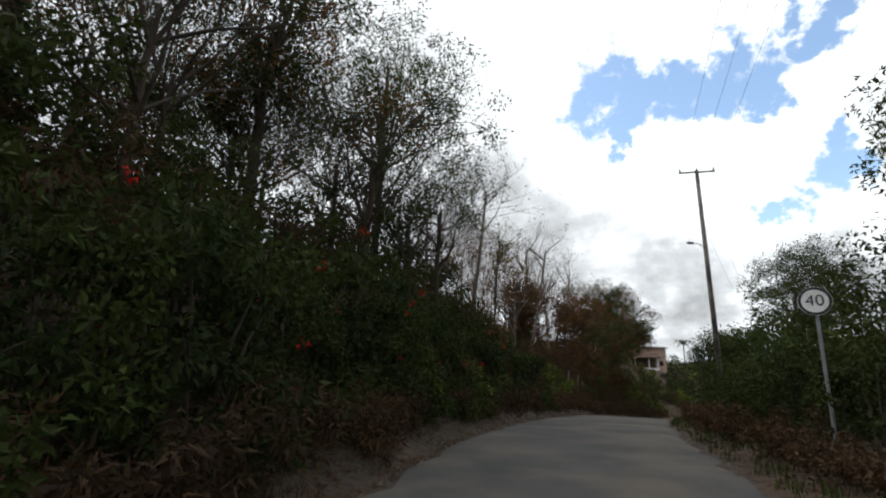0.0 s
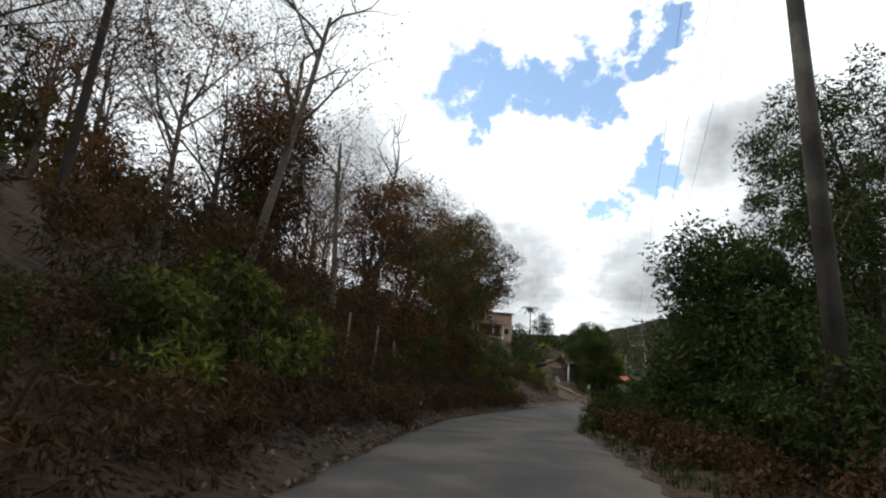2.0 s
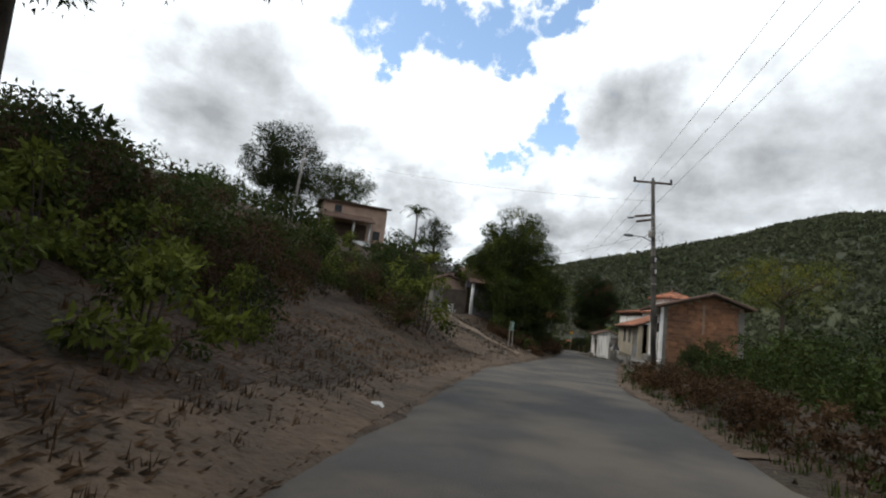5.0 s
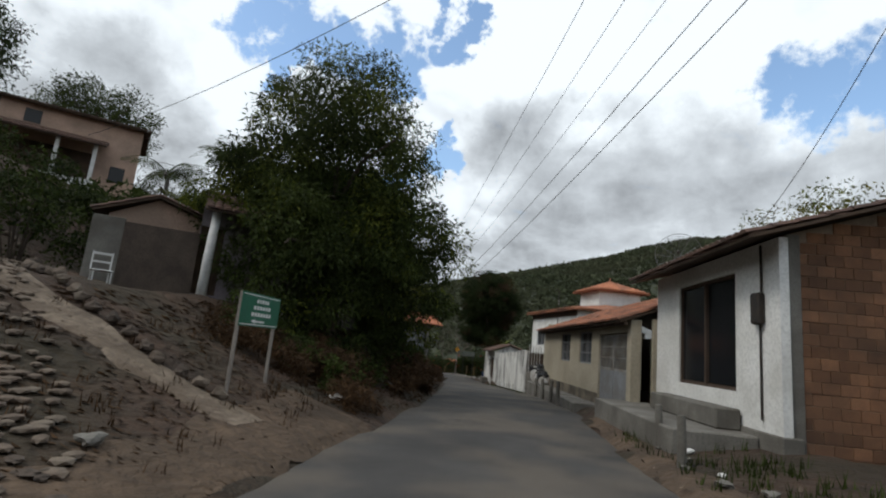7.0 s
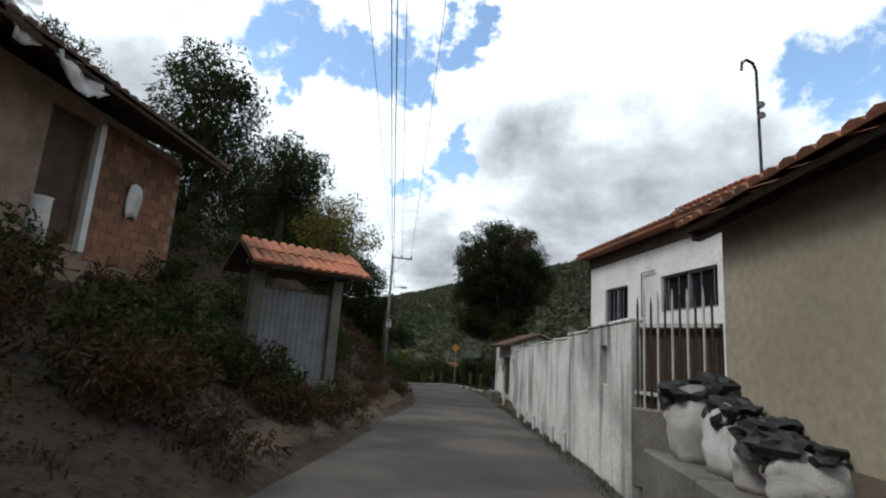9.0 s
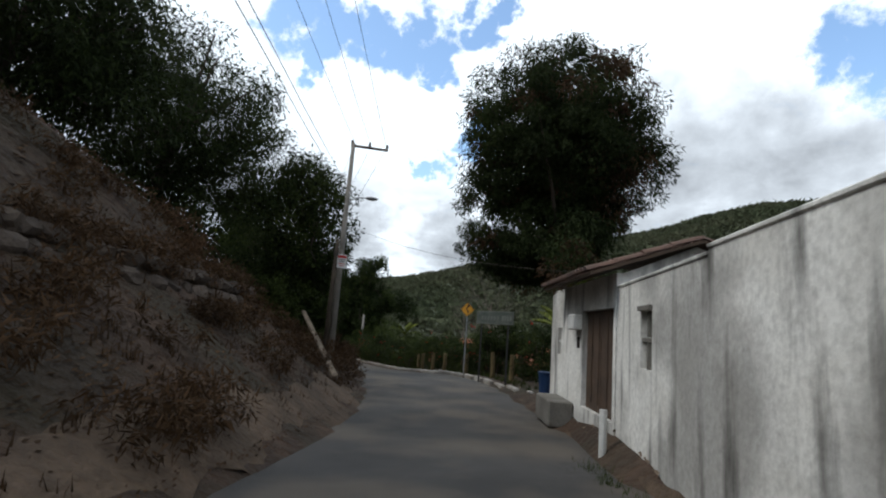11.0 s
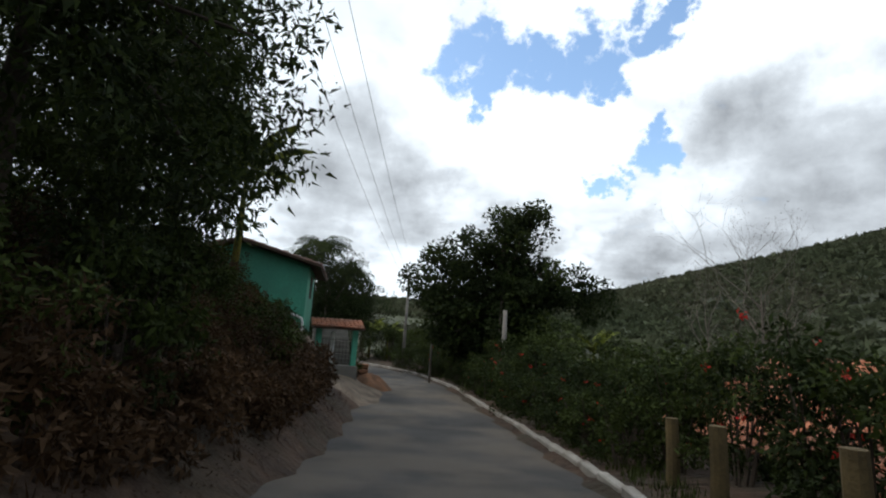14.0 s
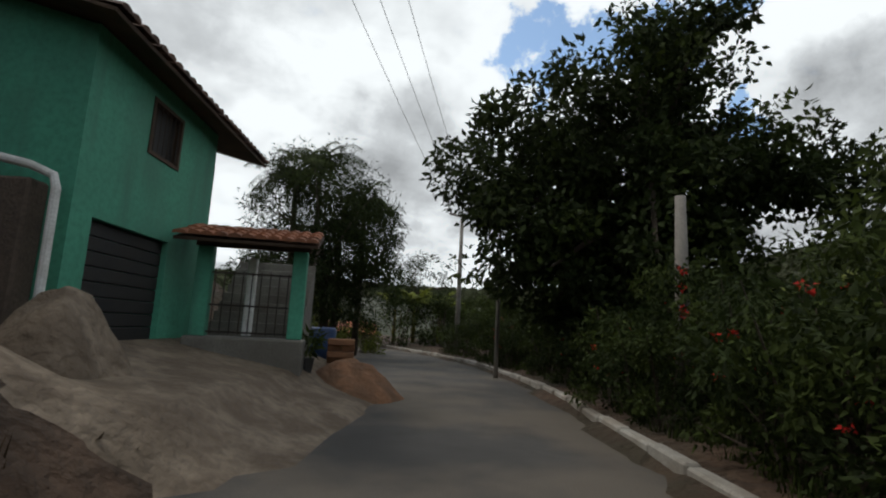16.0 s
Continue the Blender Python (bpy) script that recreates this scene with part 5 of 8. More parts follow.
P1 = on_ground(34.0, 5.15)
pole("utility_pole", P1, 15.1, "tall weathered utility pole with a timber crossarm in bushes", 2.1, heading(34) / 57.3 + 0.2, lean=(-0.012, 0.01), r0=0.17, lamp=(10.2, 0.8, 3.3), mat="pole")
P2 = on_ground(89.2, 3.95)
pole("utility_pole", P2, 9.5, "grey concrete utility pole with crossarms, meters and a street lamp", 1.9, heading(90) / 57.3 + 0.3, lean=(-0.045, 0.035), lamp=(6.6, 1.0, 2.6), gear=True, mat="pole")
P3 = ground_at(79.56, 118.82)
pole("utility_pole", P3, 8.9, "old concrete utility pole with a one-sided crossarm and lamp", 1.5, heading(146) / 57.3, one_side=True, lean=(0.035, 0.06), lamp=(6.5, 0.8, -0.5), r0=0.13)
t = thing("timber_prop", Matrix.Translation(P3 + Vector((-0.32, -0.1, 0))), "rough brown timber prop leaning on the pole", "pole")
part("prop", tubes(([(0, 0, -0.4), (0.1, 0.1, 2.4), (0.22, 0.3, 4.6)], [0.1, 0.09, 0.07]), n=9), M["bark"], t, smooth=True)
part("binding", tubes(([(0.17, 0.22, 3.9), (0.19, 0.25, 4.1)], 0.1), n=9), M["iron"], t)
P4 = ground_at(92.95, 149.8)
pole("utility_pole", P4, 5.2, "thin pale post beside the bend", 0, lean=(0.0, 0.0), r0=0.07)
P5 = ground_at(94.4, 143.1)
pole("utility_pole", P5, 3.7, "short pale concrete post behind the hedge", 0, r0=0.15)
P6 = ground_at(93.8, 160.0)
pole("utility_pole", P6, 7.0, "distant utility pole with two crossarms", 1.8, 0.6)
P7 = Vector((35.9, 102.3, 5.6))
pole("utility_pole", P7, 8.2, "leaning pole on the hillside", 1.0, 0.3, one_side=True, lean=(0.06, 0.0))

# ---- trees and bushes ----
def crown_tree(name, at, label, lobes, clumps, per, clump, size, leaf="leaf", seed=1, trunk=0.18, bark="bark", droop=0.6, aspect=3.0, squash=0.75, lean=(0, 0),
               category="tree", group="", limbs_n=12, mix=None, folded=False):
    """A tree with its trunk at a place and a crown of leaf clumps filling lobes (x, y, z, rx, ry, rz) measured from the trunk's foot."""
    rnd = random.Random(seed)
    t = thing(name, Matrix.Translation(at), label, category, group)
    vol = [l[3] * l[4] * l[5] for l in lobes]
    cs = []
    for _ in range(clumps):
        l = rnd.choices(lobes, vol)[0]
        v = Vector((rnd.gauss(0, 1), rnd.gauss(0, 1), rnd.gauss(0, 1))).normalized() * rnd.random() ** 0.38
        cs.append((l[0] + v.x * l[3], l[1] + v.y * l[4], l[2] + v.z * l[5]))
    bm = bmesh.new()
    low = min(l[2] - l[5] for l in lobes)
    mid = lobes[0][:3]
    fork = Vector((mid[0] * 0.3 + lean[0], mid[1] * 0.3 + lean[1], max(low, mid[2] * 0.35)))
    tube(bm, [(0, 0, -0.5), fork * 0.5, fork, Vector(mid) * 0.5 + fork * 0.5, mid], [trunk * 1.3, trunk, trunk * 0.85, trunk * 0.6, trunk * 0.35], 8, cap=False)
    for c in rnd.sample(cs, min(limbs_n, len(cs))):
        c = Vector(c)
        p = fork.lerp(Vector(mid), rnd.random() * 0.8)
        k = p.lerp(c, 0.5) + Vector((rnd.gauss(0, 0.2), rnd.gauss(0, 0.2), rnd.uniform(0, 0.4)))
        tube(bm, [p, k, c], [trunk * 0.45, trunk * 0.28, trunk * 0.1], 5, cap=False)
    part("trunk", bm, M[bark], t, smooth=True)
    rs = [clump * rnd.uniform(0.55, 1.35) for _ in cs]
    if mix:
        cut = int(len(cs) * mix[1])
        child_mesh("inner_foliage", leaf_mesh("inner_foliage", cs[:cut], rs[:cut], per, size, M[mix[0]], seed + 50, aspect, droop, squash, 0.35, folded), t)
        cs, rs = cs[cut:], rs[cut:]
    child_mesh("crown", leaf_mesh("crown", cs, rs, per, size, M[leaf], seed, aspect, droop, squash, 0.35, folded), t)
    return t


def bush(seed, leaf, w, h, clumps, per, size, label, mix=None, name="bush", group="roadside bushes", at=(0, 0, 0), twig="bark", folded=True, aspect=2.3):
    """A rounded bush of stems and leaf clumps, standing on its foot."""
    rnd = random.Random(seed)
    t = thing(name, Matrix.Translation(at), label, "bush", group)
    cs, rs = [], []
    for _ in range(clumps):
        a, r, u = rnd.random() * 6.283, rnd.random() ** 0.5, rnd.random() ** 0.8
        k = math.sqrt(max(0.05, 1 - (u * 0.9) ** 2))
        cs.append((w * r * k * math.cos(a), w * r * k * math.sin(a), h * (0.08 + 0.84 * u)))
        rs.append(rnd.uniform(0.28, 0.55) * min(w, h) * 0.62)
    bm = bmesh.new()
    for c in rnd.sample(cs, min(9, len(cs))):
        c = Vector(c)
        tube(bm, [(c.x * 0.15, c.y * 0.15, -0.3), c * 0.55 + Vector((0, 0, 0.1)), c * 1.08], [0.03, 0.02, 0.006], 4, cap=False)
    part("stem", bm, M[twig], t)
    if mix:
        cut = max(1, int(len(cs) * mix[1]))
        child_mesh("inner_foliage", leaf_mesh("inner_foliage", cs[:cut], rs[:cut], per, size * 0.95, M[mix[0]], seed + 70, 2.2, 0.5, 0.85, 0.2), t)
        cs, rs = cs[cut:], rs[cut:]
    child_mesh("foliage", leaf_mesh("foliage", cs, rs, per, size, M[leaf], seed, aspect, 0.5, 0.85, 0.2, folded), t)
    return t


def sapling(seed, h, label, leaf, per, size, bark="bark", r0=0.06, count=7, depth=3, trunk_u=0.55, spread=0.7, clump=0.5, group="woodland trees", name="woodland_tree", droop=0.5):
    """A slender woodland tree: a thin trunk, many fine branches and sparse leaves."""
    return tree(name, (0, 0, 0), h, label, leaf, seed, h * trunk_u, spread, r0, count, depth, per, clump, size, bark, 0.9, droop, 2.4, group=group)


def scatter(protos, spots, seed, lo=0.8, hi=1.25, sink=0.12, tall=1.0):
    """Copies of the prototypes at places (x, y); each prototype stands at one of them itself."""
    rnd = random.Random(seed)
    for i, p in enumerate(spots):
        src = protos[rnd.randrange(len(protos))]
        z = float(height(p[0], p[1])[0]) - sink
        s = rnd.uniform(lo, hi)
        m = Matrix.Translation((p[0], p[1], z)) @ Matrix.Rotation(rnd.random() * 6.283, 4, "Z") @ Matrix.Diagonal((s, s, s * tall * rnd.uniform(0.85, 1.15), 1))
        copy_thing(src, m)


def retire(protos, s0, d0):
    """Stands the prototypes themselves in a row behind the front plants."""
    for i, p in enumerate(protos):
        q = on_ground(s0 + i * 2.2, d0, 0.1)
        p.matrix_basis = Matrix.Translation(q)


def line_spots(s0, s1, step, d0, d1, seed):
    rnd = random.Random(seed)
    out, s = [], s0
    while s < s1:
        p = R(s + rnd.uniform(-0.5, 0.5) * step, rnd.uniform(d0, d1))
        out.append((p.x, p.y))
        s += step
    return out


def thicket(name, label, spots, h, w, per, size, leaf, seed, tall=1.0, aspect=2.3):
    """An uncountable mass of leaves over the given places, as one object."""
    rnd = random.Random(seed)
    cs, rs = [], []
    for x, y in spots:
        z = float(height(x, y)[0])
        hh = h * rnd.uniform(0.65, 1.25)
        for _ in range(14):
            a, r, u = rnd.random() * 6.283, rnd.random() ** 0.5, rnd.random()
            cs.append((x + w * r * math.cos(a), y + w * r * math.sin(a), z + hh * u * tall))
            rs.append(rnd.uniform(0.3, 0.6) * w * 0.7)
    return tagged(new(name, leaf_mesh(name, cs, rs, per, size, M[leaf], seed, aspect, 0.5, 0.85, 0.2)), label, "undergrowth", kind="stuff")


# prototypes
dark_bush = [bush(20 + i, "leaf", 1.15, 2.1, 26, 85, 0.125, "dense dark green roadside bush on the bank", ("mangoleaf", 0.5)) for i in range(3)]
dry_bush = [bush(30 + i, "dryleaf", 1.1, 1.7, 26, 110, 0.13, "dry brown thicket of vines and dead leaves", ("leaf", 0.3), folded=False, aspect=4.5) for i in range(3)]
lime_bush = [bush(40 + i, "freshleaf", 1.05, 1.8, 22, 70, 0.15, "yellow-green leafy bush beside the road", ("leaf", 0.35)) for i in range(2)]
flower_bush = [bush(50 + i, "mangoleaf", 1.2, 2.5, 30, 85, 0.13, "leafy green bush dotted with red flowers", ("leaf", 0.35), "flowering_bush", "flowering bushes") for i in range(2)]
for i, t in enumerate(flower_bush):
    rnd = random.Random(i)
    cs = [(1.15 * math.cos(a) * rnd.uniform(.6, 1), 1.15 * math.sin(a) * rnd.uniform(.6, 1), rnd.uniform(0.5, 2.5)) for a in (rnd.random() * 6.28 for _ in range(6))]
    child_mesh("blossom", leaf_mesh("blossom", cs, [0.05] * 6, 10, 0.065, M["flower"], 60 + i, 1.4, 0.2, 1.0), t, "bright red blossoms")
bare = [sapling(80 + i, 9.5 + i, "slender half-bare woodland tree with fine grey branches", "dryleaf", 4, 0.12, "twig", 0.075, 9, 4 if i < 2 else 3, 0.5, 0.55, 0.45) for i in range(3)]
wood = [sapling(90 + i, 9.0 + 1.2 * i, "dark woodland tree with a thin crooked trunk", "leaf", 80, 0.14, "bark", 0.12, 9, 3, 0.45, 0.75, 0.55) for i in range(3)]
brown = [sapling(100 + i, 7.5 + i, "woodland tree with browning leaves", "rustleaf", 60, 0.13, "bark", 0.09, 9, 3, 0.42, 0.75, 0.55) for i in range(2)]

for i, (s, d, h, lx, ly) in enumerate(((37.5, -7.2, 13.0, 0.16, 0.05), (41.5, -8.6, 14.0, 0.05, 0.10), (45.0, -7.4, 12.0, -0.06, 0.06), (28.0, -8.0, 13.5, 0.10, 0.02), (50.5, -8.8, 13.5, 0.08, -0.03))):
    tree("leaning_tree", on_ground(s, d), h, "tall half-bare tree with a slanting grey trunk", "dryleaf", 400 + i, h * 0.72, 0.6, 0.13, 8, 3, 5, 0.45, 0.12, "twig", 0.9, 0.5, 2.4, lean=(lx, ly), group="leaning trees")

# wooded bank on the outside of the first bend
scatter(dark_bush + flower_bush + dry_bush[:1], line_spots(1, 26, 1.2, -4.6, -3.6, 1), 1, 0.8, 1.2)
thicket("verge_growth", "low dry weeds along the foot of the bank", line_spots(-8, 64, 0.6, -3.7, -2.9, 2), 0.75, 0.45, 50, 0.15, "dryleaf", 2, aspect=5.0)
thicket("verge_growth", "low green weeds along the foot of the bank", line_spots(-8, 27, 0.7, -3.8, -3.0, 52), 0.8, 0.5, 45, 0.11, "leaf", 52)
scatter(dry_bush, line_spots(26, 62, 1.3, -5.0, -4.2, 3), 3, 0.6, 0.95)
scatter(lime_bush, line_spots(31, 37, 1.5, -4.8, -4.2, 33), 33, 0.8, 1.1)
scatter(lime_bush + flower_bush[:1], line_spots(9, 22, 1.5, -4.6, -3.8, 35), 35, 0.8, 1.15)
thicket("green_thicket", "dark green thicket on the wooded bank", line_spots(-12, 28, 0.8, -9.0, -5.2, 4), 3.0, 1.1, 80, 0.16, "leaf", 4)
thicket("green_thicket", "deep green thicket higher on the bank", line_spots(-12, 30, 0.9, -14, -8.5, 5), 4.6, 1.4, 75, 0.2, "mangoleaf", 5)
thicket("dry_thicket", "dry brown creepers and dead leaves on the bank", line_spots(-12, 63, 0.7, -9.5, -4.8, 6), 2.4, 1.0, 95, 0.2, "dryleaf", 6, aspect=6.0)
thicket("dry_thicket", "dry brown creepers in the upper wood", line_spots(22, 63, 0.9, -13, -7, 7), 2.6, 1.3, 80, 0.2, "rustleaf", 7, aspect=5.0)
thicket("green_thicket", "scattered olive bushes among the dry growth", line_spots(28, 63, 2.2, -10, -5.5, 8), 2.2, 0.9, 70, 0.15, "leaf", 8)
scatter(wood + wood + brown, line_spots(-12, 26, 2.6, -12.5, -8.0, 36), 36, 0.95, 1.25)
scatter(bare + bare + brown[:1], line_spots(20, 60, 1.7, -13, -7.0, 37), 37, 0.85, 1.2)
scatter(wood, line_spots(-12, 20, 2.2, -20, -13, 9), 9, 1.0, 1.4)
scatter(bare, line_spots(20, 62, 2.4, -20, -13, 38), 38, 1.0, 1.4)
scatter(lime_bush, line_spots(61, 71, 1.3, -7.2, -4.6, 10), 10, 0.6, 1.0)
scatter(lime_bush[:1] + dry_bush, line_spots(60, 73, 1.4, -9.5, -6.5, 11), 11, 0.9, 1.4)
for s, d, h, r, lf, mx, sd in ((62.5, -7.8, 9.6, 2.7, "leaf", "rustleaf", 21), (57.5, -6.8, 10.0, 2.6, "leaf", "rustleaf", 23), (52.0, -7.4, 10.6, 2.6, "rustleaf", "leaf", 24), (47.0, -7.2, 8.6, 2.3, "rustleaf", "dryleaf", 25),
                              (40.5, -8.6, 7.0, 1.7, "dryleaf", "rustleaf", 27)):
    crown_tree("bank_tree", on_ground(s, d), "leafy tree on the wooded bank with partly browned leaves", [(0.3, 0, h - r * 1.2, r, r, r * 1.25), (0.6, -0.4, h - r * 2.8, r * 0.85, r * 0.85, r)], 190, 95, 0.62, 0.17, lf, sd, 0.15, mix=(mx, 0.4), group="bank trees")
crown_tree("bank_tree", ground_at(22.8, 68.3), "tall spreading tree with dense olive and brown crown", [(0, 0, 11.4, 3.6, 3.4, 3.2), (3.1, -1.4, 8.8, 2.4, 2.4, 2.6), (2.4, -1.3, 6.2, 1.9, 1.9, 1.7), (3.5, -1.6, 6.6, 1.6, 1.6, 1.5), (-4.0, 0.2, 9.0, 3.4, 3.4, 3.2), (-2.6, -1.0, 5.2, 3.2, 3.0, 2.6), (0.8, -1.2, 5.6, 2.4, 2.4, 2.0)],
           800, 125, 0.8, 0.18, "leaf", 26, 0.26, mix=("rustleaf", 0.45), limbs_n=20)
tree("bank_tree", on_ground(16.5, -8.0), 13.0, "old spreading tree with heavy crooked limbs on the bank", "leaf", 31, 6.0, 1.0, 0.2, 8, 3, 75, 0.55, 0.14, "bark", 0.8, 0.4, 2.4, extra=40, group="bank trees")
tree("bank_tree", on_ground(22.5, -7.6), 11.5, "spreading tree with heavy limbs and thin foliage", "leaf", 32, 6.5, 1.1, 0.16, 7, 4, 10, 0.45, 0.13, "bark", 0.8, 0.4, 2.4, group="bank trees")
crown_tree("bank_tree", on_ground(33.0, -8.2), "thin tree with sparse yellowing leaves on the bank", [(0.4, 0, 8.2, 1.7, 1.7, 1.5), (0.9, -0.6, 6.4, 1.3, 1.3, 1.0)], 46, 26, 0.5, 0.16, "yellowleaf", 28, 0.09, mix=("freshleaf", 0.3), limbs_n=26, group="bank trees")
crown_tree("bank_tree", on_ground(23, -11.5), "tall dark tree with an open spreading crown", [(0, 0, 14, 3.6, 3.6, 3.6), (2.6, 1, 11.5, 2.4, 2.4, 1.8), (-1, 0, 8, 2.2, 2.2, 3)], 110, 90, 0.7, 0.2, "leaf", 22, 0.24, mix=("dryleaf", 0.15))
crown_tree("bank_tree", on_ground(12, -9.5), "dark tree covered in creepers", [(0, 0, 8.5, 2.6, 2.6, 4.5)], 110, 90, 0.7, 0.2, "leaf", 29, 0.2, mix=("mangoleaf", 0.5))
scatter(dark_bush + dry_bush, line_spots(74, 86, 1.6, -13, -9.0, 12), 12, 1.0, 1.6)
scatter(dry_bush + dark_bush, line_spots(68, 78, 1.4, -10.5, -7.5, 13), 13, 0.8, 1.3)

# bushes and trees on the valley side of the first bend
scatter(dark_bush, line_spots(11.5, 44, 1.4, 4.5, 5.2, 14), 14, 0.75, 1.1)
thicket("verge_growth", "low weeds along the valley edge of the road", line_spots(-4, 85, 0.8, 3.2, 4.2, 34), 0.7, 0.5, 45, 0.11, "dryleaf", 34)
thicket("valley_thicket", "dark green thicket on the valley side of the road", line_spots(12, 50, 0.6, 5.6, 9.0, 15), 3.6, 1.1, 65, 0.17, "leaf", 15)
thicket("valley_thicket", "deep green bushes falling away to the valley", line_spots(4, 90, 1.2, 8.5, 16, 35), 3.0, 1.5, 55, 0.2, "mangoleaf", 35)
scatter(dark_bush + dry_bush[:1] + lime_bush[:1], line_spots(46, 70, 1.2, 3.3, 4.7, 16), 16, 0.5, 0.8)
scatter(dark_bush + lime_bush[:1], line_spots(47, 63, 1.4, 5.2, 6.8, 39), 39, 0.8, 1.2)
scatter(dark_bush + lime_bush + dry_bush[:1], line_spots(46, 67, 1.0, 2.9, 3.6, 43), 43, 0.45, 0.72)
thicket("valley_thicket", "mixed green bushes beside the road", line_spots(50, 88, 1.0, 4.8, 8.5, 17), 1.7, 0.9, 65, 0.16, "leaf", 17)
scatter(dark_bush, line_spots(84, 93, 1.3, 4.6, 8.0, 18), 18, 0.55, 0.9)
for i, (x, y, h, r, sd) in enumerate(((12.2, 9.8, 9.8, 2.6, 61), (24.0, 34.0, 12.5, 3.0, 62), (29.6, 39.2, 15.5, 3.2, 63), (23.4, 38.2, 6.8, 2.2, 64), (26.6, 42.6, 6.0, 2.0, 65), (30.2, 47.2, 5.6, 1.9, 67), (19.4, 34.6, 6.4, 1.9, 68))):
    crown_tree("acacia_tree", ground_at(x, y), "feathery dark green tree above the roadside bushes", [(0, 0, h - r * 1.1, r, r, r * 1.05), (-r * 0.5, -r * 0.3, h - r * 2.4, r * 0.9, r * 0.9, r * 0.9)], 260, 95, 0.6, 0.17, "leaf", sd, 0.16,
               aspect=2.6, droop=0.35, group="valley trees", mix=("mangoleaf", 0.4))
crown_tree("valley_tree", ground_at(67.5, 77.0), "broad yellow-green tree behind the brick shop", [(0, 0, 7.0, 4.2, 4.2, 2.2)], 90, 70, 0.8, 0.22, "yellowleaf", 66, 0.2, mix=("freshleaf", 0.5))

# the tree by the village sign
crown_tree("roadside_tree", on_ground(101.2, -5.3), "dense yellow-green tree with drooping leaves over the road",
           [(-0.4, 0.4, 5.9, 3.1, 3.1, 3.7), (1.1, -0.9, 3.0, 2.3, 2.3, 2.7), (-1.4, 1.6, 4.0, 2.6, 2.6, 2.8), (-1.8, -1.4, 2.6, 1.7, 1.7, 2.0), (3.0, 1.9, 3.7, 1.8, 1.8, 1.7), (4.5, 2.4, 3.7, 0.9, 0.9, 0.8), (2.7, 2.8, 2.2, 1.8, 1.8, 1.6), (3.4, 1.5, 2.5, 1.2, 1.2, 1.4), (3.8, 2.7, 3.2, 1.2, 1.2, 1.2), (3.2, 2.5, 1.2, 1.4, 1.4, 1.33), (4.0, 3.3, 2.0, 1.1, 1.1, 1.1), (2.8, 3.6, 3.8, 1.1, 1.1, 1.1), (2.4, 3.6, 6.0, 1.8, 1.8, 1.6), (4.0, 4.2, 5.2, 1.5, 1.5, 1.4)],
           # the share of freshleaf clumps puts the crown's sunlit yellow-green into leaf colour
           820, 170, 0.66, 0.165, "leaf", 71, 0.2, droop=0.8, folded=True, aspect=3.6, mix=("freshleaf", 0.16))
scatter(dark_bush, [tuple(R(s, d)[:2]) for s, d in ((97.5, -4.6), (99, -4.0), (101, -3.9), (103, -4.0), (105, -4.3), (99.5, -6), (103.5, -6))], 19, 0.5, 0.8)

# plants round the houses on the slope
scatter(dry_bush + lime_bush + dark_bush[:1], [(37.2, 77.2), (36.4, 79.2), (36.8, 81.4), (36.0, 83.6), (36.6, 86.0), (36.2, 88.6), (35.6, 91.4), (34.6, 78.6), (34.4, 82.0), (34.0, 86.0), (35.2, 75.8)], 75, 1.1, 1.6)
scatter(dark_bush + lime_bush[:1], [(41.5, 95.5), (43.5, 96.5), (45, 95.5), (40, 97), (46.5, 97), (38.5, 99), (48, 95), (43, 92), (45.5, 92.5), (40.5, 92)], 20, 1.1, 1.7)
crown_tree("mango_tree", ground_at(37.0, 115.7), "round dark mango tree on the hilltop", [(0, 0, 6.5, 4.4, 4.4, 4.4), (0.5, 0, 3.4, 3.4, 3.4, 2.5)], 330, 90, 0.95, 0.3, "mangoleaf", 72, 0.3)
crown_tree("hill_tree", ground_at(47, 126), "dark tree behind the hill house", [(0, 0, 6.5, 5.0, 5.0, 3.2)], 220, 80, 1.0, 0.3, "leaf", 73, 0.3)
crown_tree("hill_tree", ground_at(57.5, 115), "dark upright tree on the slope", [(0, 0, 3.6, 2.2, 2.2, 2.4)], 90, 60, 0.7, 0.25, "mangoleaf", 74, 0.2)
scatter(dry_bush + dry_bush + dark_bush[:1], line_spots(104, 117, 1.0, -6.1, -4.4, 21), 21, 0.4, 0.65)
thicket("bank_weeds", "tangled dark weeds hanging over the earth bank", line_spots(97, 119, 0.4, -6.4, -3.6, 22), 0.8, 0.55, 50, 0.13, "leaf", 22)
thicket("bank_weeds", "dry stalks and weeds on the cut bank", line_spots(121, 147, 0.2, -7.5, -2.8, 63), 0.35, 0.5, 36, 0.15, "dryleaf", 63, aspect=5.5)
thicket("bank_weeds", "dry brown weeds on the earth bank", line_spots(96, 120, 0.2, -6.2, -2.7, 62), 0.6, 0.5, 55, 0.17, "dryleaf", 62, aspect=5.5)
crown_tree("slope_tree", ground_at(62.8, 108.3), "dark leafy tree behind the gate", [(0, 0, 4.9, 2.0, 2.0, 3.0)], 150, 90, 0.62, 0.25, "mangoleaf", 75, 0.2)
crown_tree("slope_tree", ground_at(67.8, 112.0), "dark leafy tree on the bank", [(0, 0, 4.6, 2.0, 2.0, 2.2)], 110, 90, 0.7, 0.25, "mangoleaf", 76, 0.2)
crown_tree("slope_tree", ground_at(68.6, 107.4), "small yellowing tree by the bank", [(0, 0, 3.8, 1.9, 1.9, 2.2)], 70, 70, 0.55, 0.2, "yellowleaf", 77, 0.12)
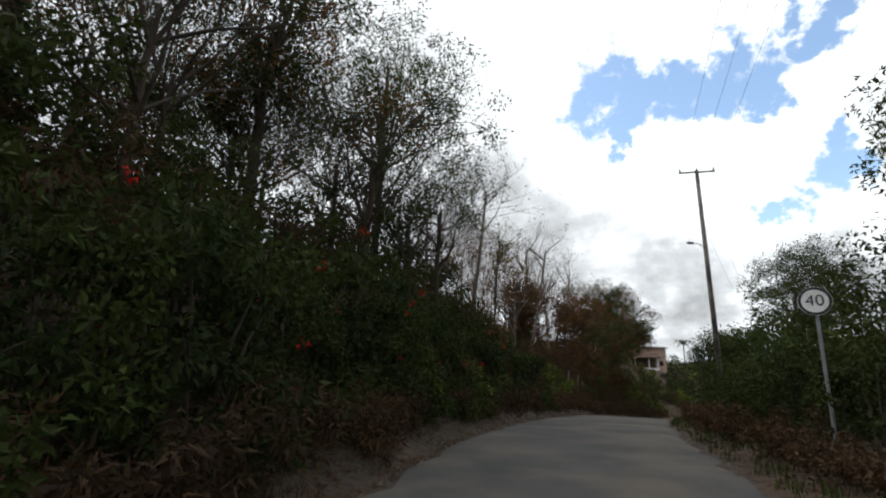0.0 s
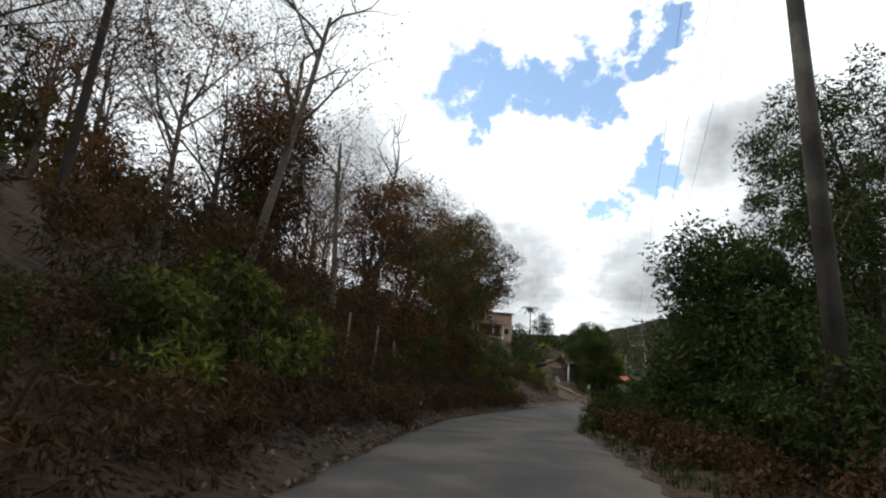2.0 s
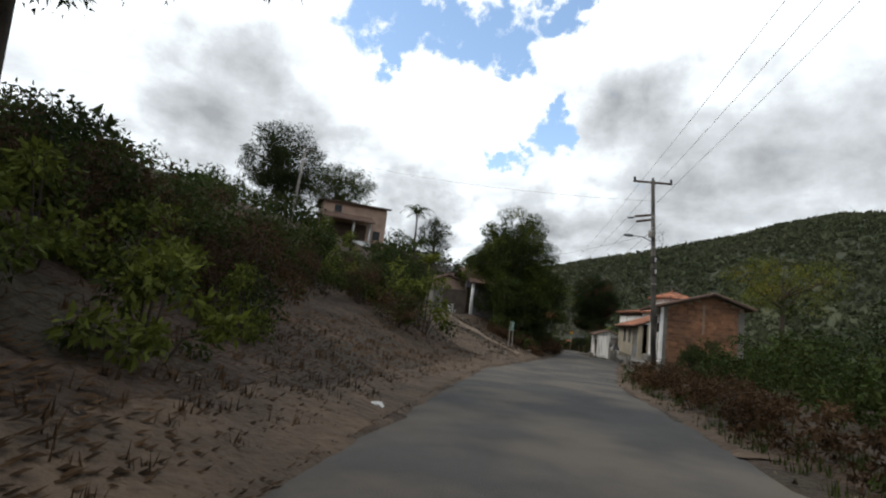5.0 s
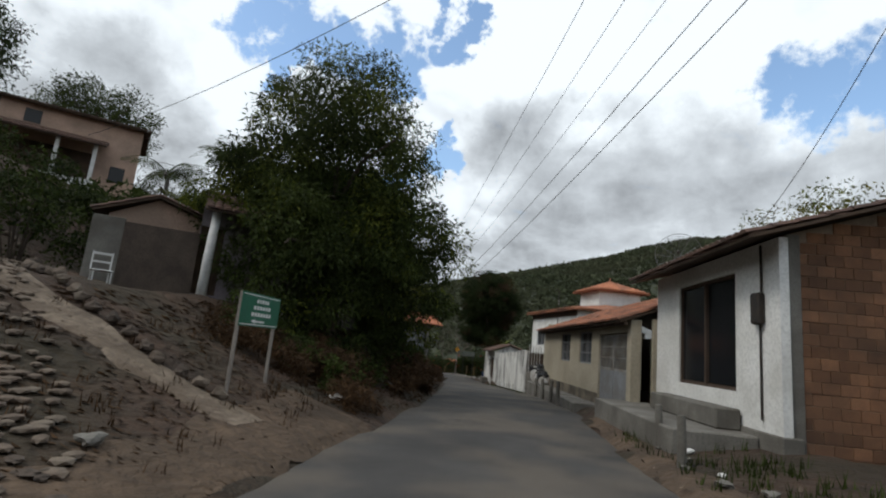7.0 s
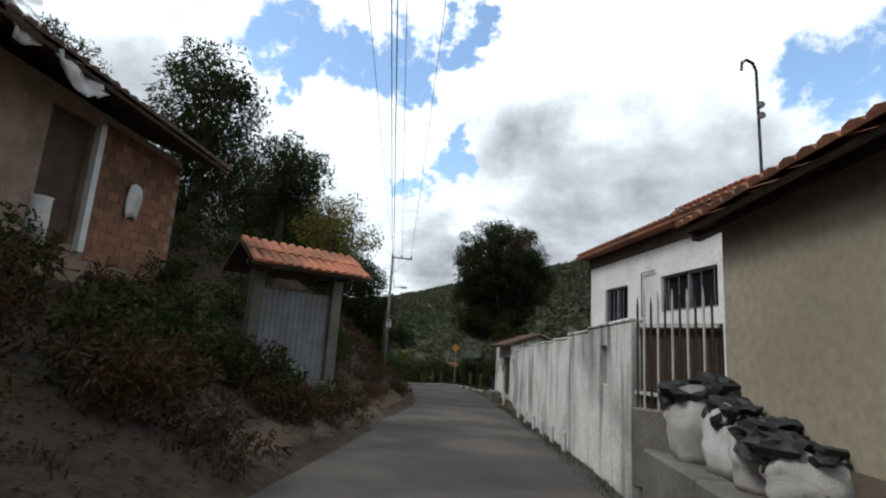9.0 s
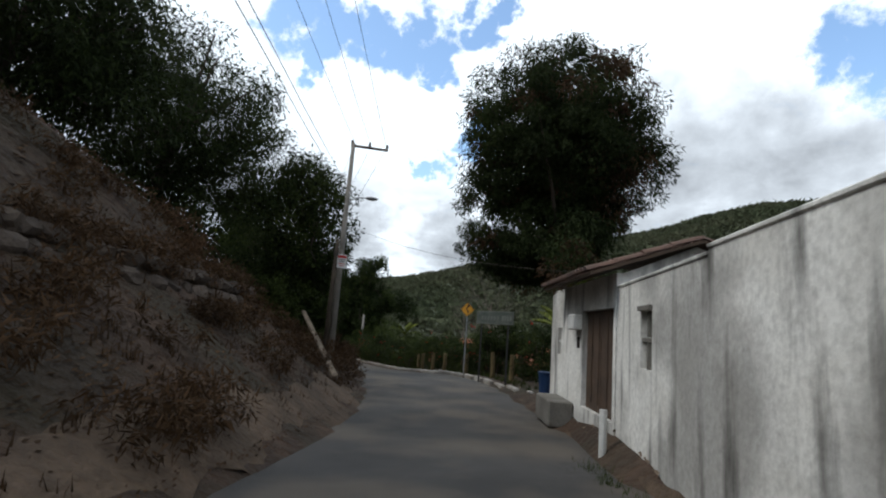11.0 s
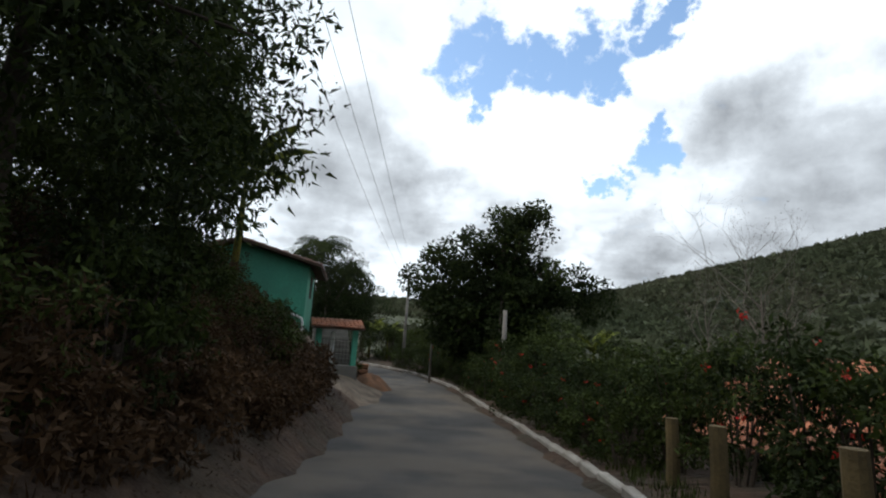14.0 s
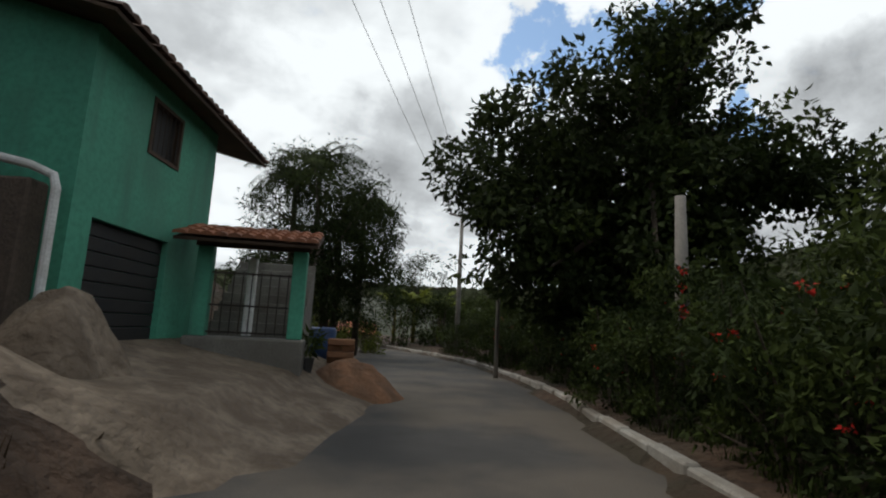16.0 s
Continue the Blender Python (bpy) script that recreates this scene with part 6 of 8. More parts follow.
thicket("slope_thicket", "dark green thicket on the slope behind the gate", line_spots(120.5, 127.5, 0.16, -13.5, -7.6, 99), 1.6, 0.9, 60, 0.16, "mangoleaf", 99)
scatter(dark_bush + lime_bush, line_spots(120.5, 128, 1.3, -5.6, -4.2, 23), 23, 0.5, 0.8)

# the mango tree over the gatehouse
crown_tree("mango_tree", ground_at(82.9, 110.0), "large dark mango tree hung with fruit over the gatehouse", [(0, 0.8, 8.4, 3.0, 3.2, 3.0), (-1.2, 2.0, 5.4, 1.5, 1.8, 1.8), (0.9, 0.2, 7.4, 2.4, 2.4, 2.2), (0.6, 1.2, 5.0, 2.1, 2.3, 1.5), (-2.0, -1.3, 3.9, 0.8, 0.9, 0.8), (0.0, 2.0, 4.3, 1.4, 1.2, 1.0), (1.3, 2.9, 4.3, 1.2, 1.2, 1.0), (-0.9, -0.6, 4.6, 1.1, 1.1, 0.9)], 820, 190, 0.5, 0.16, "mangoleaf", 81, 0.19, mix=("dryleaf", 0.14), droop=1.0, folded=True, aspect=4.2, limbs_n=22)

# bank and trees past the ramp
crown_tree("mango_tree", ground_at(73.5, 124.5), "dark spreading mango tree above the cut bank", [(0, 0, 7.2, 4.6, 4.6, 3.6), (3.2, -1.5, 5.0, 2.6, 2.6, 2.6), (0, 0, 3.6, 3.2, 3.2, 2.4)], 420, 120, 0.85, 0.27, "mangoleaf", 82, 0.3, droop=0.9, aspect=4.0)
crown_tree("mango_tree", ground_at(68.5, 118.5), "dark mango tree on the slope above the stone wall", [(0, 0, 5.6, 3.8, 3.8, 3.6), (1.8, -1.5, 4.0, 2.4, 2.4, 2.4)], 300, 120, 0.85, 0.27, "mangoleaf", 83, 0.26, droop=0.9, aspect=4.0)
crown_tree("verge_tree", on_ground(150.5, -5.0), "leafy tree wrapped in creepers behind the pole", [(0, 0, 5.6, 2.1, 2.3, 3.4), (0.4, 0.2, 2.6, 2.1, 2.3, 2.2)], 260, 85, 0.6, 0.2, "leaf", 84, 0.14, droop=0.6, folded=True, mix=("mangoleaf", 0.5))
crown_tree("verge_tree", on_ground(156.5, -5.8), "dense dark tree on the bank above the road", [(0, 0, 6.4, 2.8, 2.8, 3.4), (1.4, 0.4, 3.4, 2.2, 2.6, 2.6)], 330, 85, 0.65, 0.2, "mangoleaf", 85, 0.18, mix=("leaf", 0.5))
crown_tree("verge_tree", on_ground(161.5, -7.5), "dense dark tree at the top of the bank", [(0, 0, 4.6, 2.6, 2.6, 3.0), (1.2, 0, 2.4, 2.2, 2.2, 2.2)], 240, 85, 0.65, 0.2, "mangoleaf", 86, 0.16, mix=("leaf", 0.4))
crown_tree("verge_tree", ground_at(81.0, 138.6), "dark tree at the top of the bank beside the banana plant", [(0, 0, 6.2, 1.9, 1.9, 2.3), (0.3, -0.5, 3.4, 1.7, 1.7, 1.8)], 200, 100, 0.55, 0.17, "mangoleaf", 90, 0.13, mix=("leaf", 0.4))
scatter(dark_bush + dry_bush, line_spots(147.5, 162, 0.9, -4.6, -3.7, 24), 24, 0.55, 0.95)
thicket("verge_growth", "low dry weeds under the roadside bank", line_spots(146.5, 167, 0.35, -3.6, -2.8, 54), 0.7, 0.45, 50, 0.12, "dryleaf", 54)
scatter(dry_bush + dark_bush, line_spots(157, 163.5, 0.8, -6.2, -4.8, 25), 25, 0.6, 0.95)
thicket("slope_thicket", "tangled green and brown growth on the roadside bank", line_spots(147, 163, 0.5, -8.2, -5.2, 26), 2.6, 1.0, 80, 0.14, "leaf", 26)
thicket("slope_thicket", "dark green thicket above the cut bank", line_spots(147, 164, 0.6, -14, -8.0, 27), 3.8, 1.3, 60, 0.2, "mangoleaf", 27)

scatter(dry_bush, [tuple(R(s, d)[:2]) for s, d in ((164.6, -5.8), (165.6, -6.4), (166.6, -6.8), (167.4, -7.4), (166.0, -7.8), (166.9, -8.4), (165.0, -7.2))], 76, 0.6, 0.95)

thicket("bank_tangle", "dark tangle of creepers over the steep earth bank", line_spots(160.0, 168.3, 0.12, -6.4, -3.3, 97), 0.5, 0.42, 75, 0.13, "dryleaf", 97, aspect=5.5)
thicket("bank_tangle", "green creepers hanging on the steep earth bank", line_spots(163.0, 168.2, 0.14, -6.8, -4.1, 98), 0.7, 0.45, 75, 0.08, "leaf", 98)

# hedge on the valley side
scatter(flower_bush + flower_bush + dark_bush, line_spots(149, 186, 0.95, 3.9, 4.7, 28), 28, 0.72, 1.0)
scatter(dark_bush + flower_bush[:1], line_spots(160, 190, 1.1, 3.0, 3.8, 29), 29, 0.6, 0.85)
scatter(dark_bush[:2] + flower_bush, line_spots(144.5, 152, 0.9, 4.2, 5.4, 30), 30, 0.8, 1.05)
thicket("hedge_thicket", "dark green growth behind the hedge", line_spots(163, 196, 0.9, 4.8, 8.0, 31), 2.9, 1.1, 65, 0.18, "leaf", 31)
thicket("valley_thicket", "light green scrub below the road", line_spots(141, 200, 1.0, 14, 30, 32), 2.5, 1.6, 50, 0.24, "freshleaf", 32)
crown_tree("broadleaf_tree", ground_at(95.5, 147.0), "big spreading dark broadleaf tree at the bend", [(0.2, -0.7, 7.6, 1.9, 1.9, 1.5), (1.6, -1.4, 8.4, 1.3, 1.3, 1.3), (-2.0, 0.2, 6.4, 2.0, 2.0, 1.6), (-3.4, 0.6, 4.9, 1.5, 1.6, 1.3), (2.9, -1.7, 5.4, 1.8, 1.8, 1.4), (4.4, -2.4, 4.4, 1.4, 1.4, 1.1), (-2.2, 0.4, 3.6, 2.2, 2.2, 1.8), (0.8, -0.4, 4.8, 2.8, 2.6, 2.0), (0, 0, 2.6, 3.0, 3.0, 1.8)], 470, 105, 0.66, 0.21, "mangoleaf", 87, 0.34, droop=0.3, folded=True, aspect=1.9, limbs_n=22, mix=("leaf", 0.25))
crown_tree("far_tree", ground_at(94.5, 185), "dark tree far along the road", [(0, 0, 5.5, 4.0, 4.0, 3.4)], 80, 60, 0.9, 0.3, "mangoleaf", 88, 0.25)
crown_tree("garden_tree", ground_at(87.6, 156.4), "dense dark garden tree beyond the green house", [(-0.4, -1.2, 4.6, 2.9, 2.6, 3.4), (1.2, 0.2, 3.4, 2.2, 2.2, 2.8), (-1.6, -1.6, 2.4, 2.0, 2.0, 2.2)], 420, 110, 0.6, 0.19, "mangoleaf", 89, 0.2, droop=0.8, aspect=4)
scatter(dark_bush + lime_bush, [(89, 160), (87, 163), (91.5, 167), (94, 169), (89, 170), (96, 171), (85, 158), (94, 165.5), (96.5, 160), (97, 164)], 33, 1.0, 1.5)

retire(dark_bush, -14, -5), retire(dry_bush, -22, -5), retire(lime_bush, -28, -5), retire(flower_bush, -33, -5), retire(bare, -38, -8), retire(wood, -45, -8), retire(brown, -52, -8)


def banana(at, h, n, seed, label="banana plant with long torn leaves"):
    rnd = random.Random(seed)
    t = thing("banana_plant", Matrix.Translation(at), label, "banana plant", "banana plants")
    part("stem", tubes(([(0, 0, -0.3), (0.03, 0, h * 0.3), (0, 0.03, h * 0.55)], [0.14, 0.11, 0.07]), n=8), M["yellowleaf"], t, smooth=True)
    for k in range(n):
        a = 6.283 * k / n + rnd.uniform(-0.3, 0.3)
        up, ln = rnd.uniform(0.5, 2.2), min(2.9, h * rnd.uniform(0.42, 0.56))
        p, w = Vector((0, 0, h * 0.55)), Vector((math.cos(a), math.sin(a), up * 1.6)).normalized()
        side = Vector((-math.sin(a), math.cos(a), 0))
        bm = bmesh.new()
        mids, wid = [], []
        for i in range(15):
            u = i / 14
            mids.append(p.copy())
            wid.append(0.0 if u < 0.12 else 0.31 * math.sin(min(1, (u - 0.1) / 0.9) * math.pi) ** 0.6 + 0.01)
            w = (w + Vector((math.cos(a) * 0.035, math.sin(a) * 0.035, -0.10 * (0.4 + u)))).normalized()
            p = p + w * ln / 14
        for sgn in (1, -1):
            sag = -0.25 - 0.3 * rnd.random()
            for i in range(1, 14):
                tear = rnd.random() < 0.3
                a0, b0 = mids[i], mids[i + 1]
                c0 = a0 + side * sgn * wid[i] + Vector((0, 0, sag * wid[i]))
                d0 = b0 + side * sgn * wid[i + 1] + Vector((0, 0, sag * wid[i + 1]))
                if tear:
                    d0 = d0.lerp(c0, 0.25) + Vector((0, 0, -0.05))
                    sag -= 0.08
                bm.faces.new([bm.verts.new(v) for v in (a0, b0, d0, c0)])
        tube(bm, mids, [0.03] * 5 + [0.02] * 5 + [0.008] * 5, 4)
        part("leaf", bm, M["freshleaf"], t)
    return t


def palm(at, h, n, seed, label="palm with arching feathery fronds"):
    rnd = random.Random(seed)
    t = thing("palm_tree", Matrix.Translation(at), label, "palm", "palms")
    part("trunk", tubes(([(0, 0, -0.3), (0.06, 0, h * 0.5), (0, 0, h)], [0.16, 0.12, 0.1]), n=8), M["bark"], t, smooth=True)
    for k in range(n):
        a = 6.283 * k / n + rnd.uniform(-0.25, 0.25)
        w = Vector((math.cos(a), math.sin(a), rnd.uniform(0.4, 1.8))).normalized()
        p, bm, side = Vector((0, 0, h)), bmesh.new(), Vector((-math.sin(a), math.cos(a), 0))
        ln, pts = rnd.uniform(1.9, 2.8), []
        for i in range(16):
            pts.append(p.copy())
            w = (w + Vector((0, 0, -0.13))).normalized()
            p = p + w * ln / 15
        tube(bm, pts, [0.025] * 8 + [0.01] * 8, 4)
        for i in range(2, 16):
            for sgn in (1, -1):
                for o in (0, 0.5):
                    b = pts[i - 1].lerp(pts[i], o)
                    l = 0.55 * math.sin((i + 1) / 17 * math.pi) + 0.12
                    e = b + (side * sgn * 0.8 + w * 0.35 + Vector((0, 0, -0.5))).normalized() * l
                    m = b.lerp(e, 0.5) + Vector((0, 0, 0.04))
                    q = w * 0.025
                    bm.faces.new([bm.verts.new(v) for v in (b, m + q, e, m - q)])
        part("frond", bm, M["leaf"], t)
    return t


for i, (x, y, h) in enumerate(((88.7, 114.1, 6.3), (91.0, 116.5, 4.8), (87.6, 112.6, 3.6))):
    banana(ground_at(x, y), h, 8, 10 + i)
for i, (x, y, h) in enumerate(((82.9, 138.6, 6.6), (80.9, 138.0, 5.6))):
    banana(ground_at(x, y), h, 8, 20 + i)
for i, (x, y, h) in enumerate(((92.6, 168.5, 4.4), (94.2, 168.0, 4.0), (91.4, 169.5, 4.2), (101.5, 146.5, 4.5))):
    banana(ground_at(x, y), h, 8, 30 + i)
banana(ground_at(49.6, 100.8), 4.2, 8, 41)
palm(ground_at(48.4, 101.8), 3.6, 13, 5)
palm(ground_at(86.8, 157.0), 7.6, 30, 6)
palm(ground_at(88.8, 158.0), 6.8, 30, 7)
palm(ground_at(87.8, 157.8), 5.4, 28, 9)
palm(ground_at(86.0, 155.8), 6.2, 28, 10)
palm(ground_at(55.0, 116.0), 6.0, 15, 8)
for i, (x, y, h) in enumerate(((113.6, 146.2, 17.5), (117.5, 148.5, 14.5), (110.5, 147.5, 11.0))):
    tree("bare_tree", ground_at(x, y), h, "pale leafless tree against the sky", "dryleaf", 200 + i, h * 0.55, 0.45, 0.11, 9, 4, 2, 0.4, 0.1, "twig", group="leafless trees")


# ---- woods on the far hills ----
def far_woods(count, seed):
    """Crowns of ragged leaf masses over the hillsides, larger and coarser with distance."""
    rnd = np.random.RandomState(seed)
    az, r = np.radians(rnd.uniform(-15, 118, count)), rnd.uniform(0, 1, count) ** 0.75 * 760 + 70
    x, y = 50 + r * np.sin(az), 80 + r * np.cos(az)
    thin = wave(x / 38, y / 38, 9) + 0.6 * wave(x / 90, y / 90, 10)
    keep = (thin > np.where(r > 380, -2.0, -0.55)) & (np.abs(nearest(x, y)[1]) > 30)
    x, y, r = x[keep], y[keep], r[keep]
    z, n, per = height(x, y), len(x), 15
    size = rnd.uniform(0.9, 2.6, n) * (0.75 + r / 550)
    c = np.repeat(np.stack([x, y, z + size * 0.55], 1), per, axis=0)
    sz = np.repeat(size, per)[:, None]
    v = rnd.normal(size=(n * per, 3))
    v /= np.linalg.norm(v, axis=1)[:, None]
    v[:, 2] = np.abs(v[:, 2]) * 1.0 - 0.3
    o = c + v * sz * rnd.uniform(0.45, 1.0, (n * per, 1))
    a = rnd.normal(size=(n * per, 3)) * sz * 0.32
    b = rnd.normal(size=(n * per, 3)) * sz * 0.32
    verts = np.stack([o + a, o + b, o - (a + b) * 0.8], 1).reshape(-1, 3)
    k = n * per
    me = bpy.data.meshes.new("far_woods")
    me.vertices.add(3 * k)
    me.vertices.foreach_set("co", verts.ravel())
    me.loops.add(3 * k)
    me.loops.foreach_set("vertex_index", np.arange(3 * k))
    me.polygons.add(k)
    me.polygons.foreach_set("loop_start", np.arange(k) * 3)
    me.polygons.foreach_set("loop_total", np.full(k, 3))
    me.update(calc_edges=True)
    me.materials.append(M["farleaf"])
    return tagged(new("far_woods", me), "dense green woods covering the far hillsides", "woods", kind="stuff")


far_woods(36000, 3)

# scrub on the valley floor and the upper slope
rnd = random.Random(91)
spots = [tuple(R(rnd.uniform(-20, 190), 11 + 30 * rnd.random() ** 1.2)[:2]) for _ in range(520)]
thicket("valley_scrub", "low green and brown scrub covering the valley side", spots, 2.0, 2.2, 15, 0.5, "leaf", 92)
spots = [tuple(R(rnd.uniform(-20, 190), -14 - 26 * rnd.random())[:2]) for _ in range(420)]
spots = [p for p in spots if min(math.hypot(p[0] - q[0], p[1] - q[1]) for q in ((40, 88), (38, 96), (36, 103), (44, 108), (48, 92), (59, 96))) > 7]
thicket("upper_scrub", "brown and green scrub covering the upper slope", spots, 1.9, 2.0, 15, 0.48, "leaf", 93)

# ---- signs ----
def face_to(p, target, z=None):
    """A frame at p whose -y side looks towards the target."""
    v = Vector((target[0] - p[0], target[1] - p[1], 0))
    return Matrix.Translation(p) @ Matrix.Rotation(math.atan2(v.x, -v.y), 4, "Z")


def disc(bm, r, y, t=0.004, n=32, r0=0.0):
    """A flat disc or ring facing -y."""
    a = [(math.cos(6.28319 * k / n), math.sin(6.28319 * k / n)) for k in range(n)]
    out_f = [bm.verts.new((r * c, y, r * s)) for c, s in a]
    if r0:
        in_f = [bm.verts.new((r0 * c, y, r0 * s)) for c, s in a]
        for k in range(n):
            bm.faces.new((out_f[k], out_f[(k + 1) % n], in_f[(k + 1) % n], in_f[k]))
    else:
        bm.faces.new(out_f)
        back = [bm.verts.new((r * c, y + t, r * s)) for c, s in a]
        bm.faces.new(back[::-1])
        for k in range(n):
            bm.faces.new((out_f[k], back[k], back[(k + 1) % n], out_f[(k + 1) % n]))
    return bm


def lettering(text, size, mat, parent, at, name="lettering"):
    cu = bpy.data.curves.new(name, "FONT")
    cu.body, cu.size, cu.align_x, cu.align_y, cu.extrude = text, size, "CENTER", "CENTER", 0.001
    cu.materials.append(mat)
    ob = new(name, cu)
    ob.parent = parent
    ob.matrix_local = Matrix.Translation(at) @ Matrix.Rotation(radians(90), 4, "X")
    return ob


def speed_sign():
    g = ground_at(7.0, 9.4)
    m = face_to(g, (0.5, 0, 0))
    t = thing("speed_limit_sign", m, "round white speed sign with dark ring on a thin post", "road sign")
    h = 3.25 - g.z
    part("post", tubes(([(0, 0.04, -0.4), (0, 0.04, h + 0.2)], 0.03)), M["greymetal"], t)
    s = new("sign_face")
    s.parent = t
    s.location = (0, 0, h)
    part("plate", disc(bmesh.new(), 0.27, 0.0, 0.01), M["signwhite"], s)
    part("ring", disc(bmesh.new(), 0.265, -0.003, r0=0.215), M["signblack"], s)
    lettering("40", 0.3, M["signblack"], s, (0, -0.004, 0))


def village_sign():
    a, b = Vector((45.45, 81.3, 0)), Vector((46.55, 82.35, 0))
    mid = (a + b) / 2
    g = ground_at(mid.x, mid.y)
    m, ln = frame_of(b, a, g.z)
    t = thing("village_sign", m, "small green direction sign with white lines on two posts", "sign")
    top, bot = 0.12 - g.z, -0.42 - g.z
    part("plate", boxes((0, -0.012, bot, ln, 0.0, top), bevel=0.004), M["signgreen"], t)
    part("border", boxes((0.03, 0.001, top - 0.04, ln - 0.03, 0.004, top - 0.025), (0.03, 0.001, bot + 0.025, ln - 0.03, 0.004, bot + 0.04)), M["signwhite"], t)
    for k, (w, o) in enumerate(((0.5, 0.0), (0.7, 0.0), (0.8, 0.0))):
        z = top - 0.12 - k * 0.11
        n = 5 + k
        for i in range(n):
            x = ln / 2 - w / 2 + i * w / n
            part("letter_bar", boxes((x, 0.001, z - 0.03, x + w / n * 0.7, 0.004, z + 0.03)), M["signwhite"], t)
    bm = boxes((ln / 2 - 0.16, 0.001, bot + 0.07, ln / 2 + 0.25, 0.004, bot + 0.10))
    bm.faces.new([bm.verts.new(v) for v in ((ln / 2 + 0.2, 0.004, bot + 0.045), (ln / 2 + 0.2, 0.004, bot + 0.125), (ln / 2 + 0.36, 0.004, bot + 0.085))])
    part("arrow", bm, M["signwhite"], t)
    for x in (0.03, ln - 0.08):
        part("post", boxes((x, -0.07, -0.4, x + 0.05, -0.02, top), bevel=0.005), M["palebark"], t)


def bend_sign():
    g = ground_at(85.55, 117.75)
    m = face_to(g, R(138, 0))
    t = thing("bend_warning_sign", m, "yellow diamond winding-road sign on a thin post", "road sign")
    h = -0.80 - g.z
    part("post", tubes(([(0, 0.035, -0.3), (0, 0.035, h + 0.2)], 0.028)), M["greymetal"], t)
    d = 0.32
    bm = bmesh.new()
    f = [bm.verts.new(v) for v in ((0, 0, h - d), (d, 0, h), (0, 0, h + d), (-d, 0, h))]
    b = [bm.verts.new((v.co.x, 0.006, v.co.z)) for v in f]
    bm.faces.new(f)
    bm.faces.new(b[::-1])
    for k in range(4):
        bm.faces.new((f[k], b[k], b[(k + 1) % 4], f[(k + 1) % 4]))
    part("plate", bm, M["signyellow"], t)
    bm = bmesh.new()
    for k in range(4):
        a, c = Vector(((0, -d), (d, 0), (0, d), (-d, 0))[k]), Vector(((0, -d), (d, 0), (0, d), (-d, 0))[(k + 1) % 4])
        i0, i1, o0, o1 = a * 0.88, c * 0.88, a * 0.95, c * 0.95
        bm.faces.new([bm.verts.new((v.x, -0.003, h + v.y)) for v in (o0, o1, i1, i0)])
    part("border", bm, M["signblack"], t)
    bm = bmesh.new()
    pts = [Vector((0.06 * math.sin(u * 7.0), 0, -0.2 + 0.36 * u)) for u in (k / 16 for k in range(17))]
    pts = [p * 0.85 for p in pts]
    for p0, p1 in zip(pts, pts[1:]):
        bm.faces.new([bm.verts.new((x, -0.004, h + z)) for x, z in ((p0.x - 0.03, p0.z), (p0.x + 0.03, p0.z), (p1.x + 0.03, p1.z), (p1.x - 0.03, p1.z))])
    e = pts[-1]
    bm.faces.new([bm.verts.new((x, -0.004, h + z)) for x, z in ((e.x - 0.08, e.z), (e.x + 0.08, e.z), (e.x + 0.02, e.z + 0.11))])
    part("arrow", bm, M["signblack"], t)


def name_board():
    m, ln = frame_of((84.15, 113.45), (84.32, 115.7), 0)
    t = thing("road_name_board", m, "long weathered grey-green road board with faded letters on two posts", "sign")
    top, bot = -0.92, -1.42
    g0, g1 = ground_at(*(m @ Vector((0.35, 0, 0)))[:2]).z, ground_at(*(m @ Vector((ln - 0.3, 0, 0)))[:2]).z
    part("plate", boxes((0, -0.015, bot, ln, 0.015, top), bevel=0.012), M["boardgreen"], t)
    part("border", boxes((0.02, 0.016, top - 0.035, ln - 0.02, 0.019, top - 0.02), (0.02, 0.016, bot + 0.02, ln - 0.02, 0.019, bot + 0.035), (0.02, 0.016, bot + 0.036, 0.035, 0.019, top - 0.036), (ln - 0.035, 0.016, bot + 0.036, ln - 0.02, 0.019, top - 0.036)), M["faded"], t)
    for k in range(4):
        x = 0.12 + k * 0.15
        part("letter_bar", boxes((x, 0.016, bot + 0.14, x + 0.1, 0.019, bot + 0.34)), M["faded"], t)
    for k in range(6):
        x = 0.85 + k * 0.19
        part("letter_bar", boxes((x, 0.016, bot + 0.16, x + 0.12, 0.019, bot + 0.32)), M["fainter"], t)
    for x, g in ((0.35, g0), (ln - 0.3, g1)):
        part("post", boxes((x - 0.025, -0.07, g - 0.3, x + 0.025, -0.017, top - 0.05), bevel=0.006), M["dark"], t)


def notice(at, toward):
    m = face_to(at, toward)
    t = thing("notice_plate", m, "white notice plate with red header fixed to the pole", "sign")
    part("plate", boxes((-0.19, -0.012, -0.27, 0.19, 0.0, 0.27), bevel=0.004), M["signwhite"], t)
    part("header", boxes((-0.17, -0.016, 0.13, 0.17, -0.013, 0.24)), M["signred"], t)
    for k in range(4):
        w = (0.26, 0.2, 0.28, 0.16)[k]
        part("letter_bar", boxes((-w / 2, -0.016, 0.05 - k * 0.085, w / 2, -0.013, 0.085 - k * 0.085)), M["signblack"] if k < 2 else M["signred"], t)


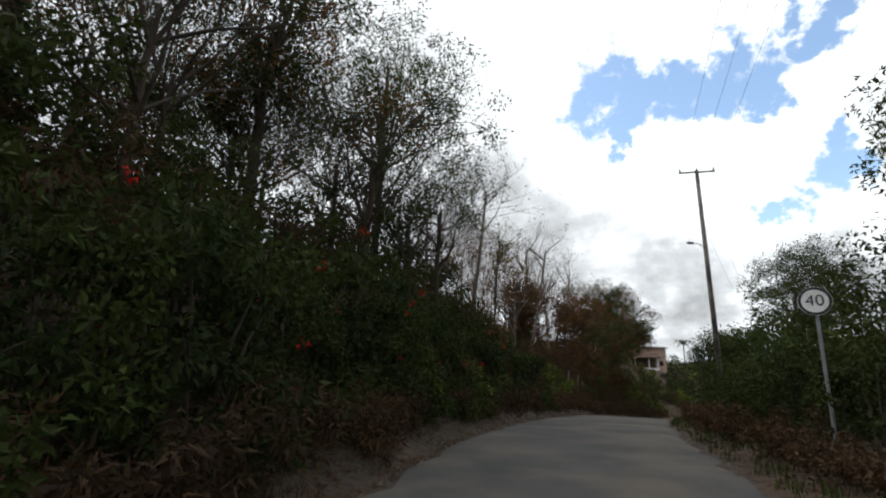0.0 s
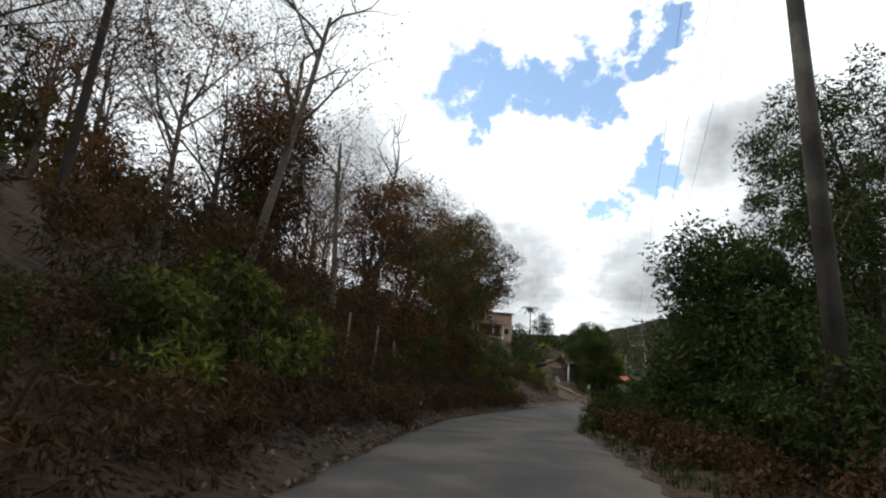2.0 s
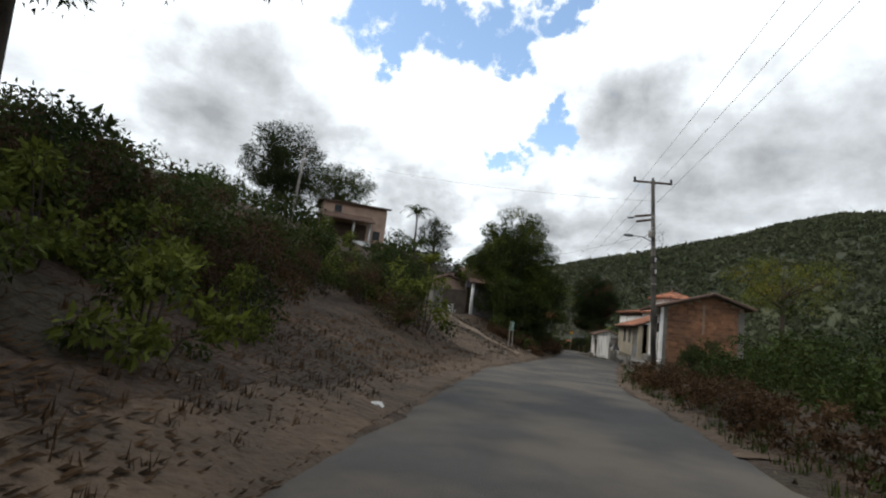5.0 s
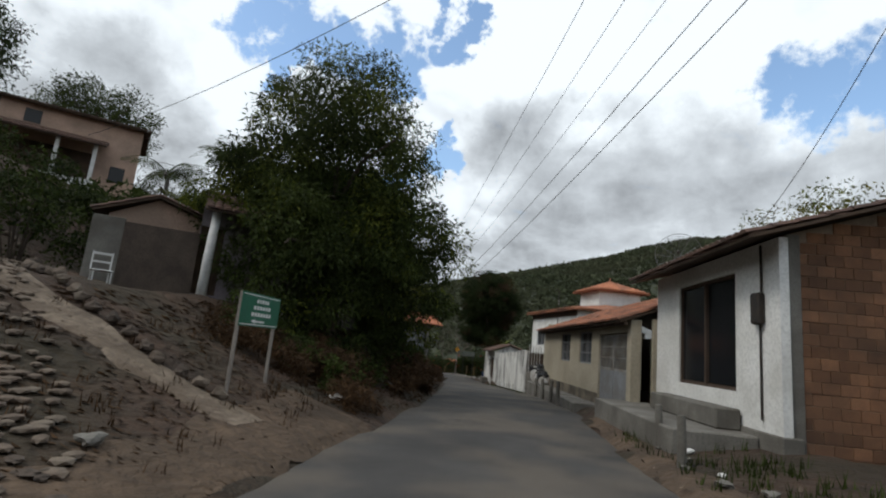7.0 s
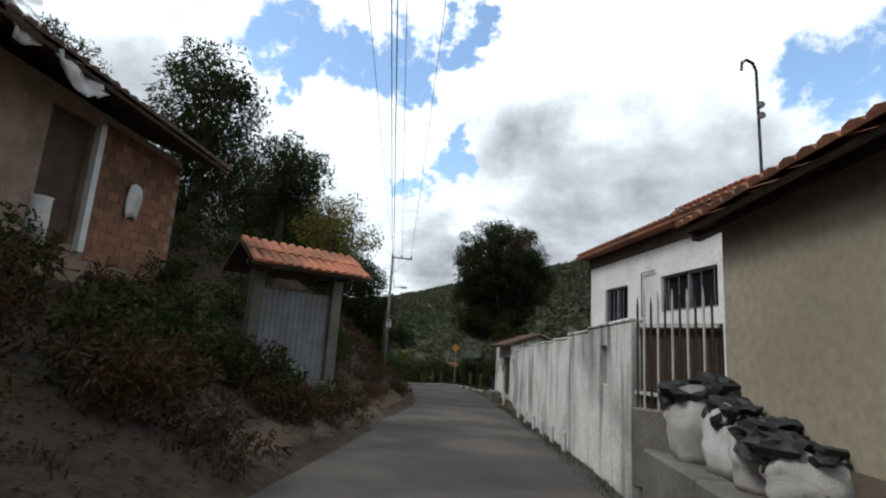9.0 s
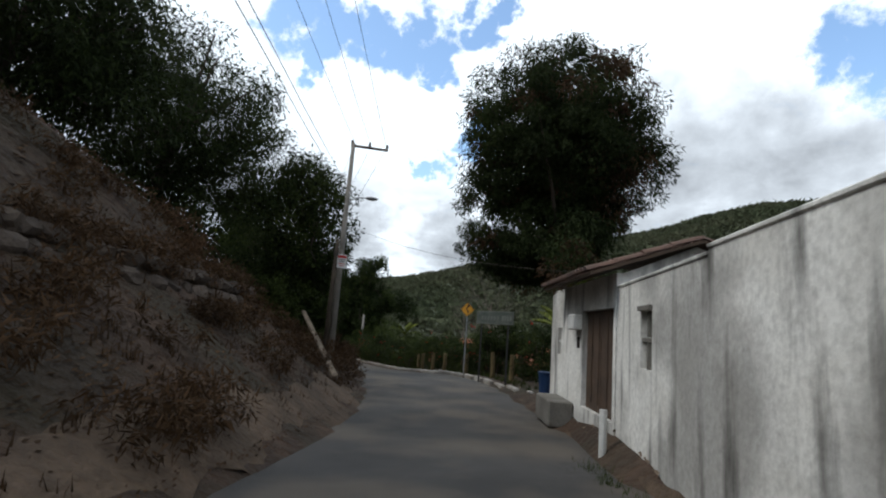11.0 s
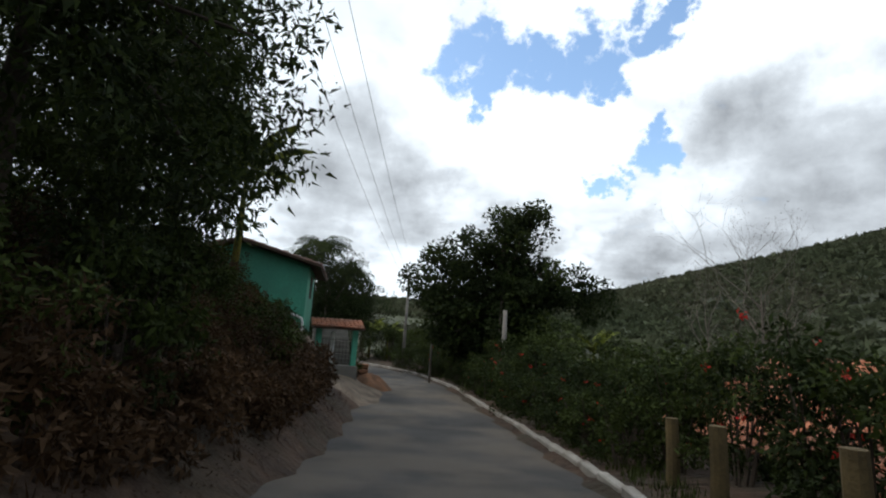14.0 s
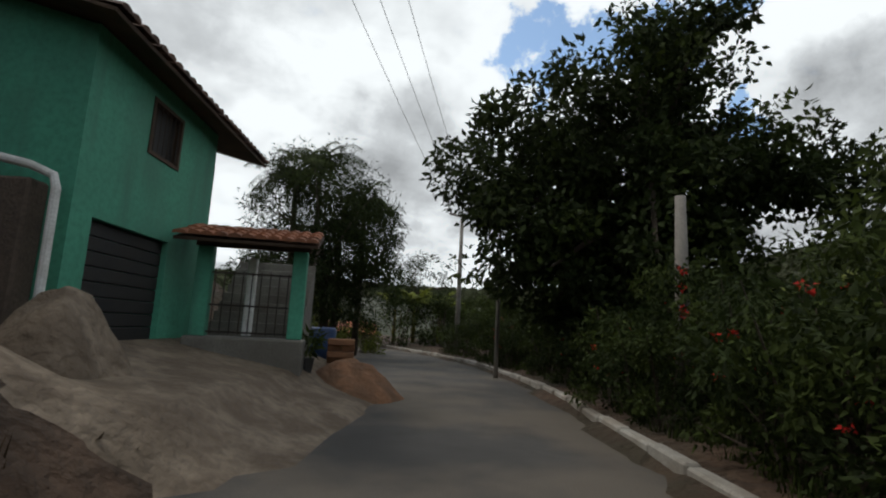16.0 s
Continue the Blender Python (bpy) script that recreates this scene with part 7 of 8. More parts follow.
M["boardgreen"] = material("weathered board", (0.075, 0.09, 0.078), 0.85, (0.055, 0.068, 0.06), 1.5, 25.0, 0.2, stain=(0.11, 0.115, 0.1), stain_scale=2.0, stain_amount=0.5)
M["faded"] = material("faded white paint", (0.17, 0.18, 0.165), 0.85, (0.11, 0.12, 0.11), 6.0, 40.0, 0.1)
M["fainter"] = material("nearly lost paint", (0.125, 0.135, 0.12), 0.85, (0.1, 0.11, 0.1), 6.0, 40.0, 0.1)
M["postwood"] = material("ochre fence wood", (0.13, 0.095, 0.04), 0.9, (0.085, 0.062, 0.028), 3.0, 30.0, 0.5)
M["kerb"] = material("worn kerb concrete", (0.33, 0.31, 0.275), 0.9, (0.23, 0.213, 0.187), 2.0, 30.0, 0.4, stain=(0.16, 0.13, 0.1), stain_scale=1.6, stain_amount=0.6, per_piece=0.15)
speed_sign()
village_sign()
bend_sign()
name_board()
pp = P3 + Vector((0.035 * 3.7, 0.06 * 3.7, 3.7))
notice(pp + Vector((-0.02, -0.17, 0)), pp + Vector((-6, -9, 0)))


# ---- overhead lines ----
def arm_point(p, h, lean, arm, direction, u, one=False):
    x = u * arm if one else (u - 0.5) * arm
    return p + Vector((lean[0] * h + x * math.cos(direction), lean[1] * h + x * math.sin(direction), h + 0.08))


d1, d2, d3 = heading(34) / 57.3 + 0.2, heading(90) / 57.3 + 0.3, heading(146) / 57.3
for u in (0.05, 0.5, 0.95):
    a = arm_point(P1, 15.0, (-0.012, 0.01), 2.1, d1, u)
    b = arm_point(P2, 9.4, (-0.03, 0), 1.9, d2, u)
    c = arm_point(P3, 8.8, (0.035, 0.06), 1.5, d3, u, True)
    wire(a, b, 1.0, 0.007)
    wire(b, c, 1.0, 0.007)
    wire(a, a + Vector((-14, -38, 1.5)), 1.0, 0.007)
    wire(c, arm_point(P6, 6.9, (0, 0), 1.8, 0.6, u), 0.8, 0.007)
for h, o in ((7.4, 0.1), (6.9, -0.1)):
    wire(P2 + Vector((0.1, o, h)), P3 + Vector((0.3, o, h - 0.9)), 1.1, 0.009)
wire(P2 + Vector((-0.1, 0, 6.9)), Vector((43.6, 87.5, 3.6)), 0.5, 0.006)
wire(P2 + Vector((-0.2, 0, 8.4)), P7 + Vector((0.4, 0, 7.9)), 0.7, 0.006)
wire(P2 + Vector((0.1, 0, 7.0)), R(96.0, 4.6, 4.4), 0.35, 0.006)
wire(P3 + Vector((0.3, 0, 5.2)), R(135.5, 3.0, 3.3), 0.4, 0.006)


# ---- roadside pieces ----
def kerb():
    t = tagged(new("kerb"), "worn pale concrete kerb along the valley side", "kerb", kind="structure")
    me2 = boxes((-0.48, -0.09, -0.25, 0.48, 0.09, 0.15), bevel=0.025)
    data = bpy.data.meshes.new("kerb_stone")
    me2.to_mesh(data)
    me2.free()
    data.materials.append(M["kerb"])
    rnd = random.Random(2)
    s = 142.6
    while s < 205:
        d = float(np.interp(s, (142, 144.5, 147.5, 151, 156, 170, 205), (2.8, 2.4, 2.1, 2.3, 2.6, 2.6, 2.55)))
        o = new("kerb_stone", data)
        o.parent = t
        o.matrix_local = Matrix.Translation(R(s, d, rnd.uniform(-0.03, 0.02))) @ Matrix.Rotation(radians(heading(s) + 90 + rnd.uniform(-1.5, 1.5)), 4, "Z")
        s += 1.0


def stub(name, s, d, h, r, mat, label, group, lean=0.0, square=False):
    g = on_ground(s, d)
    t = thing(name, Matrix.Translation(g) @ Matrix.Rotation(lean, 4, "X"), label, "post", group)
    if square:
        part("post", boxes((-r, -r, -0.3, r, r, h), bevel=0.012), M[mat], t)
    else:
        part("post", tubes(([(0, 0, -0.3), (0.01, 0, h * 0.5), (0, 0.01, h)], [r, r * 0.95, r * 0.9]), n=10), M[mat], t, smooth=False)
    return t


kerb()
rnd = random.Random(12)
for i, (s, d) in enumerate(((144.6, 3.3), (146.3, 3.1), (149.2, 2.95), (152.5, 3.05), (154.6, 3.1), (156.6, 3.1), (158.6, 3.5))):
    stub("fence_post", s, d, 0.95 + 0.15 * rnd.random(), 0.105, "postwood", "stout ochre wooden fence post before the hedge", "hedge posts", rnd.uniform(-0.04, 0.04))
for s, d in ((94.5, 2.75), (96.2, 2.9)):
    stub("guard_post", s, d, 0.75, 0.07, "concrete", "short concrete guard post at the road edge", "guard posts")
for s in (104.6, 106.3, 108.1, 110.0):
    stub("guard_post", s, 1.95, 0.95, 0.055, "concrete", "short pale concrete guard post beside the pavement", "guard posts", rnd.uniform(-0.05, 0.05), True)
for s in (117.5, 119, 120.5, 122, 124, 126):
    stub("guard_post", s, 1.95, 0.5, 0.04, "whitemetal", "short white post along the boundary wall", "wall posts", rnd.uniform(-0.05, 0.05), True)

m, ln = frame_of(R(103.0, 2.2), R(113.2, 2.02), 0)
t = tagged(new("pavement"), "level raised concrete pavement before the ochre house", "pavement", kind="structure")
for k in range(7):
    o = part("slab", boxes((k * ln / 7 + 0.006, -0.84, -2.9, (k + 1) * ln / 7 - 0.006, 0.0, -1.8 - 0.012 * (k % 2)), bevel=0.03), M["concrete"], t)
    o.matrix_local = m
ribbon("verge", 112.6, 133.5, (2.05, 2.2, 2.3), 0.03, M["dirt"], "dirt strip under the boundary wall", "verge", follow=True, wobble=0.1)
ribbon("forecourt", 133.2, 140.5, (1.7, 2.2, 2.9), 0.03, M["dirt"], "beaten earth before the gatehouse", "ground", follow=True, wobble=0.2)
ribbon("sandy_yard", 167.8, 178.5, (-4.9, -4.5, -4.1, -3.7, -3.3, -2.9, -2.5, -2.1, -1.7, -1.3, -0.95), 0.12, M["sand"], "pale sandy yard before the green house", "ground", step=0.4, follow=True, wobble=0.25, edge=0.13, ease=0.3)
ribbon("sandy_verge", 62, 96, (-3.7, -3.0, -2.5, -2.1), 0.03, M["dirt"], "pale dirt verge of the road", "verge", follow=True, wobble=0.3)
ribbon("sandy_verge", 112, 142, (-3.4, -3.0, -2.6, -2.2), 0.05, M["dirt"], "pale dirt verge of the road", "verge", step=0.4, follow=True, wobble=0.35, seed=9, edge=0.09, ease=0.15)
ribbon("sandy_verge", 70, 101, (2.15, 2.5, 3.0), 0.03, M["dirt"], "pale dirt verge of the road", "verge", follow=True, wobble=0.25, seed=11)


def track(name, pts, width, mat, label):
    """A beaten path over the ground."""
    line = spline([(*p, 0) for p in pts], 12)
    verts, faces = [], []
    for i, p in enumerate(line):
        v = line[min(i + 1, len(line) - 1)] - line[max(i - 1, 0)]
        n = np.array([v[1], -v[0]]) / math.hypot(v[0], v[1])
        for k in (-1, -0.5, 0, 0.5, 1):
            w = width * (1 + 0.15 * math.sin(i * 0.9 + k)) / 2 * k
            x, y = p[0] + n[0] * w, p[1] + n[1] * w
            verts.append((x, y, float(height(x, y)[0]) + (0.035 if abs(k) < 1 else -0.15)))
    for i in range(len(line) - 1):
        for k in range(4):
            a = i * 5 + k
            faces.append((a, a + 1, a + 6, a + 5))
    return tagged(mesh_object(name, verts, faces, mat, smooth=True), label, "path", kind="structure")


track("cobbled_track", [tuple(R(86.0, -1.9)[:2]), (41.2, 80.0), (40.7, 84.5), (40.8, 89.5), (40.2, 94.0), (38.4, 98.5), (36.0, 103.5)], 4.6, M["dirt"], "steep rough stone-paved track climbing to the houses")
track("pale_path", [(45.4, 80.2), (44.0, 82.2), (42.6, 84.4), (42.3, 87.0)], 1.25, M["sand"], "trodden pale strip beside the stone track")
track("dirt_ramp", [tuple(R(139.9, -2.2)[:2]), (75.6, 114.2), (76.4, 117.5), (76.9, 121.0), (76.6, 125.0)], 2.6, M["soil"], "earth ramp climbing beside the road")


def ramp_edge():
    t = tagged(new("ramp_edge"), "pale concrete edge of the earth ramp", "kerb", kind="structure")
    prev = None
    for k in range(8):
        u = k / 7
        q = Vector((76.6 + 1.95 * u, 112.3 + 7.2 * u, -3.12 + 1.68 * u))
        if prev is not None:
            v = q - prev
            o = part("edge_stone", boxes((0.0, -0.08, -0.08, v.length + 0.01, 0.08, 0.02), bevel=0.02), M["sand"], t)
            o.matrix_local = Matrix.Translation(prev) @ v.to_track_quat("X", "Z").to_matrix().to_4x4()
            w = part("footing", boxes((0.0, -0.1, -1.3, v.length, 0.1, -0.082), bevel=0.02), M["stone"], t, "dark rough stone footing")
            w.matrix_local = o.matrix_local.copy()
        prev = q


ramp_edge()


# ---- stones ----
def stone_mesh(seed, r=0.5):
    bm = bmesh.new()
    bmesh.ops.create_icosphere(bm, subdivisions=2, radius=r)
    rn = random.Random(seed)
    o = Vector((rn.random() * 9, rn.random() * 9, 0))
    for v in bm.verts:
        v.co *= 0.8 + 0.45 * noise.noise(v.co * 2.4 / r * 0.5 + o)
        v.co.z *= 0.75
    me = bpy.data.meshes.new("stone")
    bm.to_mesh(me)
    bm.free()
    return me


def stone_wall():
    t = tagged(new("retaining_wall"), "rough dark rubble stone wall holding the cut bank", "wall", kind="structure")
    data = []
    for k in range(6):
        me = stone_mesh(40 + k)
        me.materials.append(M["stone"])
        data.append(me)
    rn = random.Random(6)
    for row in range(8):
        s = 127.0 + 0.25 * (row % 2)
        while s < 138.6:
            w = rn.uniform(0.36, 0.66)
            d = -4.05 - row * 0.2 - (0.25 if s < 130 else 0) + rn.uniform(-0.05, 0.05)
            o = new("stone", data[rn.randrange(6)])
            o.parent = t
            p = R(s, d)
            p.z += 0.2 + row * 0.33
            o.matrix_local = Matrix.Translation(p) @ Matrix.Rotation(rn.random() * 6, 4, "Z") @ Matrix.Diagonal((w * 1.15, w * 1.0, 0.52, 1))
            s += w * 0.95


stone_wall()


def cobbles():
    """Flat rough stones bedded in the steep track; those nearest the road are pieces of their own."""
    rn = random.Random(31)
    t = tagged(new("stone_paving"), "flat brown stones bedded in the steep track", "paving", kind="structure")
    data = []
    for k in range(5):
        me = stone_mesh(60 + k, 0.5)
        me.materials.append(M["stone"] if k % 2 else M["cobble"])
        data.append(me)
    line = spline([(*R(86.3, -2.9)[:2], 0), (41.2, 80.0, 0), (40.7, 84.5, 0), (40.8, 89.5, 0), (40.2, 94.0, 0), (38.4, 98.5, 0)], 30)
    base = bmesh.new()
    bmesh.ops.create_icosphere(base, subdivisions=1, radius=0.5)
    bv, bf = [v.co.copy() for v in base.verts], [[v.index for v in f.verts] for f in base.faces]
    base.free()
    verts, faces, n = [], [], 0
    for i in range(1, len(line) - 1):
        v = line[i + 1] - line[i - 1]
        nx_, ny_ = v[1] / math.hypot(v[0], v[1]), -v[0] / math.hypot(v[0], v[1])
        for k in range(15):
            w = (k - 7) * 0.29 + rn.uniform(-0.12, 0.12)
            if rn.random() < 0.12:
                continue
            x, y = line[i][0] + nx_ * w + rn.uniform(-0.12, 0.12), line[i][1] + ny_ * w + rn.uniform(-0.12, 0.12)
            z = float(height(x, y)[0]) + 0.035
            sx, sy, a = rn.uniform(0.14, 0.3), rn.uniform(0.12, 0.24), rn.random() * 3.14
            mt = Matrix.Translation((x, y, z)) @ Matrix.Rotation(a, 4, "Z") @ Matrix.Diagonal((sx, sy, 0.075, 1))
            if n < 280:
                o = new("cobblestone", data[rn.randrange(5)])
                o.parent = t
                o.matrix_local = mt
                n += 1
            else:
                i0 = len(verts)
                verts.extend(mt @ (q * rn.uniform(0.93, 1.05)) for q in bv)
                faces.extend([j + i0 for j in f] for f in bf)
    ob = mesh_object("far_cobbles", verts, faces, M["cobble"], t)
    ob["kind"] = "stuff"
    e = tagged(new("track_edge"), "line of rough pale stones edging the stone track", "kerb", kind="structure")
    edge = spline([(45.2, 81.0, 0), (43.6, 84.0, 0), (43.2, 88.0, 0), (43.4, 92.0, 0), (42.4, 95.0, 0), (40.4, 98.0, 0)], 9)
    for p in edge:
        o = new("edge_stone", data[rn.randrange(5)])
        o.parent = e
        x, y = p[0] + rn.uniform(-0.08, 0.08), p[1]
        o.matrix_local = Matrix.Translation((x, y, float(height(x, y)[0]) + 0.08)) @ Matrix.Rotation(rn.random() * 6, 4, "Z") @ Matrix.Diagonal((0.34, 0.26, 0.3, 1))


M["cobble"] = material("worn brown cobble", (0.112, 0.083, 0.061), 0.9, (0.072, 0.054, 0.04), 2.0, 25.0, 0.8, stain=(0.15, 0.125, 0.095), stain_scale=3.0, stain_amount=0.5, leaf=False, per_piece=0.3)
cobbles()
pale = stone_mesh(77)
pale.materials.append(M["concrete"])
white_stone = stone_mesh(78)
white_stone.materials.append(M["whiteplastic"])
for i, (s, d, k, me2, lab) in enumerate(((44.8, -3.5, 0.55, white_stone, "flat white stone lying on the verge"), (69.6, -2.7, 0.3, white_stone, "small white marker stone by the road"), (62, -3.0, 0.4, pale, "loose grey stone on the verge"),
                                        (41.5, 3.1, 0.35, pale, "loose pale stone at the road edge"), (100.5, -3.2, 0.5, pale, "rough stone at the foot of the bank"), (108, -3.3, 0.45, pale, "rough stone at the foot of the bank"),
                                        (141.4, 2.95, 0.3, white_stone, "pale crumpled litter at the kerb"), (122.5, -3.3, 0.6, pale, "rounded boulder on the verge"), (90.5, -3.6, 0.35, pale, "loose stone beside the track"), (96.5, -3.3, 0.4, white_stone, "pale stone under the village sign"), *((91.6 + 0.55 * k, 2.75 + 0.4 * ((k * 7) % 5) / 4, 0.16 + 0.05 * (k % 4), (pale, white_stone)[k % 3 == 1], "chunk of concrete rubble on the verge") for k in range(10)))):
    o = new("verge_stone", me2)
    g = on_ground(s, d)
    o.matrix_world = Matrix.Translation(g + Vector((0, 0, 0.12 * k))) @ Matrix.Rotation(i * 1.3, 4, "Z") @ Matrix.Diagonal((k, k * 0.8, k * 0.6, 1))
    tagged(o, lab, "stone", "verge stones")


def ground_litter(name, label, spots, size, mat, seed, aspect=1.8, flat=0.25):
    """Many small flat pieces lying on the ground."""
    rn = np.random.RandomState(seed)
    xy = np.array(spots)
    n = len(xy)
    z = height(xy[:, 0], xy[:, 1])
    a = rn.uniform(0, 6.28, n)
    ln = size * rn.uniform(0.4, 1.4, n)
    ux, uy = np.cos(a) * ln, np.sin(a) * ln
    wx, wy = -np.sin(a) * ln / aspect, np.cos(a) * ln / aspect
    t0, t1 = rn.uniform(0.0, flat, n) * ln, rn.uniform(0.0, flat * 2, n) * ln
    p = np.stack([np.stack([xy[:, 0], xy[:, 1], z + 0.015], 1), np.stack([xy[:, 0] + ux * .5 + wx * .5, xy[:, 1] + uy * .5 + wy * .5, z + 0.02 + t0], 1),
                  np.stack([xy[:, 0] + ux, xy[:, 1] + uy, z + 0.02 + t1], 1), np.stack([xy[:, 0] + ux * .5 - wx * .5, xy[:, 1] + uy * .5 - wy * .5, z + 0.02 + t0 * .4], 1)], 1)
    me = bpy.data.meshes.new(name)
    me.from_pydata(p.reshape(-1, 3).tolist(), [], (np.arange(n)[:, None] * 4 + np.arange(4)).tolist())
    me.materials.append(M[mat])
    return tagged(new(name, me), label, "litter", kind="stuff")


def strip_spots(s0, s1, d0, d1, n, seed, power=1.0):
    rn = np.random.RandomState(seed)
    s, u = rn.uniform(s0, s1, n), rn.uniform(0, 1, n) ** power
    d = d0 + (d1 - d0) * u
    x, y = np.interp(s, ALONG, AXIS[:, 0]), np.interp(s, ALONG, AXIS[:, 1])
    ux, uy = np.interp(s, ALONG, _dir[:, 0]), np.interp(s, ALONG, _dir[:, 1])
    return np.stack([x + d * uy, y - d * ux], 1)


ground_litter("leaf_litter", "carpet of dry fallen leaves on the wooded bank", strip_spots(-8, 66, -2.3, -6.5, 20000, 1, 1.6), 0.14, "dryleaf", 1)
ground_litter("leaf_litter", "dry fallen leaves along the far verges", strip_spots(66, 128, -2.4, -7.5, 12000, 2, 1.4), 0.12, "dryleaf", 2)
ground_litter("leaf_litter", "dry leaves along the valley verge", strip_spots(-8, 92, 2.5, 5.0, 6000, 3, 1.3), 0.14, "dryleaf", 3)
ground_litter("leaf_litter", "dry leaves on the cut bank and ramp", strip_spots(124, 168, -2.4, -9.0, 15000, 4, 1.3), 0.12, "dryleaf", 4)
ground_litter("gravel", "small pale stones scattered on the verges", np.vstack([strip_spots(-8, 176, -2.3, -4.5, 1500, 5, 1.6), strip_spots(-8, 145, 2.3, 3.6, 900, 6, 1.5)]), 0.065, "sand", 5, 1.2, 0.5)


def grass(name, label, spots, h, mat, seed):
    """Tufts of thin upright blades."""
    rn = np.random.RandomState(seed)
    xy = np.repeat(np.array(spots), 9, axis=0) + rn.normal(0, 0.06, (len(spots) * 9, 2))
    n = len(xy)
    z = height(xy[:, 0], xy[:, 1]) - 0.02
    a, ln, lean = rn.uniform(0, 6.28, n), h * rn.uniform(0.5, 1.3, n), rn.uniform(0.1, 0.6, n)
    b = np.stack([xy[:, 0], xy[:, 1], z], 1)
    side = np.stack([-np.sin(a), np.cos(a), 0 * a], 1) * 0.012
    tip = b + np.stack([np.cos(a) * lean * ln, np.sin(a) * lean * ln, ln], 1)
    v = np.stack([b - side, b + side, tip], 1).reshape(-1, 3)
    me = bpy.data.meshes.new(name)
    me.from_pydata(v.tolist(), [], (np.arange(n)[:, None] * 3 + np.arange(3)).tolist())
    me.materials.append(M[mat])
    return tagged(new(name, me), label, "grass", kind="stuff")


grass("dry_grass", "tufts of dry grass along the road", np.vstack([strip_spots(-8, 68, -2.5, -4.5, 900, 11), strip_spots(60, 120, -2.7, -7, 1100, 12), strip_spots(120, 168, -2.6, -6, 900, 13)])[::2], 0.17, "dryleaf", 1)
grass("green_grass", "tufts of green grass at the road edges", np.vstack([strip_spots(-8, 98, 2.5, 4.2, 1300, 14), strip_spots(113, 133, 1.75, 2.05, 420, 15), strip_spots(142, 190, 2.95, 3.6, 500, 16)]), 0.2, "leaf", 2)


# ---- loose things ----
def mound(name, at, rx, ry, h, mat, label, seed):
    bm = bmesh.new()
    n, rings = 34, []
    for i in range(12):
        u = i / 11
        ring = []
        for k in range(n):
            a = 6.28319 * k / n
            j = 1 + 0.22 * noise.noise(Vector((math.cos(a) * 1.7, math.sin(a) * 1.7, seed + u)))
            z = h * (0.5 + 0.5 * math.cos(math.pi * u)) * (1 + 0.22 * noise.noise(Vector((math.cos(a) * 2.6 * u, math.sin(a) * 2.6 * u, seed * 3.1)))) + 0.12 * h * noise.noise(Vector((math.cos(a) * 6 * u, math.sin(a) * 6 * u, seed))) - 0.8 * u ** 5
            ring.append(bm.verts.new((rx * u * j * math.cos(a), ry * u * j * math.sin(a), z)) if i else None)
        rings.append(ring)
    top = bm.verts.new((0, 0, h))
    for k in range(n):
        bm.faces.new((top, rings[1][k], rings[1][(k + 1) % n]))
        for i in range(1, 11):
            bm.faces.new((rings[i][k], rings[i + 1][k], rings[i + 1][(k + 1) % n], rings[i][(k + 1) % n]))
    ob = part(name, bm, M[mat], None, smooth=True)
    ob.matrix_world = Matrix.Translation(at)
    return tagged(ob, label, "heap")


mound("sand_mound", ground_at(85.75, 140.75), 0.95, 1.1, 0.85, "sand", "heap of damp building sand before the garage", 1.0)
mound("sand_mound", ground_at(85.0, 138.5), 1.0, 1.1, 0.6, "sand", "low spread heap of sand against the bank", 2.0)
mound("earth_mound", ground_at(88.7, 145.0), 1.45, 1.15, 0.6, "redsoil", "heap of reddish earth beside the yard", 4.0)
b = thing("brick_pillar", Matrix.Translation(ground_at(88.5, 146.3)), "unfinished brick pillar standing in the earth heap", "pillar")
for k in range(7):
    for j in range(2):
        part("brick", boxes(((-0.28 + j * 0.29) if k % 2 else -0.28, -0.15 if k % 2 else -0.28 + j * 0.29, k * 0.13, (0.0 + j * 0.29) if k % 2 else 0.28, 0.15 if k % 2 else 0.0 + j * 0.29, k * 0.13 + 0.12), bevel=0.01), M["brick"], b)
t = thing("blue_drum", Matrix.Translation(ground_at(88.0, 147.6)), "blue plastic water drum beside the porch", "drum")
part("drum", tubes(([(0, 0, 0), (0, 0, 0.3), (0, 0, 0.75), (0, 0, 0.8)], [0.28, 0.32, 0.34, 0.3]), n=16), M["plastic"], t, smooth=True)
t = thing("blue_bin", Matrix.Translation(on_ground(141.2, 3.4)), "blue plastic bin behind the concrete bench", "bin")
part("bin", tubes(([(0, 0, 0), (0, 0, 0.62)], [0.22, 0.28]), n=14), M["plastic"], t)
part("rim", tubes(([(0, 0, 0.62), (0, 0, 0.67)], [0.3, 0.3]), n=14), M["plastic"], t)
for i, (x, y) in enumerate(((87.9, 144.6),)):
    p = thing("potted_plant", Matrix.Translation(ground_at(x, y, 0.0)), "small green plant in a dark pot by the porch", "potted plant")
    part("pot", tubes(([(0, 0, 0.0), (0, 0, 0.3)], [0.13, 0.18]), n=12), M["dark"], p)
    child_mesh("foliage", leaf_mesh("foliage", [(0, 0, 0.5), (0.08, 0, 0.65), (-0.06, 0.05, 0.42)], [0.22, 0.18, 0.2], 60, 0.2, M["leaf"], 300 + i, 3.5), p)


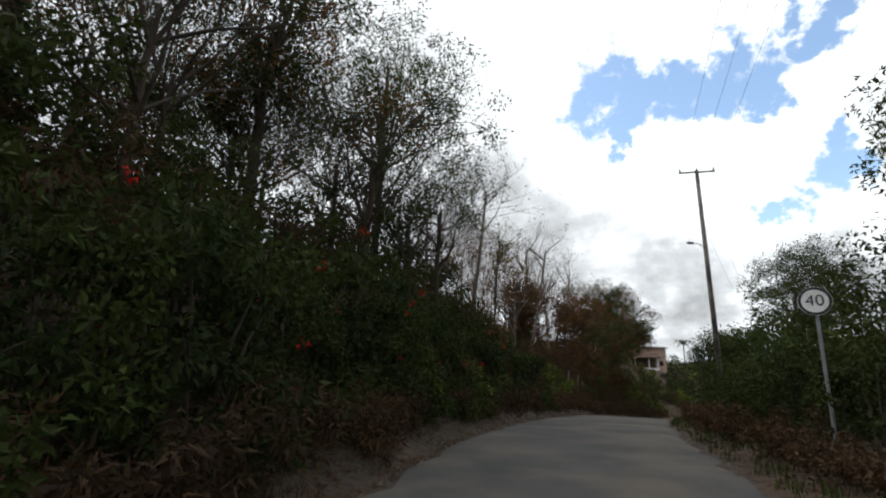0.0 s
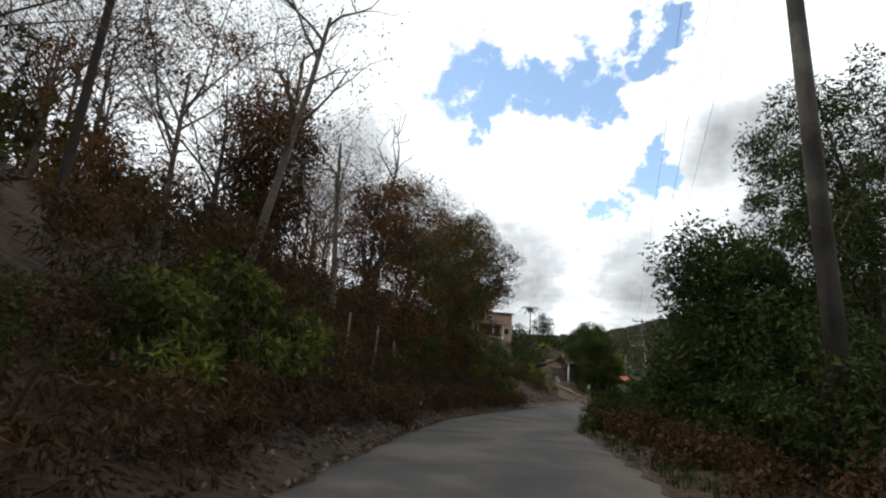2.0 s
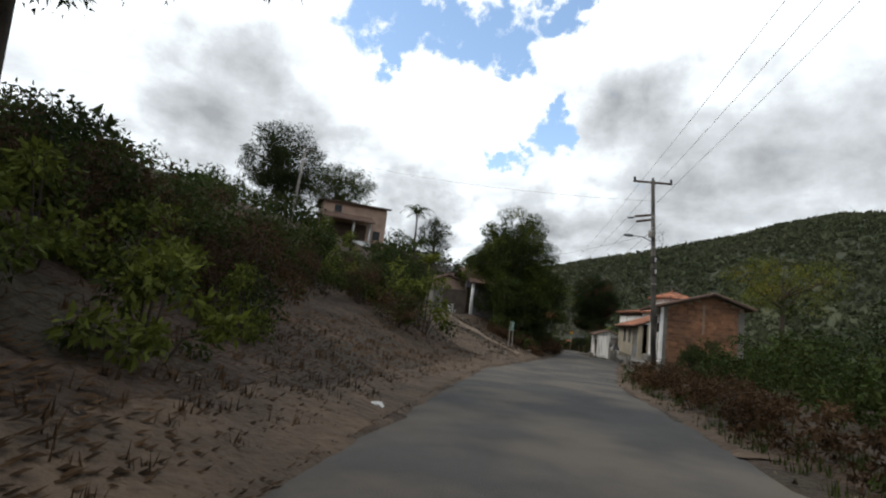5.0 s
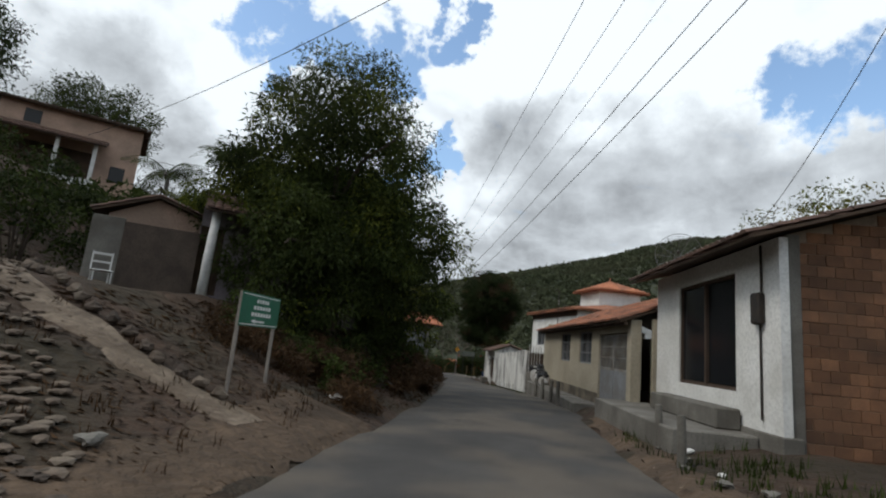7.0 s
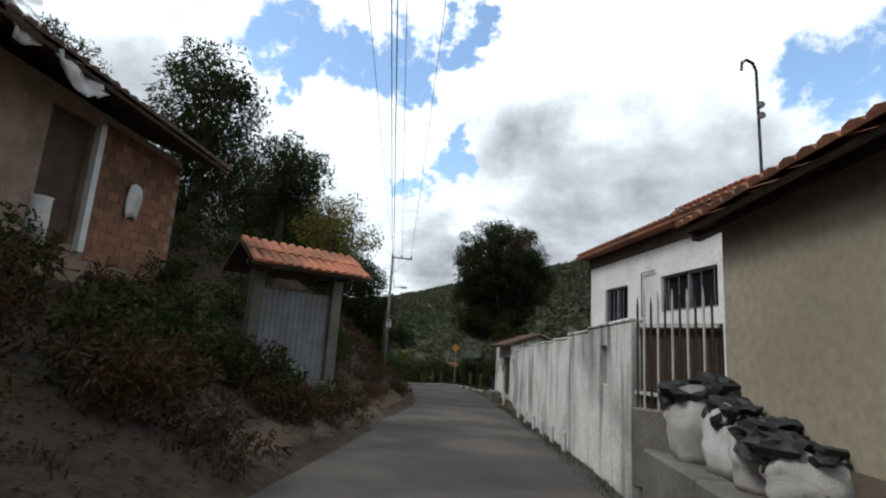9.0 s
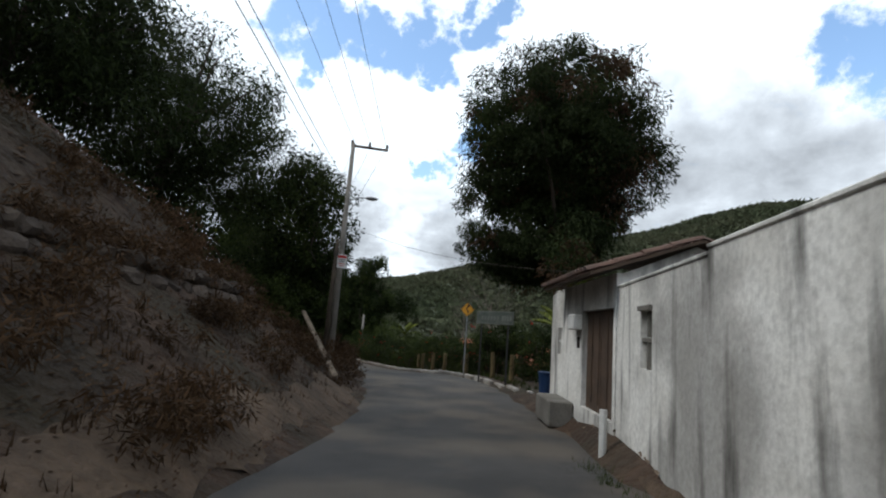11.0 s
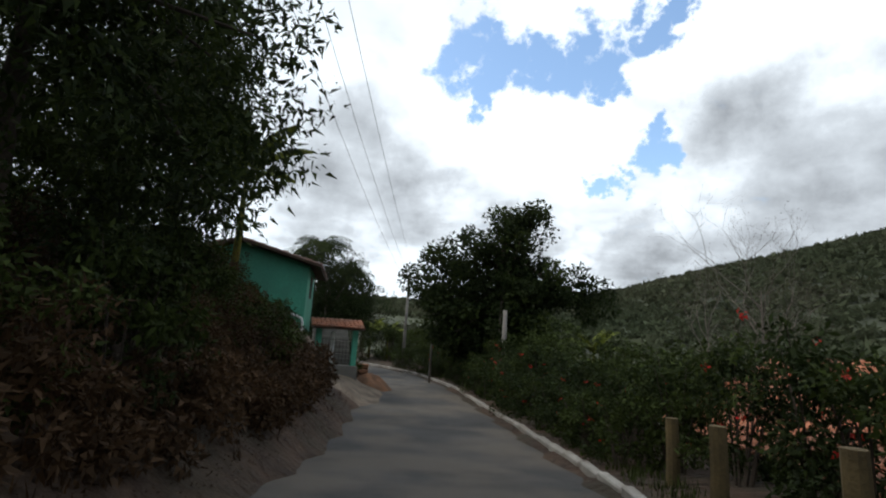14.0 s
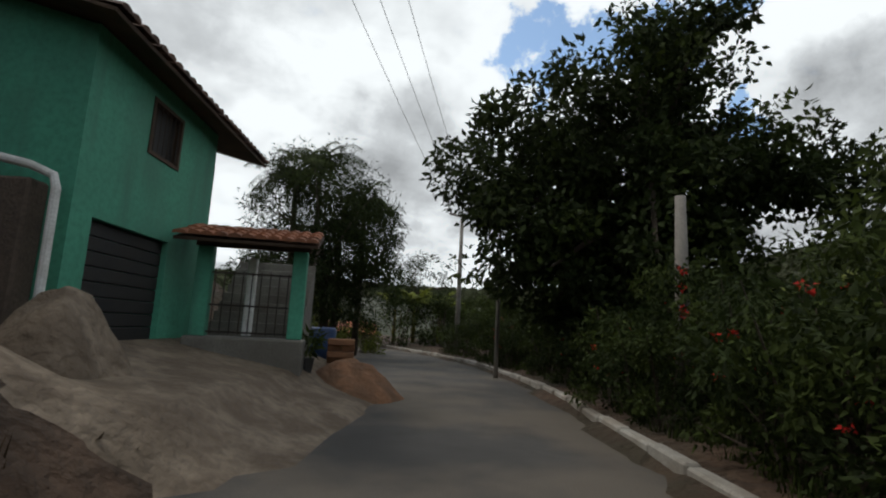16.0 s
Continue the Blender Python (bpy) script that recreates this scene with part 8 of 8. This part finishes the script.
def sack(at, h, w, seed, label):
    rn = random.Random(seed)
    t = thing("waste_sack", Matrix.Translation(at) @ Matrix.Rotation(rn.random() * 6, 4, "Z") @ Matrix.Rotation(rn.uniform(-0.12, 0.12), 4, "X"), label, "sack", "waste sacks")
    bm = bmesh.new()
    n, rings = 14, []
    for i in range(8):
        u = i / 7
        rings.append([bm.verts.new((w * (0.85 + 0.2 * math.sin(u * 3.1)) * math.cos(a) * (1 + 0.34 * noise.noise(Vector((math.cos(a) * 2.4, math.sin(a) * 2.4, u * 4 + seed)))),
                                    w * 0.8 * (0.85 + 0.2 * math.sin(u * 3.1)) * math.sin(a) * (1 + 0.36 * noise.noise(Vector((math.cos(a) * 2.4, math.sin(a) * 2.4, u * 4 + seed + 9)))), h * u + 0.05 * math.sin(3 * a + seed) * u)) for a in (6.28319 * k / n for k in range(n))])
    for r0, r1 in zip(rings, rings[1:]):
        for k in range(n):
            bm.faces.new((r0[k], r0[(k + 1) % n], r1[(k + 1) % n], r1[k]))
    bm.faces.new(rings[0][::-1])
    part("bag", bm, M["whiteplastic"], t, smooth=True)
    for k in range(2):
        bm = bmesh.new()
        bmesh.ops.create_icosphere(bm, subdivisions=3, radius=1)
        off = Vector((seed * 3.1 + k * 7.7, 0, 0))
        for v in bm.verts:
            f = 0.75 + 0.5 * noise.noise(v.co * 1.6 + off) + 0.28 * noise.noise(v.co * 4.5 + off)
            v.co = Vector((v.co.x * w * 1.05 * f, v.co.y * w * 0.95 * f, v.co.z * w * (0.5 if v.co.z > 0 else 0.95) * f))
        o = part("black_sheet", bm, M["blackplastic"], t, "crumpled black plastic stuffed on top")
        o.location = ((k - 0.5) * w * 0.8, rn.uniform(-0.08, 0.08), h * (0.92 + 0.1 * k))


for i, (s, d, h, w) in enumerate(((112.5, 2.4, 0.78, 0.3), (111.95, 2.45, 0.62, 0.3), (111.45, 2.5, 0.5, 0.3), (110.95, 2.5, 0.42, 0.28))):
    p = R(s, d)
    p.z = -1.82
    sack(p, h, w, i, "white woven sack stuffed with black plastic against the wall")


def plastic_sheet(a, b, drop, seed):
    """A torn white sheet sagging from the eave between two points."""
    rn = random.Random(seed)
    t = thing("plastic_sheet", Matrix.Translation(a), "torn white plastic sheet hanging from the eave", "sheet", "sheets under the eave")
    v = Vector(b) - Vector(a)
    bm = bmesh.new()
    g = [[bm.verts.new(v * (i / 8) + Vector((0.03 * rn.gauss(0, 1), 0.03 * rn.gauss(0, 1), -drop * j / 4 * math.sin(math.pi * (i + 0.6) / 9.2) + 0.02 * rn.gauss(0, 1)))) for i in range(9)] for j in range(5)]
    for j in range(4):
        for i in range(8):
            bm.faces.new((g[j][i], g[j][i + 1], g[j + 1][i + 1], g[j + 1][i]))
    o = part("sheet", bm, M["whiteplastic"], t, smooth=True)
    o.modifiers.new("thick", "SOLIDIFY").thickness = 0.006


plastic_sheet((57.35, 94.6, 3.0), (57.75, 95.15, 2.85), 0.35, 1)
plastic_sheet((57.9, 95.2, 2.8), (58.6, 95.95, 2.72), 0.35, 2)

d = thing("satellite_dish", Matrix.Translation((59.4, 80.6, 3.2)) @ Matrix.Rotation(radians(115), 4, "Z") @ Matrix.Rotation(radians(62), 4, "X"), "large open wire-mesh satellite dish on a roof mast", "satellite dish")
dish_parts(d, 0.74)

# pieces in the first wood
t = thing("loose_board", Matrix.Translation(on_ground(33.5, -4.6) + Vector((0, 0, 0.75))) @ Matrix.Rotation(radians(20), 4, "Z") @ Matrix.Rotation(radians(25), 4, "Y"), "pale weathered board caught in the bushes", "board")
part("board", boxes((-0.5, -0.02, -0.28, 0.5, 0.02, 0.28), bevel=0.006), M["sand"], t)
for i, (s, d, h, a) in enumerate(((42.4, -4.6, 2.0, 0.35), (40.3, -4.9, 1.9, 0.3), (45.5, -4.8, 1.7, -0.2))):
    t = thing("fence_stake", Matrix.Translation(on_ground(s, d)) @ Matrix.Rotation(a, 4, "X"), "leaning grey wooden stake on the bank", "stake", "leaning stakes")
    part("stake", tubes(([(0, 0, -0.3), (0.02, 0, h * 0.5), (0, 0.02, h)], [0.05, 0.045, 0.035]), n=7), M["palebark"], t)
m, ln = frame_of(R(29.6, 6.1), R(32.2, 6.3), R(31, 0).z)
t = thing("garden_wall", m, "short grey rendered wall among the bushes", "wall")
part("wall", boxes((0, -0.15, -0.3, ln, 0, 2.1), bevel=0.02), M["concrete"], t)
part("coping", boxes((-0.04, -0.19, 2.1, ln + 0.04, 0.04, 2.18), bevel=0.015), M["concrete"], t)

# house below the hedge: its roof shows through the stems
m, ln = frame_of(R(149.5, 6.0), R(163.5, 5.8), -4.6)
t = thing("low_house", m, "low house below the road with an orange tile roof", "house")
part("wall", boxes((0.3, -5.0, -2.5, ln - 0.3, -0.5, 0.15)), M["render"], t)
tile_slope(t, 0, ln, 0.0, 0.35, -3.0, 2.1, M["tile"], 0.24, 0.45)
tile_slope(t, 0, ln, -5.8, 0.35, -3.0, 2.1, M["tile"], 0.24, 0.45)

# small things far down the road
t = thing("tiled_hut", Matrix.Translation(ground_at(88.6, 166.5)), "small hut with orange tile roof beyond the bend", "hut")
part("wall", boxes((-1.2, -1.2, -0.3, 1.2, 1.2, 0.9)), M["render"], t)
tile_slope(t, -1.5, 1.5, -1.6, 0.85, 0.0, 1.5, M["tile"])
tile_slope(t, -1.5, 1.5, 1.6, 0.85, 0.0, 1.5, M["tile"])
t = thing("garden_chair", Matrix.Translation(Vector((44.3, 86.6, 0.05))), "white metal garden chair on the porch", "chair")
part("seat", boxes((-0.2, -0.2, 0.4, 0.2, 0.2, 0.43), bevel=0.01), M["whitemetal"], t)
part("backrest", boxes((-0.2, 0.18, 0.45, -0.17, 0.21, 0.85), (0.17, 0.18, 0.45, 0.2, 0.21, 0.85), (-0.17, 0.185, 0.78, 0.17, 0.205, 0.83), (-0.17, 0.185, 0.6, 0.17, 0.205, 0.64)), M["whitemetal"], t)
for x in (-0.18, 0.16):
    for y in (-0.18, 0.16):
        part("leg", boxes((x, y, 0.0, x + 0.025, y + 0.025, 0.4)), M["whitemetal"], t)
